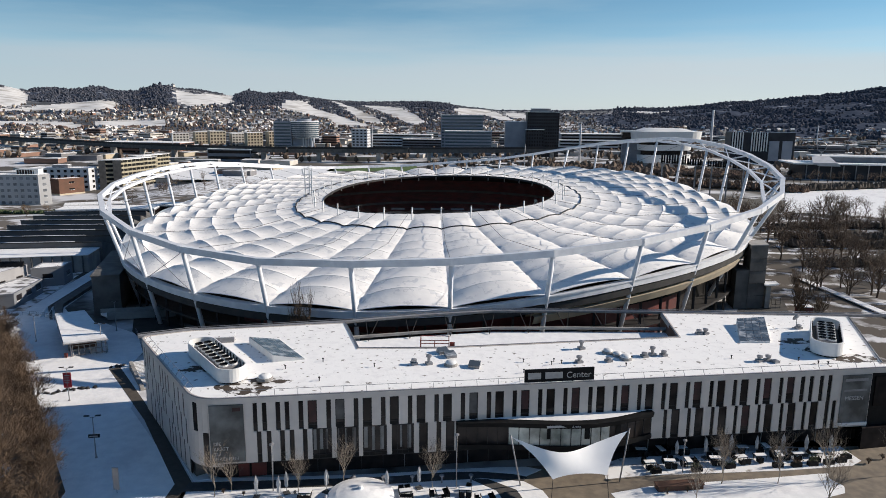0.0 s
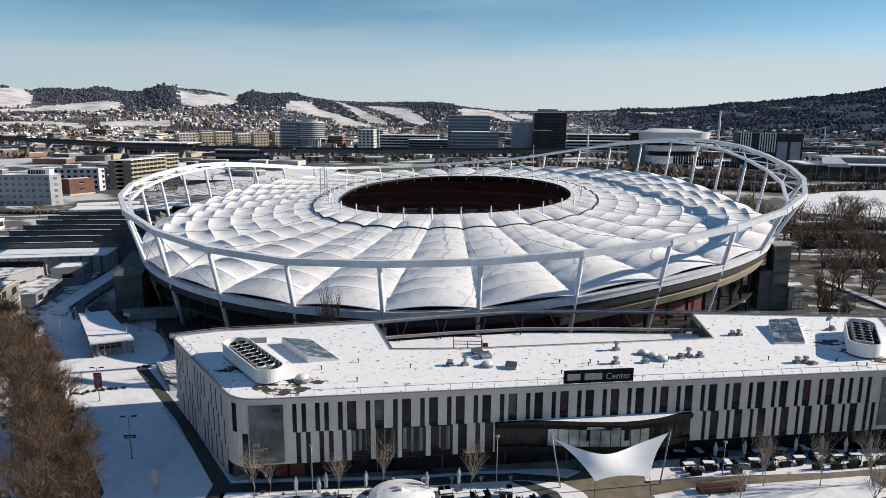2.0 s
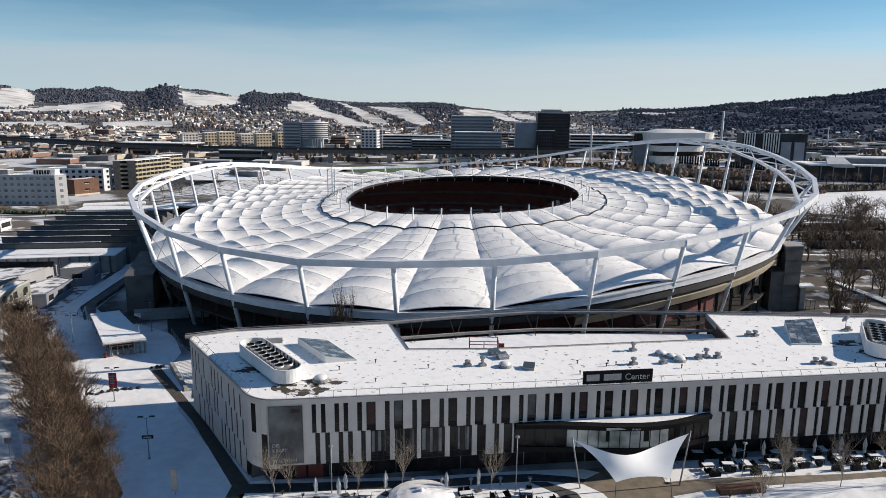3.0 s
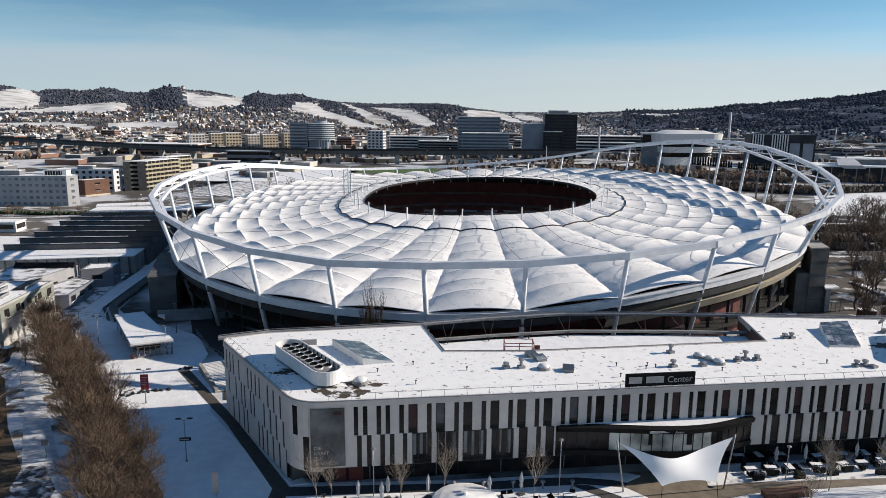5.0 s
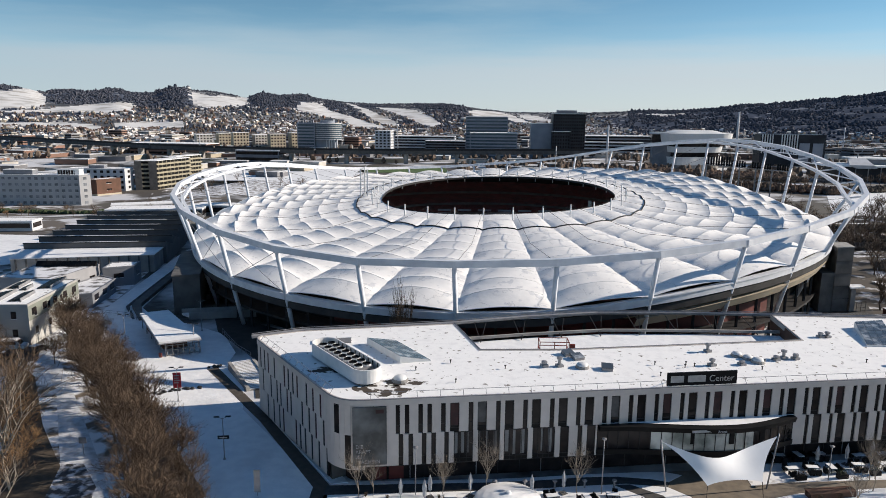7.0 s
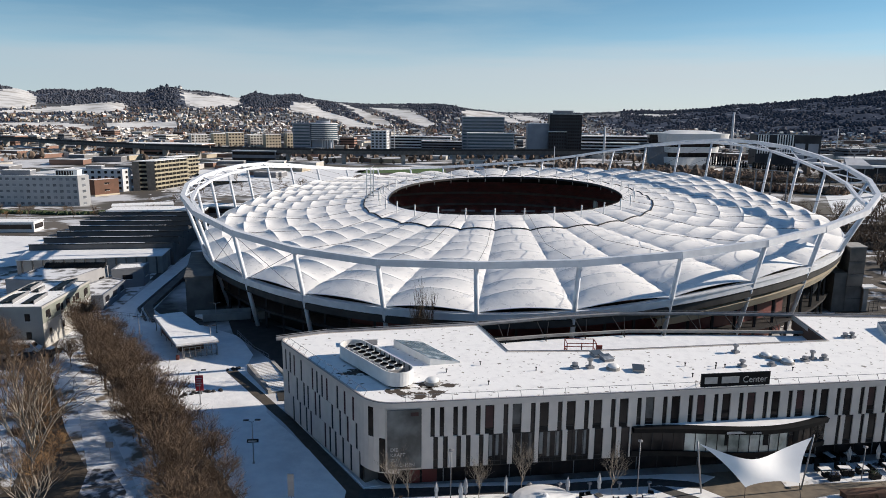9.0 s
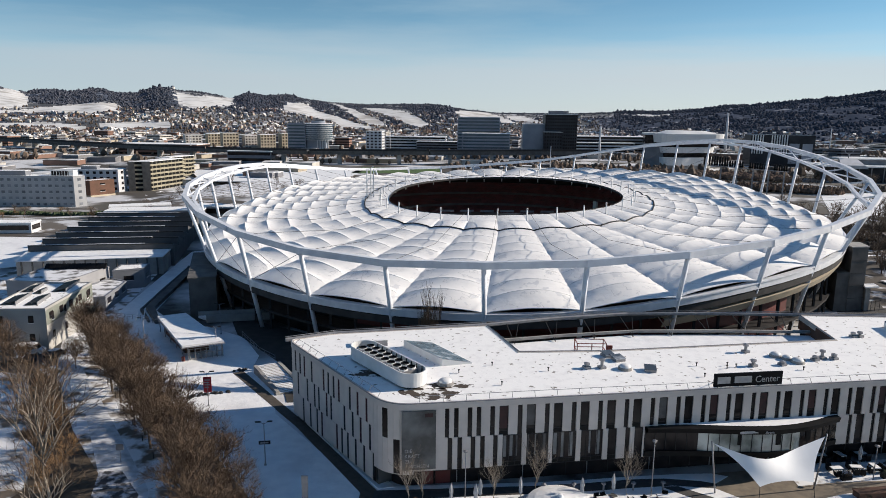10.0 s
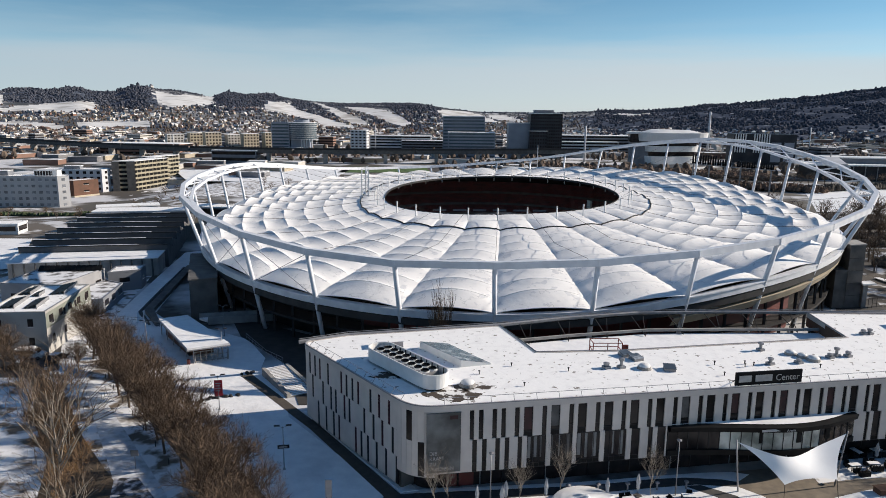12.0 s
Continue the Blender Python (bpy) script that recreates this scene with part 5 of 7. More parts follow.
    part("pole", Mesh().tube([(0, 0, 0), (0, 0, h * 0.6), (0, 0, h)], 0.085, 8, 0.05), GREY_STEEL, ob, smooth=True)
    part("base", Mesh().lathe([(0.2, 0), (0.2, 0.05), (0.1, 0.3)], 8), GREY_STEEL, ob)
    for s in (-1, 1):
        part("arm", Mesh().tube([(0, 0, h - 0.15), (0.5 * s, 0, h + 0.1), (0.9 * s, 0, h + 0.15)], 0.035, 5), GREY_STEEL, ob)
        part("head", Mesh().box(0.75 * s - 0.35, -0.14, h + 0.12, 0.75 * s + 0.35, 0.14, h + 0.24), DARK_STEEL, ob)
    if board == "plate":
        part("board", Mesh().box(-0.75, -0.06, h - 3.0, 0.75, -0.02, h - 2.5), BLACK, ob, "small dark direction plate")
        part("lettering_bar", Mesh().box(-0.6, -0.07, h - 2.85, 0.5, -0.06, h - 2.7), LETTER, ob)
    if board == "banner":
        part("banner", Mesh().box(-0.62, -0.05, h - 3.3, 0.62, 0.0, h - 0.7), RED, ob, "red banner with pale writing")
        for k in range(4):
            part("lettering_bar", Mesh().box(-0.45, -0.062, h - 1.3 - 0.4 * k, 0.4 - 0.15 * (k % 2), -0.05, h - 1.15 - 0.4 * k), LETTER, ob)
    return ob


street_lamp(-48.0, 86.1, 6.0, "plate", 8)
street_lamp(-61.8, 104.7, 5.6, "banner", 8)
street_lamp(-68.2, 128.4, 5.5)
street_lamp(-71.4, 141.0, 6.5)
street_lamp(-84.3, 133.5, 5.5)


def sign_post(x, y, h, w, hh, material, label):
    ob = thing("sign_post", label, "sign")
    part("post", Mesh().tube([(x, y, 0), (x, y, h)], 0.05, 6), GREY_STEEL, ob)
    part("board", Mesh().box(x - w / 2, y - 0.06, h - hh, x + w / 2, y + 0.02, h + 0.05), material, ob)


sign_post(-41.0, 77.4, 3.4, 0.75, 2.9, GREY_STEEL, "tall narrow grey info column on a post")
sign_post(-67.3, 86.4, 2.6, 1.0, 0.8, GREY_STEEL, "traffic sign seen from behind on a post")
sign_post(-94.9, 117.1, 2.2, 0.6, 0.5, WHITE, "small white sign on a post")
for i in range(9):
    t = i / 8
    solid("bollard", Mesh().lathe([(0.07, 0), (0.07, 0.9), (0.01, 0.95)], 8, pose(lerp(-57, -86, t) - 2.8, lerp(84, 124, t) - 1.5, 0)), DARK_STEEL, "thin dark bollard along the path", "bollard", "bollards")

# rough stones and leaves on the snow
for k, (x, y, r) in enumerate(((-65.5, 108.3, 1.1), (-64.0, 109.0, 0.8), (-66.8, 107.6, 0.9), (-62.6, 109.7, 0.7), (-60.9, 110.0, 0.9), (-61.6, 119.9, 0.9), (-60.9, 120.6, 0.7))):
    g = Mesh()
    rng = random.Random(k)
    for i in range(5):
        cx1, cy1, s = x + rng.uniform(-r, r), y + rng.uniform(-r, r) * 0.5, rng.uniform(0.25, 0.5)
        g.lathe([(s * math.cos(a) * rng.uniform(0.8, 1.1), s * 0.8 * math.sin(a)) for a in (0, 0.4, 0.8, 1.2, 1.5)], 7, pose(cx1, cy1, 0, rng.uniform(-15, 15), rng.uniform(-15, 15), rng.uniform(0, 360)))
    solid("boulder_group", g, DARK_STEEL, "low dark boulders poking out of the snow", "boulders", "boulders")

# steps, ramp wall and fence beside the building
steps = thing("steps", "snowy outdoor steps between concrete cheek walls", "steps")
a0, a1, b0, b1 = Vector((-58.2, 119.0)), Vector((-54.6, 121.2)), Vector((-51.9, 109.4)), Vector((-48.0, 111.6))
for i in range(20):
    t0, t1 = i / 20, (i + 1) / 20
    q = [a0.lerp(b0, t0), a0.lerp(b0, t1), a1.lerp(b1, t1), a1.lerp(b1, t0)]
    step = part("step", Mesh().prism([tuple(v) for v in q], -0.2, 1.3 - 0.06 * i), CONCRETE, steps)
    part("snow", Mesh().prism([tuple(v) for v in (q[0].lerp(q[3], 0.06), q[1].lerp(q[2], 0.06).lerp(q[0].lerp(q[3], 0.06), 0.3), q[2].lerp(q[1], 0.06).lerp(q[3].lerp(q[0], 0.06), 0.3), q[3].lerp(q[0], 0.06))], 1.29 - 0.06 * i, 1.34 - 0.06 * i), SNOW, step)
for p, q in ((a0, b0), (a1, b1)):
    d = (q - p).normalized()
    nn = Vector((-d.y, d.x)) * 0.3
    part("cheek_wall", Mesh().add([(*v, z) for v, z in ((p - nn, -0.2), (p + nn, -0.2), (q + nn, -0.2), (q - nn, -0.2), (p - nn, 1.5), (p + nn, 1.5), (q + nn, 0.6), (q - nn, 0.6))], [(4, 5, 6, 7), (0, 1, 5, 4), (1, 2, 6, 5), (2, 3, 7, 6), (3, 0, 4, 7)]), CONCRETE, steps, "pale concrete cheek wall")


def fence(name, pts, h, label, gap=2.0, rails=2):
    ob = thing(name, label, "fence")
    for a, b in zip(pts, pts[1:]):
        a, b = Vector(a), Vector(b)
        k = max(1, round((b - a).length / gap))
        for i in range(k + 1):
            p = a.lerp(b, i / k)
            part("post", Mesh().bar((p.x, p.y, 0), (p.x, p.y, h), 0.07), GREY_STEEL, ob)
        for r in range(rails):
            z = h - 0.05 - r * h * 0.45
            part("rail", Mesh().bar((a.x, a.y, z), (b.x, b.y, z), 0.06), GREY_STEEL, ob)
    return ob


fence("fence", [(-66.5, 139.5), (-60.2, 129.5), (-56.2, 125.2)], 1.2, "grey steel railing along the plaza edge")
fence("fence", [(-98.5, 152), (-92.5, 150.5), (-87.0, 147)], 1.1, "grey steel gate railing across the walkway")
# sunken court before the stadium, its shade put into the paving colour
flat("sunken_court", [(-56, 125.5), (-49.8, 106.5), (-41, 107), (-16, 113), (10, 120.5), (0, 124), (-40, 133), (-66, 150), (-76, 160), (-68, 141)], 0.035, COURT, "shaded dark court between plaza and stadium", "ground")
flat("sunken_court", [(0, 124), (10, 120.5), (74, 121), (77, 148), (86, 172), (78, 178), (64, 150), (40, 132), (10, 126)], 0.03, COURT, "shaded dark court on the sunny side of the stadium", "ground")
bridge = thing("footbridge", "snowy concrete footbridge towards the stadium", "footbridge")
part("deck", Mesh().prism([(-79.5, 150.5), (-77, 148.5), (-58, 153), (-58, 156)], 0.6, 1.1), SNOW, bridge)
part("parapet", Mesh().prism([(-77, 148.4), (-76.8, 148.1), (-58, 152.7), (-58, 153)], 0.2, 1.9), CONCRETE, bridge)
part("parapet", Mesh().prism([(-79.6, 150.8), (-79.5, 150.5), (-58, 156), (-58, 156.3)], 0.6, 2.0), CONCRETE, bridge)
tower = thing("stair_tower", "plain grey concrete stair tower beside the stadium", "stair tower")
part("wall", Mesh().prism([(-82, 152.5), (-76.5, 154.5), (-84.5, 182), (-91, 181)], 0, 9.0), DARK_CONCRETE, tower)
part("roof", Mesh().prism([(-82.2, 152.3), (-76.3, 154.3), (-84.3, 182.2), (-91.2, 181.2)], 9.0, 9.3), DARK_CONCRETE, tower)
walk_wall = thing("retaining_wall", "dark sloped retaining wall with snow streaks", "wall")
part("wall", Mesh().prism([(-88, 147.5), (-87.2, 148), (-92.5, 158.5), (-98.5, 205), (-100.5, 205), (-94.5, 158)], 0, 0.9), DARK_CONCRETE, walk_wall)
part("kerb", Mesh().prism([(-90, 148.5), (-89.5, 148.6), (-95.4, 158.5), (-101.2, 205), (-101.8, 205), (-96, 158)], 0, 0.4), ASPHALT, walk_wall)

# drift lines and cleared edges on the walkway
for k, o in enumerate((0.0, 1.5)):
    part("snow_bank", Mesh().tube([(-91.5 - o, 150, 0.1), (-94.3 - o, 157, 0.1), (-97.0 - o, 178, 0.1), (-100.0 - o, 204, 0.1)], 0.35, 6), SNOW, walk_wall)

# kiosk: gate building with a sloping snow roof
kiosk = thing("gate_building", "low gate pavilion with snow-covered roof and steel turnstile cage", "pavilion")
kf = [(-73.0, 123.7), (-66.2, 126.9), (-80.2, 145.2), (-85.2, 142.4)]
part("roof", Mesh().prism(kf, 3.0, 3.35), SNOW, kiosk, "snow-covered flat roof")
part("roof_edge", Mesh().prism(inset(kf, -0.12), 2.8, 3.0), GREY_STEEL, kiosk)
part("wall", Mesh().prism([(-74.6, 129.0), (-70.6, 131.0), (-79.4, 143.4), (-83.6, 141.6)], 0, 2.8), BROWN_WALL, kiosk, "dark clad wall")
for i in range(7):
    t = i / 6
    x, y = lerp(-72.2, -66.8, t), lerp(125.2, 127.7, t)
    part("cage_post", Mesh().bar((x, y, 0), (x, y, 2.2), 0.12), CONCRETE, kiosk)
for z in (0.25, 1.2, 2.1):
    part("cage_rail", Mesh().bar((-72.2, 125.2, z), (-66.8, 127.7, z), 0.1), CONCRETE, kiosk)
for i in range(6):
    t = i / 5
    for a, b in (((-72.4, 125.0), (-84.6, 142.0)), ((-66.9, 127.4), (-80.0, 144.4))):
        x, y = lerp(a[0], b[0], t), lerp(a[1], b[1], t)
        part("roof_post", Mesh().bar((x, y, 0), (x, y, 2.9), 0.14), GREY_STEEL, kiosk)
part("letter_box", Mesh().box(-73.5, 124.4, 0, -73.0, 124.8, 0.9), RED_WALL, kiosk, "red box at the corner")


# ---- vehicles ----
def van(x, y, turn, paint, label):
    ob = thing("van", label, "van", pose(x, y, 0, 0, 0, turn))
    prof = [(-2.5, 0.35), (2.35, 0.35), (2.5, 0.8), (2.4, 1.05), (1.7, 1.2), (1.15, 1.95), (0.8, 2.05), (-2.35, 2.05), (-2.5, 1.9)]
    g = Mesh()
    for s in (-0.95, 0.95):
        g.v.extend((px_, s, pz) for px_, pz in prof)
    n = len(prof)
    g.f += [tuple(range(n)), tuple(range(2 * n - 1, n - 1, -1))] + [((i + 1) % n, i, n + i, n + (i + 1) % n) for i in range(n)]
    part("body", g, paint, ob)
    for s in (-0.962, 0.962):
        part("window", Mesh().box(-2.2, s - 0.01, 1.25, 1.0, s + 0.01, 1.8), GLASS, ob)
    part("windscreen", Mesh().add([(1.72, -0.85, 1.24), (1.72, 0.85, 1.24), (1.2, 0.8, 1.92), (1.2, -0.8, 1.92)], [(0, 1, 2, 3)]), GLASS, ob)
    part("snow", Mesh().box(-2.3, -0.85, 2.04, 0.8, 0.85, 2.1), SNOW, ob)
    for wx in (-1.6, 1.6):
        for s in (-0.9, 0.9):
            w = part("wheel", Mesh().lathe([(0.1, -0.1), (0.33, -0.1), (0.33, 0.1), (0.1, 0.1)], 14, pose(wx, s, 0.33, 90, 0, 0)), BLACK, ob)
            part("rim", Mesh().lathe([(0.01, -0.11), (0.2, -0.11), (0.2, 0.11), (0.01, 0.11)], 10, pose(wx, s, 0.33, 90, 0, 0)), GREY_STEEL, w)
    return ob


def car(x, y, turn, paint, label, snowy=True, z=0.0):
    ob = thing("car", label, "car", pose(x, y, z, 0, 0, turn), "parked cars")
    prof = [(-2.1, 0.3), (2.1, 0.3), (2.15, 0.65), (1.2, 0.82), (0.55, 1.35), (-1.1, 1.4), (-1.9, 0.95), (-2.15, 0.85)]
    g = Mesh()
    for s in (-0.86, 0.86):
        g.v.extend((px_, s * (0.88 if pz > 1 else 1), pz) for px_, pz in prof)
    n = len(prof)
    g.f += [tuple(range(n)), tuple(range(2 * n - 1, n - 1, -1))] + [((i + 1) % n, i, n + i, n + (i + 1) % n) for i in range(n)]
    part("body", g, paint, ob)
    for s in (-0.84, 0.84):
        part("window", Mesh().box(-1.4, s - 0.02, 0.9, 0.7, s + 0.02, 1.25), GLASS, ob)
    if snowy:
        part("snow", Mesh().box(-1.1, -0.7, 1.38, 0.5, 0.7, 1.46), SNOW, ob)
    for wx in (-1.3, 1.3):
        for s in (-0.8, 0.8):
            part("wheel", Mesh().lathe([(0.02, -0.1), (0.31, -0.1), (0.31, 0.1), (0.02, 0.1)], 12, pose(wx, s, 0.31, 90, 0, 0)), BLACK, ob)
    return ob


van(-103.6, 127.6, 8, WHITE, "white van parked beside the apartment block")
car(-102.2, 122.4, 10, BLACK, "dark parked car with snowy roof")
car(-107.6, 121.8, 10, DARK_STEEL, "dark parked car with snowy roof")
car(-98.2, 126.5, 80, DARK_STEEL, "dark car parked beside shrubs")


# ---- buildings on the side ----
def house_block(name, poly, h, wall, label, storeys, bay=3.2, win=(1.1, 1.4), z=0.0, roof=None, skip=(), first=1.0, parapet=0.25, frame_mat=None, pane=None):
    """Flat-roofed block: walls, roof, and recessed windows with sills on each side."""
    cxm, cym = sum(p[0] for p in poly) / len(poly), sum(p[1] for p in poly) / len(poly)
    ob = thing(name, label, "building", Matrix.Translation((cxm, cym, z)))
    loc = [(x - cxm, y - cym) for x, y in poly]
    part("wall", Mesh().prism(loc, 0, h), wall, ob)
    part("roof", Mesh().prism(inset(loc, 0.35), h - 0.1, h + 0.06), roof or SNOW_ROOF, ob, "flat roof with patchy snow")
    rim_ = Mesh()
    o, i = inset(loc, -0.06), inset(loc, 0.35)
    n = len(o)
    rim_.add([(x, y, zz) for pts, zz in ((o, h - 0.2), (o, h + parapet), (i, h + parapet), (i, h)) for x, y in pts], [(a * n + j, a * n + (j + 1) % n, (a + 1) * n + (j + 1) % n, (a + 1) * n + j) for a in range(3) for j in range(n)])
    part("parapet", rim_, wall, ob)
    sh = (h - first) / storeys
    for e in range(len(loc)):
        if e in skip:
            continue
        a, b = Vector(loc[e]), Vector(loc[(e + 1) % len(loc)])
        L = (b - a).length
        d = (b - a).normalized()
        nn = Vector((d.y, -d.x))
        k = int((L - 1.0) / bay)
        for s in range(storeys):
            for j in range(k):
                c = a + d * (L * (j + 0.5) / k)
                z0 = first + sh * s + (sh - win[1]) * 0.45
                p, q = c - d * win[0] / 2, c + d * win[0] / 2
                w = part("window", Mesh().prism([tuple(p + nn * 0.03), tuple(q + nn * 0.03), tuple(q - nn * 0.1), tuple(p - nn * 0.1)], z0, z0 + win[1]), pane or GLASS, ob)
                part("sill", Mesh().prism([tuple(p + nn * 0.12), tuple(q + nn * 0.12), tuple(q), tuple(p)], z0 - 0.1, z0), frame_mat or WHITE, w)
    return ob


ANNEX_WALL = mat("annex_render", (0.3, 0.3, 0.31), (0.23, 0.23, 0.24), 0.2, rough=0.85)
BLOCK_WALL = mat("block_render", (0.42, 0.41, 0.385), (0.33, 0.32, 0.3), 0.2, rough=0.85)
PATCHY_ROOF = mat("patchy_roof", (0.75, 0.75, 0.76), (0.13, 0.125, 0.12), 0.35, detail=9, rough=0.85, lo=0.5, hi=0.62, spec=0.3)
GREEN_CLAD = mat("green_grey_cladding", (0.22, 0.235, 0.2), (0.17, 0.18, 0.155), 0.3, rough=0.8)
annex = house_block("apartment_block", [(-112.4, 128.6), (-101.2, 129.6), (-103.0, 151.0), (-114.5, 149.5)], 8.3, BLOCK_WALL, "two-storey white block with snowy roof and solar panels", 2, 4.6, (1.0, 1.5))
# green-grey cladding on the upper storey of the long side
ca, cb = Vector((-101.2, 129.6)), Vector((-103.0, 151.0))
cd = (cb - ca).normalized()
cn = Vector((cd.y, -cd.x))
cm = Vector((-107.775, 139.675))
part("upper_cladding", Mesh().prism([tuple(ca - cm + cd * 0.05 + cn * 0.02), tuple(cb - cm - cd * 0.05 + cn * 0.02), tuple(cb - cm - cn * 0.02), tuple(ca - cm - cn * 0.02)], 5.1, 8.25), GREEN_CLAD, annex, "green-grey clad upper storey")
for j in range(5):
    p = ca.lerp(cb, (j + 0.5) / 5) - cm
    part("window", Mesh().prism([tuple(p - cd * 0.8 + cn * 0.06), tuple(p + cd * 0.8 + cn * 0.06), tuple(p + cd * 0.8), tuple(p - cd * 0.8)], 6.0, 7.4), GLASS, annex)
for (x, y, w, d, r) in ((-106.5, 147.0, 2.8, 9.0, 10), (-110.6, 136.0, 2.8, 8.0, 10), (-112.6, 145.0, 2.4, 6.0, 10), (-106.0, 135.5, 2.4, 7.0, 10), (-109.5, 142.5, 1.6, 3.4, 10)):
    ob = thing("solar_panel", "dark tilted solar panel row in roof snow", "solar panel", pose(x, y, 8.36, 0, 0, r), "solar panels")
    for i in range(max(2, int(d / 1.7))):
        part("module", Mesh().add([(-w / 2, i * 1.7 - d / 2, 0.15), (w / 2, i * 1.7 - d / 2, 0.75), (w / 2, i * 1.7 - d / 2 + 1.6, 0.75), (-w / 2, i * 1.7 - d / 2 + 1.6, 0.15), (-w / 2, i * 1.7 - d / 2, 0.08), (w / 2, i * 1.7 - d / 2, 0.68), (w / 2, i * 1.7 - d / 2 + 1.6, 0.68), (-w / 2, i * 1.7 - d / 2 + 1.6, 0.08)], [(0, 1, 2, 3), (7, 6, 5, 4), (0, 4, 5, 1), (1, 5, 6, 2), (2, 6, 7, 3), (3, 7, 4, 0)]), BLACK, ob)
    part("frame", Mesh().box(w / 2 - 0.1, -d / 2, 0, w / 2, d / 2, 0.7), GREY_STEEL, ob)
house_block("annex_building", [(-107.2, 155.5), (-103.3, 157.0), (-105.2, 172.0), (-111.0, 175.5), (-113.5, 160.0)], 3.4, GREY_WALL, "low grey annex with patchy snow on its roof and wide windows", 1, 4.2, (2.6, 1.4), roof=PATCHY_ROOF)
house_block("annex_building", [(-128.0, 160.0), (-113.8, 158.5), (-111.3, 176.0), (-126.8, 178.0)], 6.2, ANNEX_WALL, "low white annex with patchy snow on its roof", 1, 4.5, (2.2, 1.3), roof=PATCHY_ROOF)
house_block("annex_building", [(-110.8, 176.5), (-104.0, 180.0), (-105.0, 186.0), (-112.0, 184.0)], 5.0, GREY_WALL, "small grey annex with snowy canopy", 1, 4.0, (2.4, 1.2))
deck = thing("solar_panel", "long row of dark solar collectors on the annex", "solar panel")
for i in range(12):
    x = -126 + 1.25 * i
    part("module", Mesh().add([(x, 172.3 + 0.1 * i, 6.4), (x + 1.15, 172.4 + 0.1 * i, 6.4), (x + 1.15, 173.6 + 0.1 * i, 7.6), (x, 173.5 + 0.1 * i, 7.6), (x, 173.6 + 0.1 * i, 6.3), (x + 1.15, 173.7 + 0.1 * i, 6.3)], [(0, 1, 2, 3), (4, 3, 2, 5), (0, 3, 4), (1, 5, 2)]), BLACK, deck)

hall = thing("sports_hall", "grey sawtooth-roofed hall with snow on the ledges", "hall")
part("front_wall", Mesh().prism([(-142, 186.5), (-105.5, 195.5), (-107.5, 206.5), (-147, 199.5)], 0, 5.0), CONCRETE, hall, "pale concrete front wall")
part("front_roof", Mesh().prism([(-142.2, 186.2), (-105.2, 195.2), (-107.3, 206.7), (-147.2, 199.7)], 5.0, 5.2), SNOW, hall, "strip of snow on the front roof")
for i in range(14):
    t = (i + 0.5) / 14
    x, y = lerp(-142, -105.5, t), lerp(186.5, 195.5, t)
    part("pilaster", Mesh().bar((x, y - 0.1, 0), (x, y - 0.1, 5), 0.35), DARK_CONCRETE, hall)
SHED = mat("shed_cladding", (0.115, 0.115, 0.118), (0.08, 0.08, 0.083), 0.25, rough=0.7, bump=0.02, bump_scale=3)
for i in range(7):
    t = i / 6
    yl, yr = lerp(200.2, 268, t), lerp(206.6, 272, t)
    xl, xr = lerp(-146.7, -160, t), lerp(-106.5, -121.5, t)
    h0, h1 = 4.2, 7.0
    v = [(xl, yl, 0), (xr, yr, 0), (xr - 2, yr + 10.6, 0), (xl - 2, yl + 10.6, 0), (xl, yl, h1), (xr, yr, h1), (xr - 2, yr + 10.6, h0), (xl - 2, yl + 10.6, h0)]
    part("shed", Mesh().add(v, [(4, 5, 6, 7), (0, 1, 5, 4), (1, 2, 6, 5), (2, 3, 7, 6), (3, 0, 4, 7)]), SHED, hall)
    part("shed_snow", Mesh().bar((xl, yl + 0.3, h1 + 0.03), (xl + (xr - xl) * 0.8, yl + 0.3 + (yr - yl) * 0.8, h1 + 0.03), 0.5, 0.1), SNOW, hall)
    part("gutter", Mesh().bar((xl, yl - 0.15, h1 - 0.1), (xr, yr - 0.15, h1 - 0.1), 0.3, 0.25), DARK_STEEL, hall)


# ---- terrace before the event centre ----
TERRACE_SNOW = mat("terrace_snow", (0.8, 0.8, 0.8), (0.3, 0.27, 0.24), 0.7, detail=9, rough=0.85, lo=0.57, hi=0.7, spec=0.3)
flat("terrace_paving", [(-46, 62), (62, 62), (75, 70), (75, 94.5), (60.5, 92.6), (-30.8, 79.2), (-33.2, 79), (-46.9, 74)], 0.012, WET_PAVE, "wet brown paving with snow remains")
flat("snow_field", [(-33, 62), (14, 62), (13, 76), (12.0, 79.2), (10.6, 80.6), (9.8, 81.4), (4.6, 82.0), (3.4, 81.8), (-1.5, 81.2), (-5.9, 80.5), (-12.7, 79.7), (-31, 78.0), (-33, 77.8)], 0.05, SNOW, "snow on the guest terrace")
flat("snow_field", [(24, 66), (40, 70), (45.0, 77.6), (50.1, 79.6), (50.9, 81.2), (50.0, 83.2), (50.7, 84.4), (49.3, 84.3), (42.9, 83.2), (33.5, 81.8), (25.9, 80.6), (20.5, 78.8)], 0.05, SNOW, "sunlit snow on the forecourt")
flat("snow_field", [(20.6, 82.2), (25.4, 83.2), (36.0, 84.2), (45.4, 85.1), (55.0, 86.6), (57.0, 88.0), (56.4, 92.2), (24.0, 87.9), (20.8, 86.0)], 0.04, TERRACE_SNOW, "trodden snow between the terrace tables")
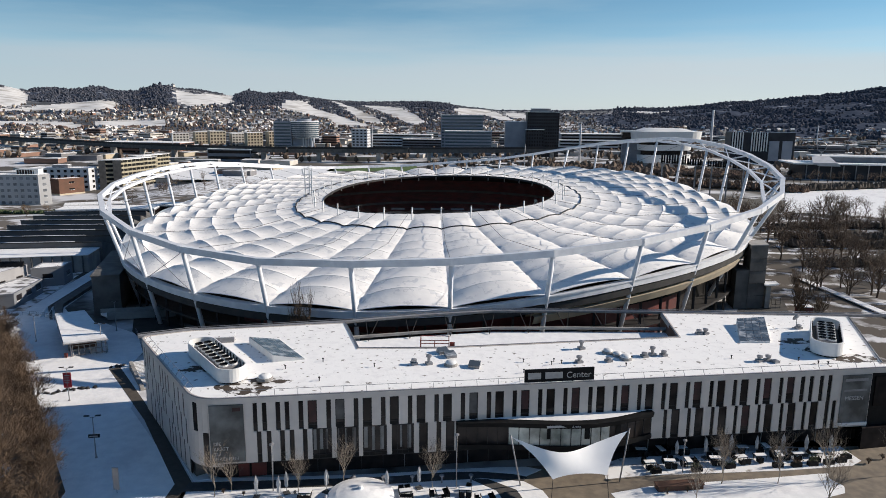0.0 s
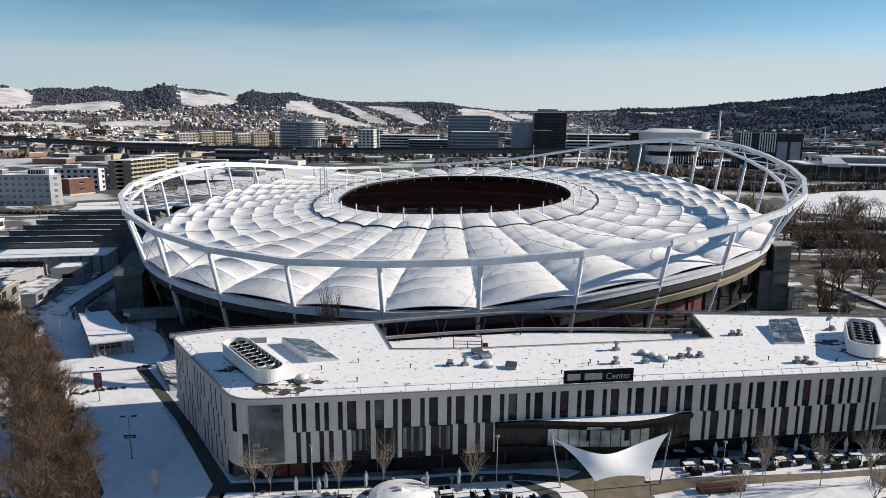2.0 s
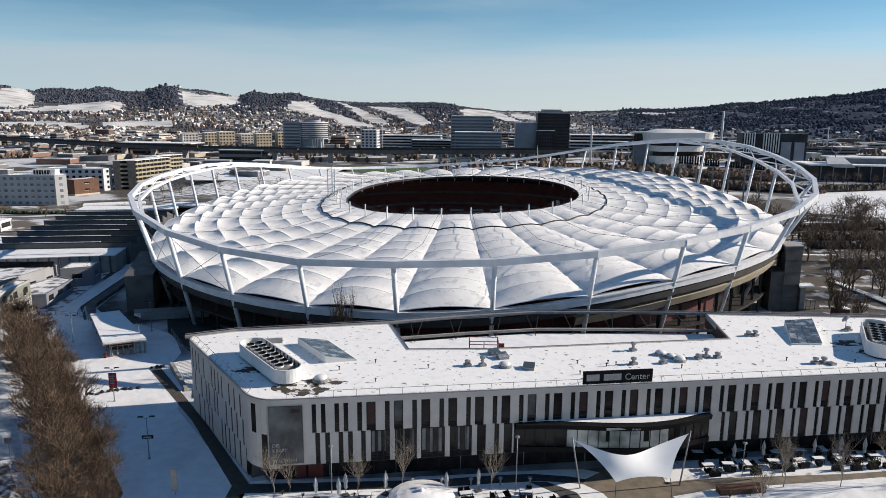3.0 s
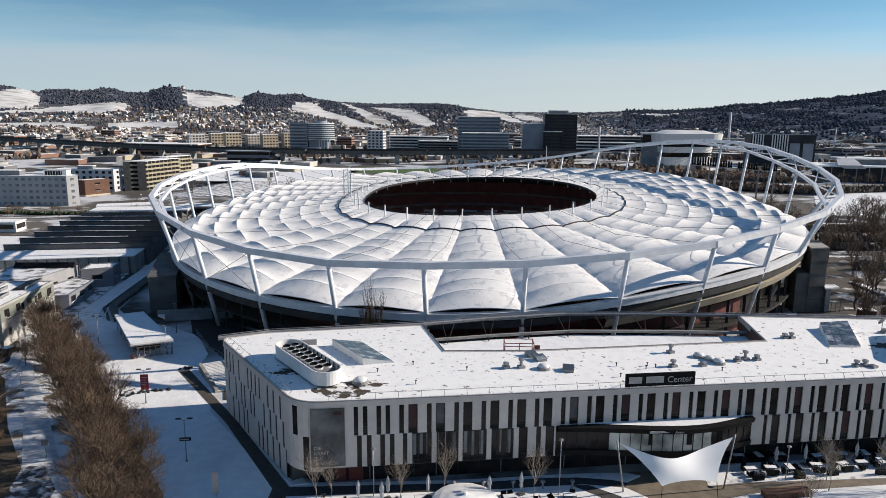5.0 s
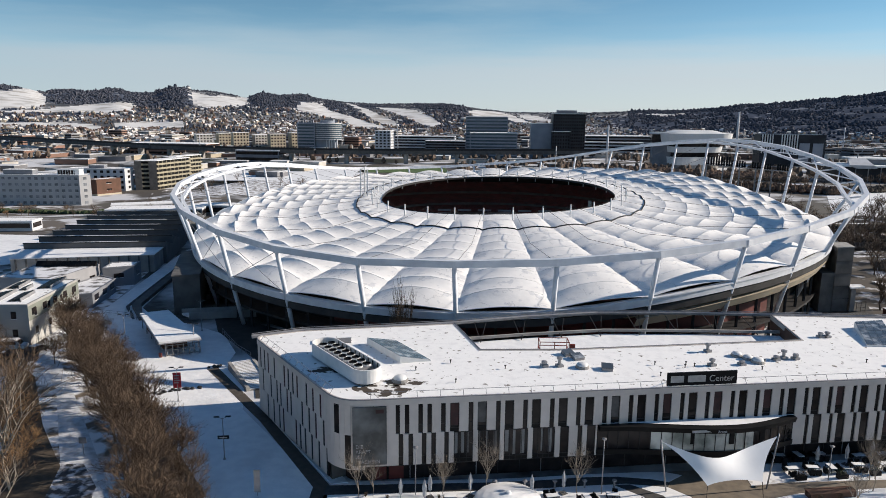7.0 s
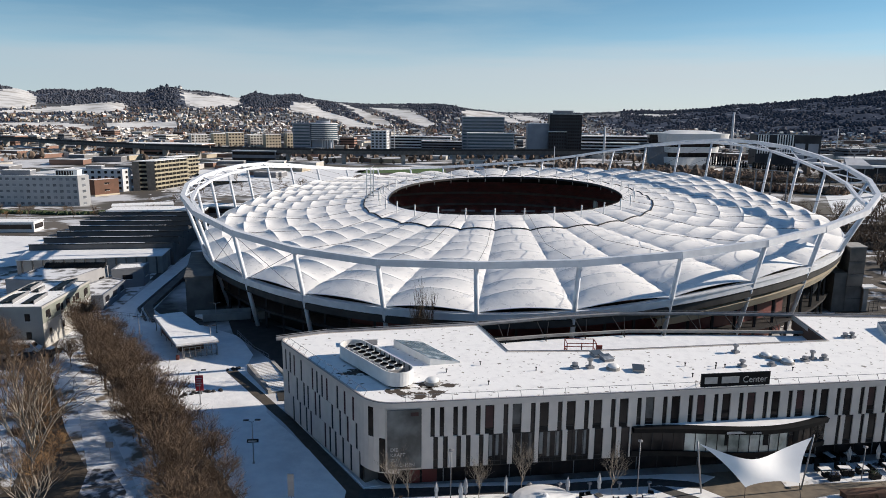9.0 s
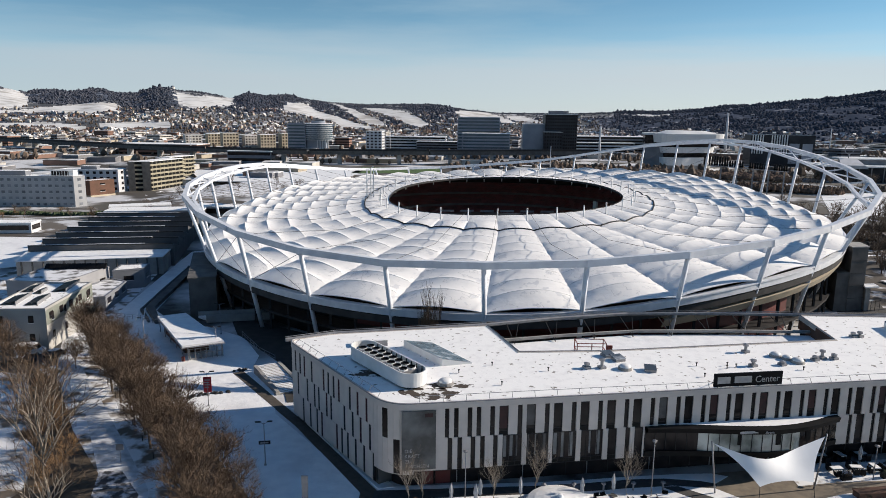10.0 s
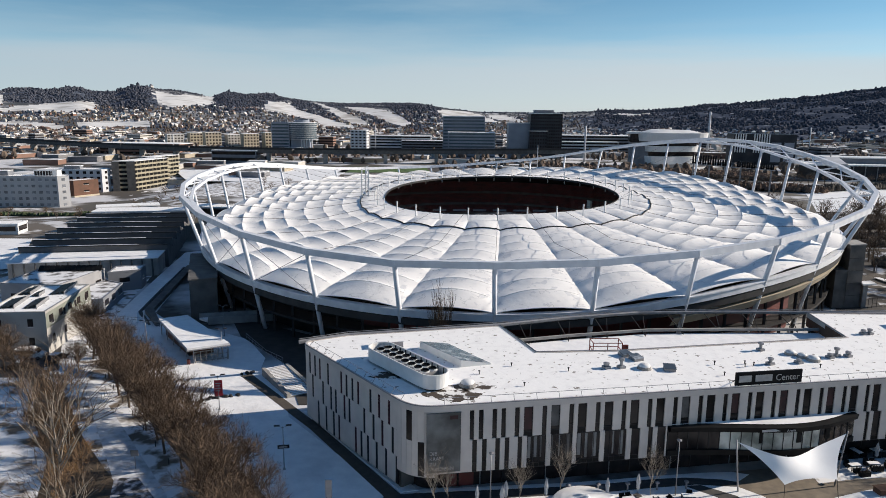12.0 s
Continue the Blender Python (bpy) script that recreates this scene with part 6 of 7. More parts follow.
flat("footpath", [(-33, 77.8), (-12.7, 79.7), (-5.9, 80.5), (-1.5, 81.2), (3.4, 81.8), (4.6, 82.0), (9.8, 81.4), (10.4, 82.5), (8.5, 83.4), (4.0, 83.9), (-0.1, 83.6), (-6.7, 82.5), (-12.5, 81.8), (-33, 80.0)], 0.06, ASPHALT, "dark cleared footpath with snowy edges", "path")
flat("footpath", [(6.2, 79.0), (8.0, 73), (10.6, 73), (8.7, 79.3), (5.2, 81.85), (3.0, 81.7)], 0.064, ASPHALT, "dark cleared footpath crossing the snow", "path")
flat("snow_field", [(-31.9, 80.1), (-12.5, 81.6), (-6.7, 82.3), (-0.1, 83.4), (4.0, 83.7), (8.5, 83.2), (10.2, 82.6), (12.5, 84.4), (10.6, 85.1), (6.7, 84.9), (0.0, 84.1), (-6.6, 83.1), (-12.4, 82.4), (-31.9, 80.9)], 0.08, SNOW, "snow strip before the set-back ground floor")

# sail canopy on two masts
sail = thing("sail_canopy", "white tensioned fabric sail over the entrance", "sail canopy")
A, B, C, D = Vector((7.8, 78.8, 7.5)), Vector((22.9, 81.7, 7.1)), Vector((19.4, 77.0, 3.5)), Vector((12.7, 76.2, 3.3))

def sail_point(u, v):
    """Taut sheet: top edge sagging deeply, the other edges drawn in a little."""
    arc = 4 * u * (1 - u)
    up, dn = A.lerp(B, u), D.lerp(C, u)
    hi, lo_ = up.lerp(dn, 0.4 * arc), dn.lerp(up, 0.08 * arc)
    mid_ = A.lerp(B, 0.5).lerp(D.lerp(C, 0.5), 0.4 + 0.52 * v)
    p = hi.lerp(lo_, v)
    p = p.lerp(mid_, 0.1 * 4 * v * (1 - v) * (2 * u - 1) ** 2)
    # twist: the right half leans back, the left half bellies forward
    p.y += 0.7 * math.sin(2 * math.pi * u) * (1 - v) * -1.0
    return p


rows = [[sail_point(i / 20, j / 20) for j in range(21)] for i in range(21)]
part("sail", Mesh().grid(rows), mat("sail_fabric", (0.9, 0.9, 0.89), (0.85, 0.85, 0.845), 0.6, rough=0.6), sail, "white fabric membrane", smooth=True)
for base, tip, hook in (((9.3, 80.4, 0), (7.7, 78.8, 7.7), A), ((22.2, 81.6, 0), (23.1, 81.75, 7.4), B)):
    part("mast", Mesh().tube([base, tip], 0.1, 8), GREY_STEEL, sail, "leaning steel mast", smooth=True)
    part("stay", Mesh().tube([tip, hook], 0.03, 4), DARK_STEEL, sail)
for p in (C, D):
    part("anchor", Mesh().tube([p, (p.x + (0.3 if p is C else -0.2), p.y - 0.6, 0)], 0.04, 4), DARK_STEEL, sail)
    part("anchor_block", Mesh().box(p.x - 0.4, p.y - 1.0, 0, p.x + 0.4, p.y - 0.3, 0.4), CONCRETE, sail)


# closed parasols, tables, chairs
def parasol_mesh():
    prof = [(0.1, 0.9), (0.19, 1.1), (0.17, 1.6), (0.24, 2.0), (0.16, 2.5), (0.05, 2.95), (0.01, 3.05)]
    g = Mesh()
    rows_ = []
    for r, z in prof:
        rows_.append([(r * (1 + (0.3 if j % 2 else -0.15)) * math.cos(2 * math.pi * j / 12), r * (1 + (0.3 if j % 2 else -0.15)) * math.sin(2 * math.pi * j / 12), z) for j in range(12)])
    return g.grid(rows_, True)


CLOTH = mat("parasol_cloth", (0.5, 0.5, 0.5), (0.36, 0.36, 0.37), 2.5, rough=0.8)
pm = parasol_mesh().data("canopy", CLOTH)
pole_m = Mesh().tube([(0, 0, 0), (0, 0, 3.1)], 0.035, 6).data("pole", GREY_STEEL)
foot_m = Mesh().box(-0.4, -0.4, 0, 0.4, 0.4, 0.12).data("foot", DARK_CONCRETE)


def parasol(x, y, s=1.0, turn=0):
    ob = thing("parasol", "closed pale grey parasol wrapped round its pole", "parasol", pose(x, y, 0.05, 0, 0, turn) @ Matrix.Diagonal((s, s, s, 1)), "parasols")
    part("pole", pole_m, GREY_STEEL, ob)
    part("canopy", pm, CLOTH, ob)
    part("foot", foot_m, DARK_CONCRETE, ob)


for i, (x, y) in enumerate(((-23.5, 76.9), (-20.0, 77.8), (-15.1, 78.2), (-7.6, 78.6), (-3.6, 79.4), (-20.6, 76.4), (31.4, 87.6), (35.6, 88.2), (39.4, 89.0), (43.1, 89.3), (47.0, 89.8), (49.9, 89.2), (53.7, 89.9))):
    parasol(x, y, 0.95 + 0.04 * (i % 3), 30 * i)

tab_top = Mesh().box(-0.8, -0.45, 0.70, 0.8, 0.45, 0.75).data("tabletop", DARK_STEEL)
tab_snow = Mesh().prism([(-0.76, -0.4), (0.74, -0.41), (0.77, 0.38), (-0.74, 0.41)], 0.75, 0.83).data("snow", SNOW)
leg_m = Mesh().bar((0, 0, 0), (0, 0, 0.7), 0.06).data("leg", DARK_STEEL)
seat_m = Mesh().prism(rounded([(-0.3, -0.3), (0.3, -0.3), (0.3, 0.3), (-0.3, 0.3)], {0: 0.08, 1: 0.08}, 3), 0.1, 0.46).data("seat", BLACK)
back_m = Mesh().prism(rounded([(-0.34, 0.22), (0.34, 0.22), (0.34, 0.34), (-0.34, 0.34)], {2: 0.08, 3: 0.08}, 3), 0.3, 0.88).data("backrest", BLACK)
arm_m = Mesh().box(-0.05, -0.28, 0.2, 0.05, 0.24, 0.66).data("armrest", BLACK)
cleg_m = Mesh().bar((0, 0, 0), (0, 0, 0.12), 0.06).data("leg", BLACK)


def table(x, y, turn):
    ob = thing("terrace_table", "dark outdoor table with snow on its top", "table", pose(x, y, 0.045, 0, 0, turn), "terrace tables")
    part("tabletop", tab_top, DARK_STEEL, ob)
    part("snow", tab_snow, SNOW, ob)
    for sx in (-0.7, 0.7):
        for sy in (-0.38, 0.38):
            part("leg", leg_m, DARK_STEEL, ob).location = (sx, sy, 0)


def chair(x, y, turn):
    ob = thing("terrace_chair", "black woven outdoor armchair at a snowy table", "chair", pose(x, y, 0.045, 0, 0, turn), "terrace chairs")
    part("seat", seat_m, BLACK, ob)
    part("backrest", back_m, BLACK, ob)
    for sx in (-0.31, 0.31):
        part("armrest", arm_m, BLACK, ob).location = (sx, 0, 0)
    for sx in (-0.18, 0.18):
        for sy in (-0.18, 0.18):
            part("leg", cleg_m, BLACK, ob).location = (sx, sy, 0)


spots = [(27.2, 85.6), (30.0, 86.0), (32.6, 86.2), (36.5, 87.0), (40.2, 87.4), (43.0, 87.9), (45.9, 88.3), (48.5, 88.6), (51.2, 89.0), (27.0, 89.2), (29.8, 89.4), (32.8, 89.8), (38.0, 89.6), (41.5, 90.2), (45.0, 90.6), (-17.5, 77.0), (-11.0, 77.0), (-5.2, 77.6), (-1.0, 77.4), (2.2, 78.2), (-5.0, 75.4), (0.2, 75.6), (4.6, 76.4), (-14.0, 75.8)]
rngc = random.Random(9)
for i, (x, y) in enumerate(spots):
    t = 8.6 + rngc.uniform(-12, 12) + (90 if i % 4 == 2 else 0)
    table(x, y, t)
    for k, (dx, dy, ct) in enumerate(((-0.42, 0.85, 0), (0.42, 0.85, 0), (-0.42, -0.85, 180), (0.42, -0.85, 180))):
        if rngc.random() < 0.75:
            v = Matrix.Rotation(radians(t), 2) @ Vector((dx, dy))
            chair(x + v.x, y + v.y, t + ct + rngc.uniform(-15, 15))

# planters and shrubs along the terrace edge
for i, (x, y) in enumerate(((27.6, 84.0), (33.2, 84.6), (38.0, 85.6), (47.2, 86.2), (49.6, 86.6), (52.0, 87.0), (54.0, 87.6), (55.2, 88.6), (50.4, 87.5), (44.6, 86.0))):
    ob = thing("planter", "dark planter box with evergreen and dry plants", "planter", pose(x, y, 0.03, 0, 0, 10), "planters")
    part("box", Mesh().box(-0.7, -0.3, 0, 0.7, 0.3, 0.6), BLACK, ob)
    g = Mesh()
    rng = random.Random(100 + i)
    for k in range(120):
        p = Vector((rng.uniform(-0.7, 0.7), rng.uniform(-0.35, 0.35), rng.uniform(0.6, 1.25)))
        a, b = Vector((rng.uniform(-1, 1), rng.uniform(-1, 1), rng.uniform(-1, 1))) * 0.11, Vector((rng.uniform(-1, 1), rng.uniform(-1, 1), rng.uniform(-1, 1))) * 0.11
        g.add([p + a, p + b, p - a], [(0, 1, 2)])
    part("foliage", g, EVERGREEN if i % 3 else TWIG, ob)
for i in range(5):
    x, y = lerp(-12, 3, i / 4), 80.2 + 0.2 * i
    ob = solid("bollard_lamp", Mesh().lathe([(0.12, 0), (0.12, 0.9), (0.3, 0.92), (0.32, 1.05), (0.05, 1.2)], 10, pose(x, y, 0.05)), GREY_STEEL, "short grey bollard with snowy cap", "bollard", "bollards")
for i, (x, y, s) in enumerate(((-28.7, 76.8, 1.0), (-27.0, 78.0, 0.8), (-18.3, 77.3, 0.85), (-13.0, 79.3, 1.05), (-1.9, 79.6, 0.95), (35.3, 81.5, 1.0), (42.6, 81.7, 1.1), (49.4, 82.6, 1.2), (36.5, 84.2, 0.9), (58.5, 84.0, 0.9), (46.0, 76.0, 1.0), (30.0, 76.0, 0.9))):
    plant_tree(SMALL_TREES, i, x, y, 1.25 * s, 50 * i, "small bare tree with pale trunk on the terrace", "terrace trees")
for i, (x, y, s) in enumerate(((-27.8, 77.6, 1.0), (-25.2, 77.2, 0.9), (27.5, 78.8, 1.3), (30.2, 79.3, 1.2), (-18.9, 77.6, 0.8), (-10.0, 80.2, 0.5), (57.5, 87.2, 1.3), (60.2, 88.5, 1.2))):
    plant_tree(BUSHES, i, x, y, s, 35 * i, "leafless reddish shrub on the terrace edge", "terrace shrubs", category="shrub")
for x, y, h in ((-21.8, 78.3, 6.2), (1.1, 79.5, 7.2), (31.1, 84.0, 4.6)):
    ob = thing("lamp_post", "slim grey lamp post before the facade", "lamp post", pose(x, y, 0), "lamp posts")
    part("pole", Mesh().tube([(0, 0, 0), (0, 0, h)], 0.07, 7, 0.05), GREY_STEEL, ob, smooth=True)
    part("head", Mesh().lathe([(0.06, h), (0.28, h + 0.05), (0.3, h + 0.2), (0.05, h + 0.3)], 10), GREY_STEEL, ob)
tent = thing("round_tent", "round white tent with snow on its roof", "tent", pose(-10.6, 76.4, 0.05))
rows = []
for r, z in ((4.1, 0), (4.1, 0.7), (3.9, 0.9), (3.0, 1.2), (1.8, 1.45), (0.7, 1.6), (0.3, 1.65), (0.26, 1.95), (0.01, 2.0)):
    rows.append([(r * math.cos(2 * math.pi * j / 24), r * math.sin(2 * math.pi * j / 24), z) for j in range(24)])
part("roof", Mesh().grid(rows, True), SNOW, tent, smooth=False)
bar_ = thing("wooden_hut", "low reddish wooden bench box in snow", "bench", pose(29.4, 80.2, 0.05, 0, 0, 8))
part("body", Mesh().box(-3.0, -0.6, 0, 3.0, 0.6, 0.7), BROWN_WALL, bar_)
part("lid", Mesh().box(-3.1, -0.7, 0.7, 3.1, 0.7, 0.78), BROWN_WALL, bar_)


# ---- valley: woods, town and larger buildings ----
rngf = random.Random(2024)
PARK_GROUND = mat("park_ground", (0.065, 0.052, 0.04), (0.62, 0.62, 0.63), 0.16, detail=12, rough=0.95, lo=0.52, hi=0.6, third=(0.06, 0.05, 0.04), scale3=0.05, lo3=0.5, hi3=0.58)
HEDGE = mat("dark_hedge", (0.06, 0.05, 0.04), (0.095, 0.077, 0.06), 1.0, rough=0.95)


def clump(mesh, x, y, z, r, h, rng):
    """A ragged, rounded tree crown of a few facets."""
    n = 5
    a0 = rng.uniform(0, 6.28)
    rings = []
    for up, wide in ((0.38, 1.0), (0.78, 0.66)):
        rings += [(x + r * wide * rng.uniform(0.7, 1.15) * math.cos(a0 + 6.2832 * j / n), y + r * wide * rng.uniform(0.7, 1.15) * math.sin(a0 + 6.2832 * j / n), z + h * up * rng.uniform(0.8, 1.15)) for j in range(n)]
    tip = (x + rng.uniform(-0.3, 0.3) * r, y + rng.uniform(-0.3, 0.3) * r, z + h * rng.uniform(0.9, 1.05))
    mesh.add(rings + [tip, (x, y, z)], [(j, (j + 1) % n, n + (j + 1) % n, n + j) for j in range(n)] + [(n + j, n + (j + 1) % n, 2 * n) for j in range(n)] + [((j + 1) % n, j, 2 * n + 1) for j in range(n)])


woods = Mesh()
made = 0
while made < 26000:
    az = rngf.uniform(-36, 38)
    d = rngf.uniform(1500, 3380)
    x, y = d * math.sin(radians(az)), d * math.cos(radians(az))
    z = land(x, y)
    a2, el = direction(x, y, z)
    if in_field(a2, el):
        continue
    wood = in_field(a2, el, GROVES)
    dense = 0.62 + 1.3 * noise2(x, y, 1 / 80, 51.0) if wood else noise2(x, y, 1 / 330, 21.0) + (0.5 if az > 14 else 0.0) + 0.3 * smooth((el + 0.6) / 1.2)
    if d > 3150:
        dense += 0.35
    elif az > 13 and not wood:
        dense = 0.3 + 1.9 * noise2(x, y * 0.6, 1 / 95, 71.0)
    if rngf.random() > 0.05 + 0.95 * max(0, dense):
        made += 0.15
        continue
    s = rngf.uniform(0.7, 1.3)
    tall = 1.5 if rngf.random() < 0.12 else 1.0
    if wood:
        s *= rngf.uniform(0.9, 1.6) if d < 3150 else rngf.uniform(1.1, 2.3)
    elif az > 13:
        s *= 1.7 if d > 3150 else 1.35
    clump(woods, x, y, z - 1.5, 3.2 * s, 5.0 * s * tall, rngf)
    made += 1
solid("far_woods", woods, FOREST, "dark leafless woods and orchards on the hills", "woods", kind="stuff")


def gable(mesh, x, y, z, w, l, h, rh, turn):
    """Small house: walls in slot k, snowy saddle roof in slot 0."""
    m = pose(x, y, z, 0, 0, turn)
    k = mesh.slot
    v = [m @ Vector(p) for p in ((-w / 2, -l / 2, 0), (w / 2, -l / 2, 0), (w / 2, l / 2, 0), (-w / 2, l / 2, 0), (-w / 2, -l / 2, h), (w / 2, -l / 2, h), (w / 2, l / 2, h), (-w / 2, l / 2, h), (0, -l / 2, h + rh), (0, l / 2, h + rh))]
    mesh.add(v, [(0, 1, 5, 8, 4), (2, 3, 7, 9, 6), (1, 2, 6, 5), (3, 0, 4, 7)])
    mesh.slot = 0
    mesh.add(v, [(4, 8, 9, 7), (8, 5, 6, 9)])
    mesh.slot = k


ROOF_MIX = mat("town_roofs", (0.74, 0.73, 0.72), (0.13, 0.085, 0.07), 0.04, detail=3, rough=0.9, lo=0.42, hi=0.54)
WALLS = [mat("town_wall_a", (0.6, 0.57, 0.52), (0.36, 0.34, 0.31), 0.05), mat("town_wall_b", (0.42, 0.36, 0.27), (0.3, 0.26, 0.2), 0.05), mat("town_wall_c", (0.26, 0.14, 0.1), (0.2, 0.12, 0.09), 0.05), mat("town_wall_d", (0.2, 0.2, 0.21), (0.14, 0.14, 0.15), 0.05)]
town = Mesh()
count = 0
while count < 3300:
    az = rngf.uniform(-35, 35)
    d = rngf.triangular(1000, 2700, 1500)
    x, y = d * math.sin(radians(az)), d * math.cos(radians(az))
    z = land(x, y)
    a2, el = direction(x, y, z)
    dens = 0.9 if az < -3 else 0.55
    if in_field(a2, el) or el > (0.3 if az < 11 else -1.0) or rngf.random() > dens or noise2(x, y, 1 / 200, 31.0) < -0.15:
        count += 0.2
        continue
    town.slot = rngf.choice((1, 1, 1, 2, 2, 3, 4))
    s = rngf.uniform(0.8, 1.3)
    gable(town, x, y, z - 1, 5.4 * s, 8 * s, rngf.uniform(4, 6), 2.6 * s, rngf.choice((0, 20, 70, 90, 110, 160)))
    count += 1
solid("far_town", town, [ROOF_MIX] + WALLS, "small houses with snow-dusted gable roofs climbing the slopes", "houses", kind="stuff")
sheds_ = Mesh()
count = 0
while count < 820:
    az = rngf.uniform(-38, 38)
    d = rngf.uniform(520, 1450)
    x, y = d * math.sin(radians(az)), d * math.cos(radians(az))
    if (-150 < x < 20 and y < 660) or (90 < x < 420 and y < 780) or (-320 < x < -180 and y < 500) or (-240 < x < 230 and 680 < y < 920 and rngf.random() < 0.8):
        count += 0.3
        continue
    w_, l_, h_ = rngf.uniform(9, 34), rngf.uniform(9, 24), rngf.uniform(3, 7) if rngf.random() < 0.88 else rngf.uniform(9, 15)
    if x < 60 and y < 900:
        h_ = min(h_, 4.2)
    m = pose(x, y, land(x, y) - 0.5, 0, 0, rngf.choice((-12, -8, 0, 6, 78, 84)))
    sheds_.slot = rngf.choice((1, 1, 2, 3, 4, 4))
    sheds_.box(-w_ / 2, -l_ / 2, 0, w_ / 2, l_ / 2, h_, m)
    sheds_.slot = 0
    sheds_.box(-w_ / 2 - 0.2, -l_ / 2 - 0.2, h_, w_ / 2 + 0.2, l_ / 2 + 0.2, h_ + 0.35, m)
    if h_ > 8:
        sheds_.slot = 5
        for s in range(int(h_ / 3.4)):
            sheds_.box(-w_ / 2 - 0.06, -l_ / 2 - 0.06, 1.3 + 3.4 * s, w_ / 2 + 0.06, l_ / 2 + 0.06, 2.6 + 3.4 * s, m)
    count += 1
solid("industrial_quarter", sheds_, [mat("shed_roofs", (0.62, 0.62, 0.62), (0.13, 0.125, 0.12), 0.03, detail=6, rough=0.9, lo=0.47, hi=0.55)] + WALLS + [GLASS], "low commercial sheds and blocks with snowy flat roofs", "buildings", kind="stuff")
scrub = Mesh()
for i in range(5200):
    az, d = rngf.uniform(-38, 38), rngf.uniform(430, 1500)
    x, y = d * math.sin(radians(az)), d * math.cos(radians(az))
    if noise2(x, y, 1 / 90, 41.0) < 0.02 or (-110 < x < -20 and y < 630) or (-190 < x < -90 and y < 590) or (150 < x < 420 and y < 520) or (x < -90 and y < 640):
        continue
    s = rngf.uniform(0.5, 1.0)
    clump(scrub, x, y, land(x, y), 3.6 * s, 8.5 * s, rngf)
made = 0
while made < 3600:
    az, d = rngf.uniform(-36, 12), rngf.triangular(1000, 2700, 1500)
    x, y = d * math.sin(radians(az)), d * math.cos(radians(az))
    z = land(x, y)
    a2, el = direction(x, y, z)
    made += 1
    if in_field(a2, el) or el > 0.3:
        continue
    s = rngf.uniform(0.5, 1.0)
    clump(scrub, x, y, z - 0.5, 3.2 * s, 7.5 * s, rngf)
solid("far_scrub", scrub, mat("bare_thicket", (0.15, 0.108, 0.08), (0.09, 0.068, 0.053), 0.1, rough=0.95), "bare brown trees and scrub across the valley", "trees", kind="stuff")


def slab(name, x, y, w, d, h, turn, wall, label, storeys, style="bands", z=0.0, pane=GLASS, roof=True, bay=3.0):
    """Office block at x, y with its front towards -y; windows as bands or single openings."""
    ob = thing(name, label, "building", pose(x, y, z, 0, 0, turn))
    part("wall", Mesh().box(-w / 2, -d / 2, 0, w / 2, d / 2, h), wall, ob)
    if roof:
        part("roof", Mesh().box(-w / 2 - 0.2, -d / 2 - 0.2, h, w / 2 + 0.2, d / 2 + 0.2, h + 0.5), SNOW_ROOF, ob)
    sh = h / storeys
    for s in range(storeys):
        z0 = s * sh + sh * 0.35
        if style == "bands":
            for y0, y1 in ((-d / 2 - 0.12, -d / 2 + 0.05),):
                part("window_band", Mesh().box(-w / 2 + 0.8, y0, z0, w / 2 - 0.8, y1, z0 + sh * 0.5), pane, ob)
            part("window_band", Mesh().box(w / 2 - 0.05, -d / 2 + 0.8, z0, w / 2 + 0.12, d / 2 - 0.8, z0 + sh * 0.5), pane, ob)
        elif style == "windows":
            k = int(w / bay)
            for j in range(k):
                xx = -w / 2 + w * (j + 0.5) / k
                part("window", Mesh().box(xx - bay * 0.28, -d / 2 - 0.1, z0, xx + bay * 0.28, -d / 2 + 0.05, z0 + sh * 0.5), pane, ob)
            k = int(d / bay)
            for j in range(k):
                yy = -d / 2 + d * (j + 0.5) / k
                part("window", Mesh().box(w / 2 - 0.05, yy - bay * 0.28, z0, w / 2 + 0.1, yy + bay * 0.28, z0 + sh * 0.5), pane, ob)
    return ob


# white hotel group in the hollow beside the arena
HOTEL_WALL = mat("hotel_render", (0.45, 0.455, 0.465), (0.38, 0.385, 0.395), 0.15, rough=0.85)
GREY_PANE = mat("grey_reflecting_pane", (0.11, 0.12, 0.135), (0.26, 0.275, 0.3), 0.35, rough=0.25, lo=0.4, hi=0.6)
PALE = mat("pale_facade", (0.6, 0.61, 0.63), (0.5, 0.51, 0.53), 0.2, rough=0.8)
house_block("hotel", [(-290, 377), (-228.2, 379.6), (-224.3, 384.4), (-229.0, 392), (-290, 392)], 18.3, HOTEL_WALL, "white five-storey hotel with rows of windows", 5, 3.4, (1.9, 1.5), z=-7.7, first=1.5, pane=GREY_PANE)
house_block("office_block", [(-276, 450), (-237.8, 452), (-235.8, 459.7), (-240, 466), (-276, 464)], 18.5, PALE, "white office block with dark square windows", 5, 4.0, (2.0, 1.7), z=-10, first=1.2)
brown = house_block("office_block", [(-250, 426), (-242.2, 424), (-233.8, 438), (-241.5, 442)], 14.4, BROWN_WALL, "low block clad in rust-brown panels on a pale base", 2, 9.0, (3.5, 1.0), z=-10.5, first=6.0)
bc = Vector((-241.875, 432.5))
part("base_wall", Mesh().prism(inset([(x - bc.x, y - bc.y) for x, y in ((-250, 426), (-242.2, 424), (-233.8, 438), (-241.5, 442))], -0.12), 0, 5.4), BEIGE_WALL, brown, "pale stone base wall")
pav = thing("roof_pavilion", "white glazed pavilion on the flat roof", "pavilion", pose(-237.2, 387.5, 10.65, 0, 0, 3))
part("wall", Mesh().box(-6, -2.5, 0, 6, 2.5, 2.5), GLASS, pav)
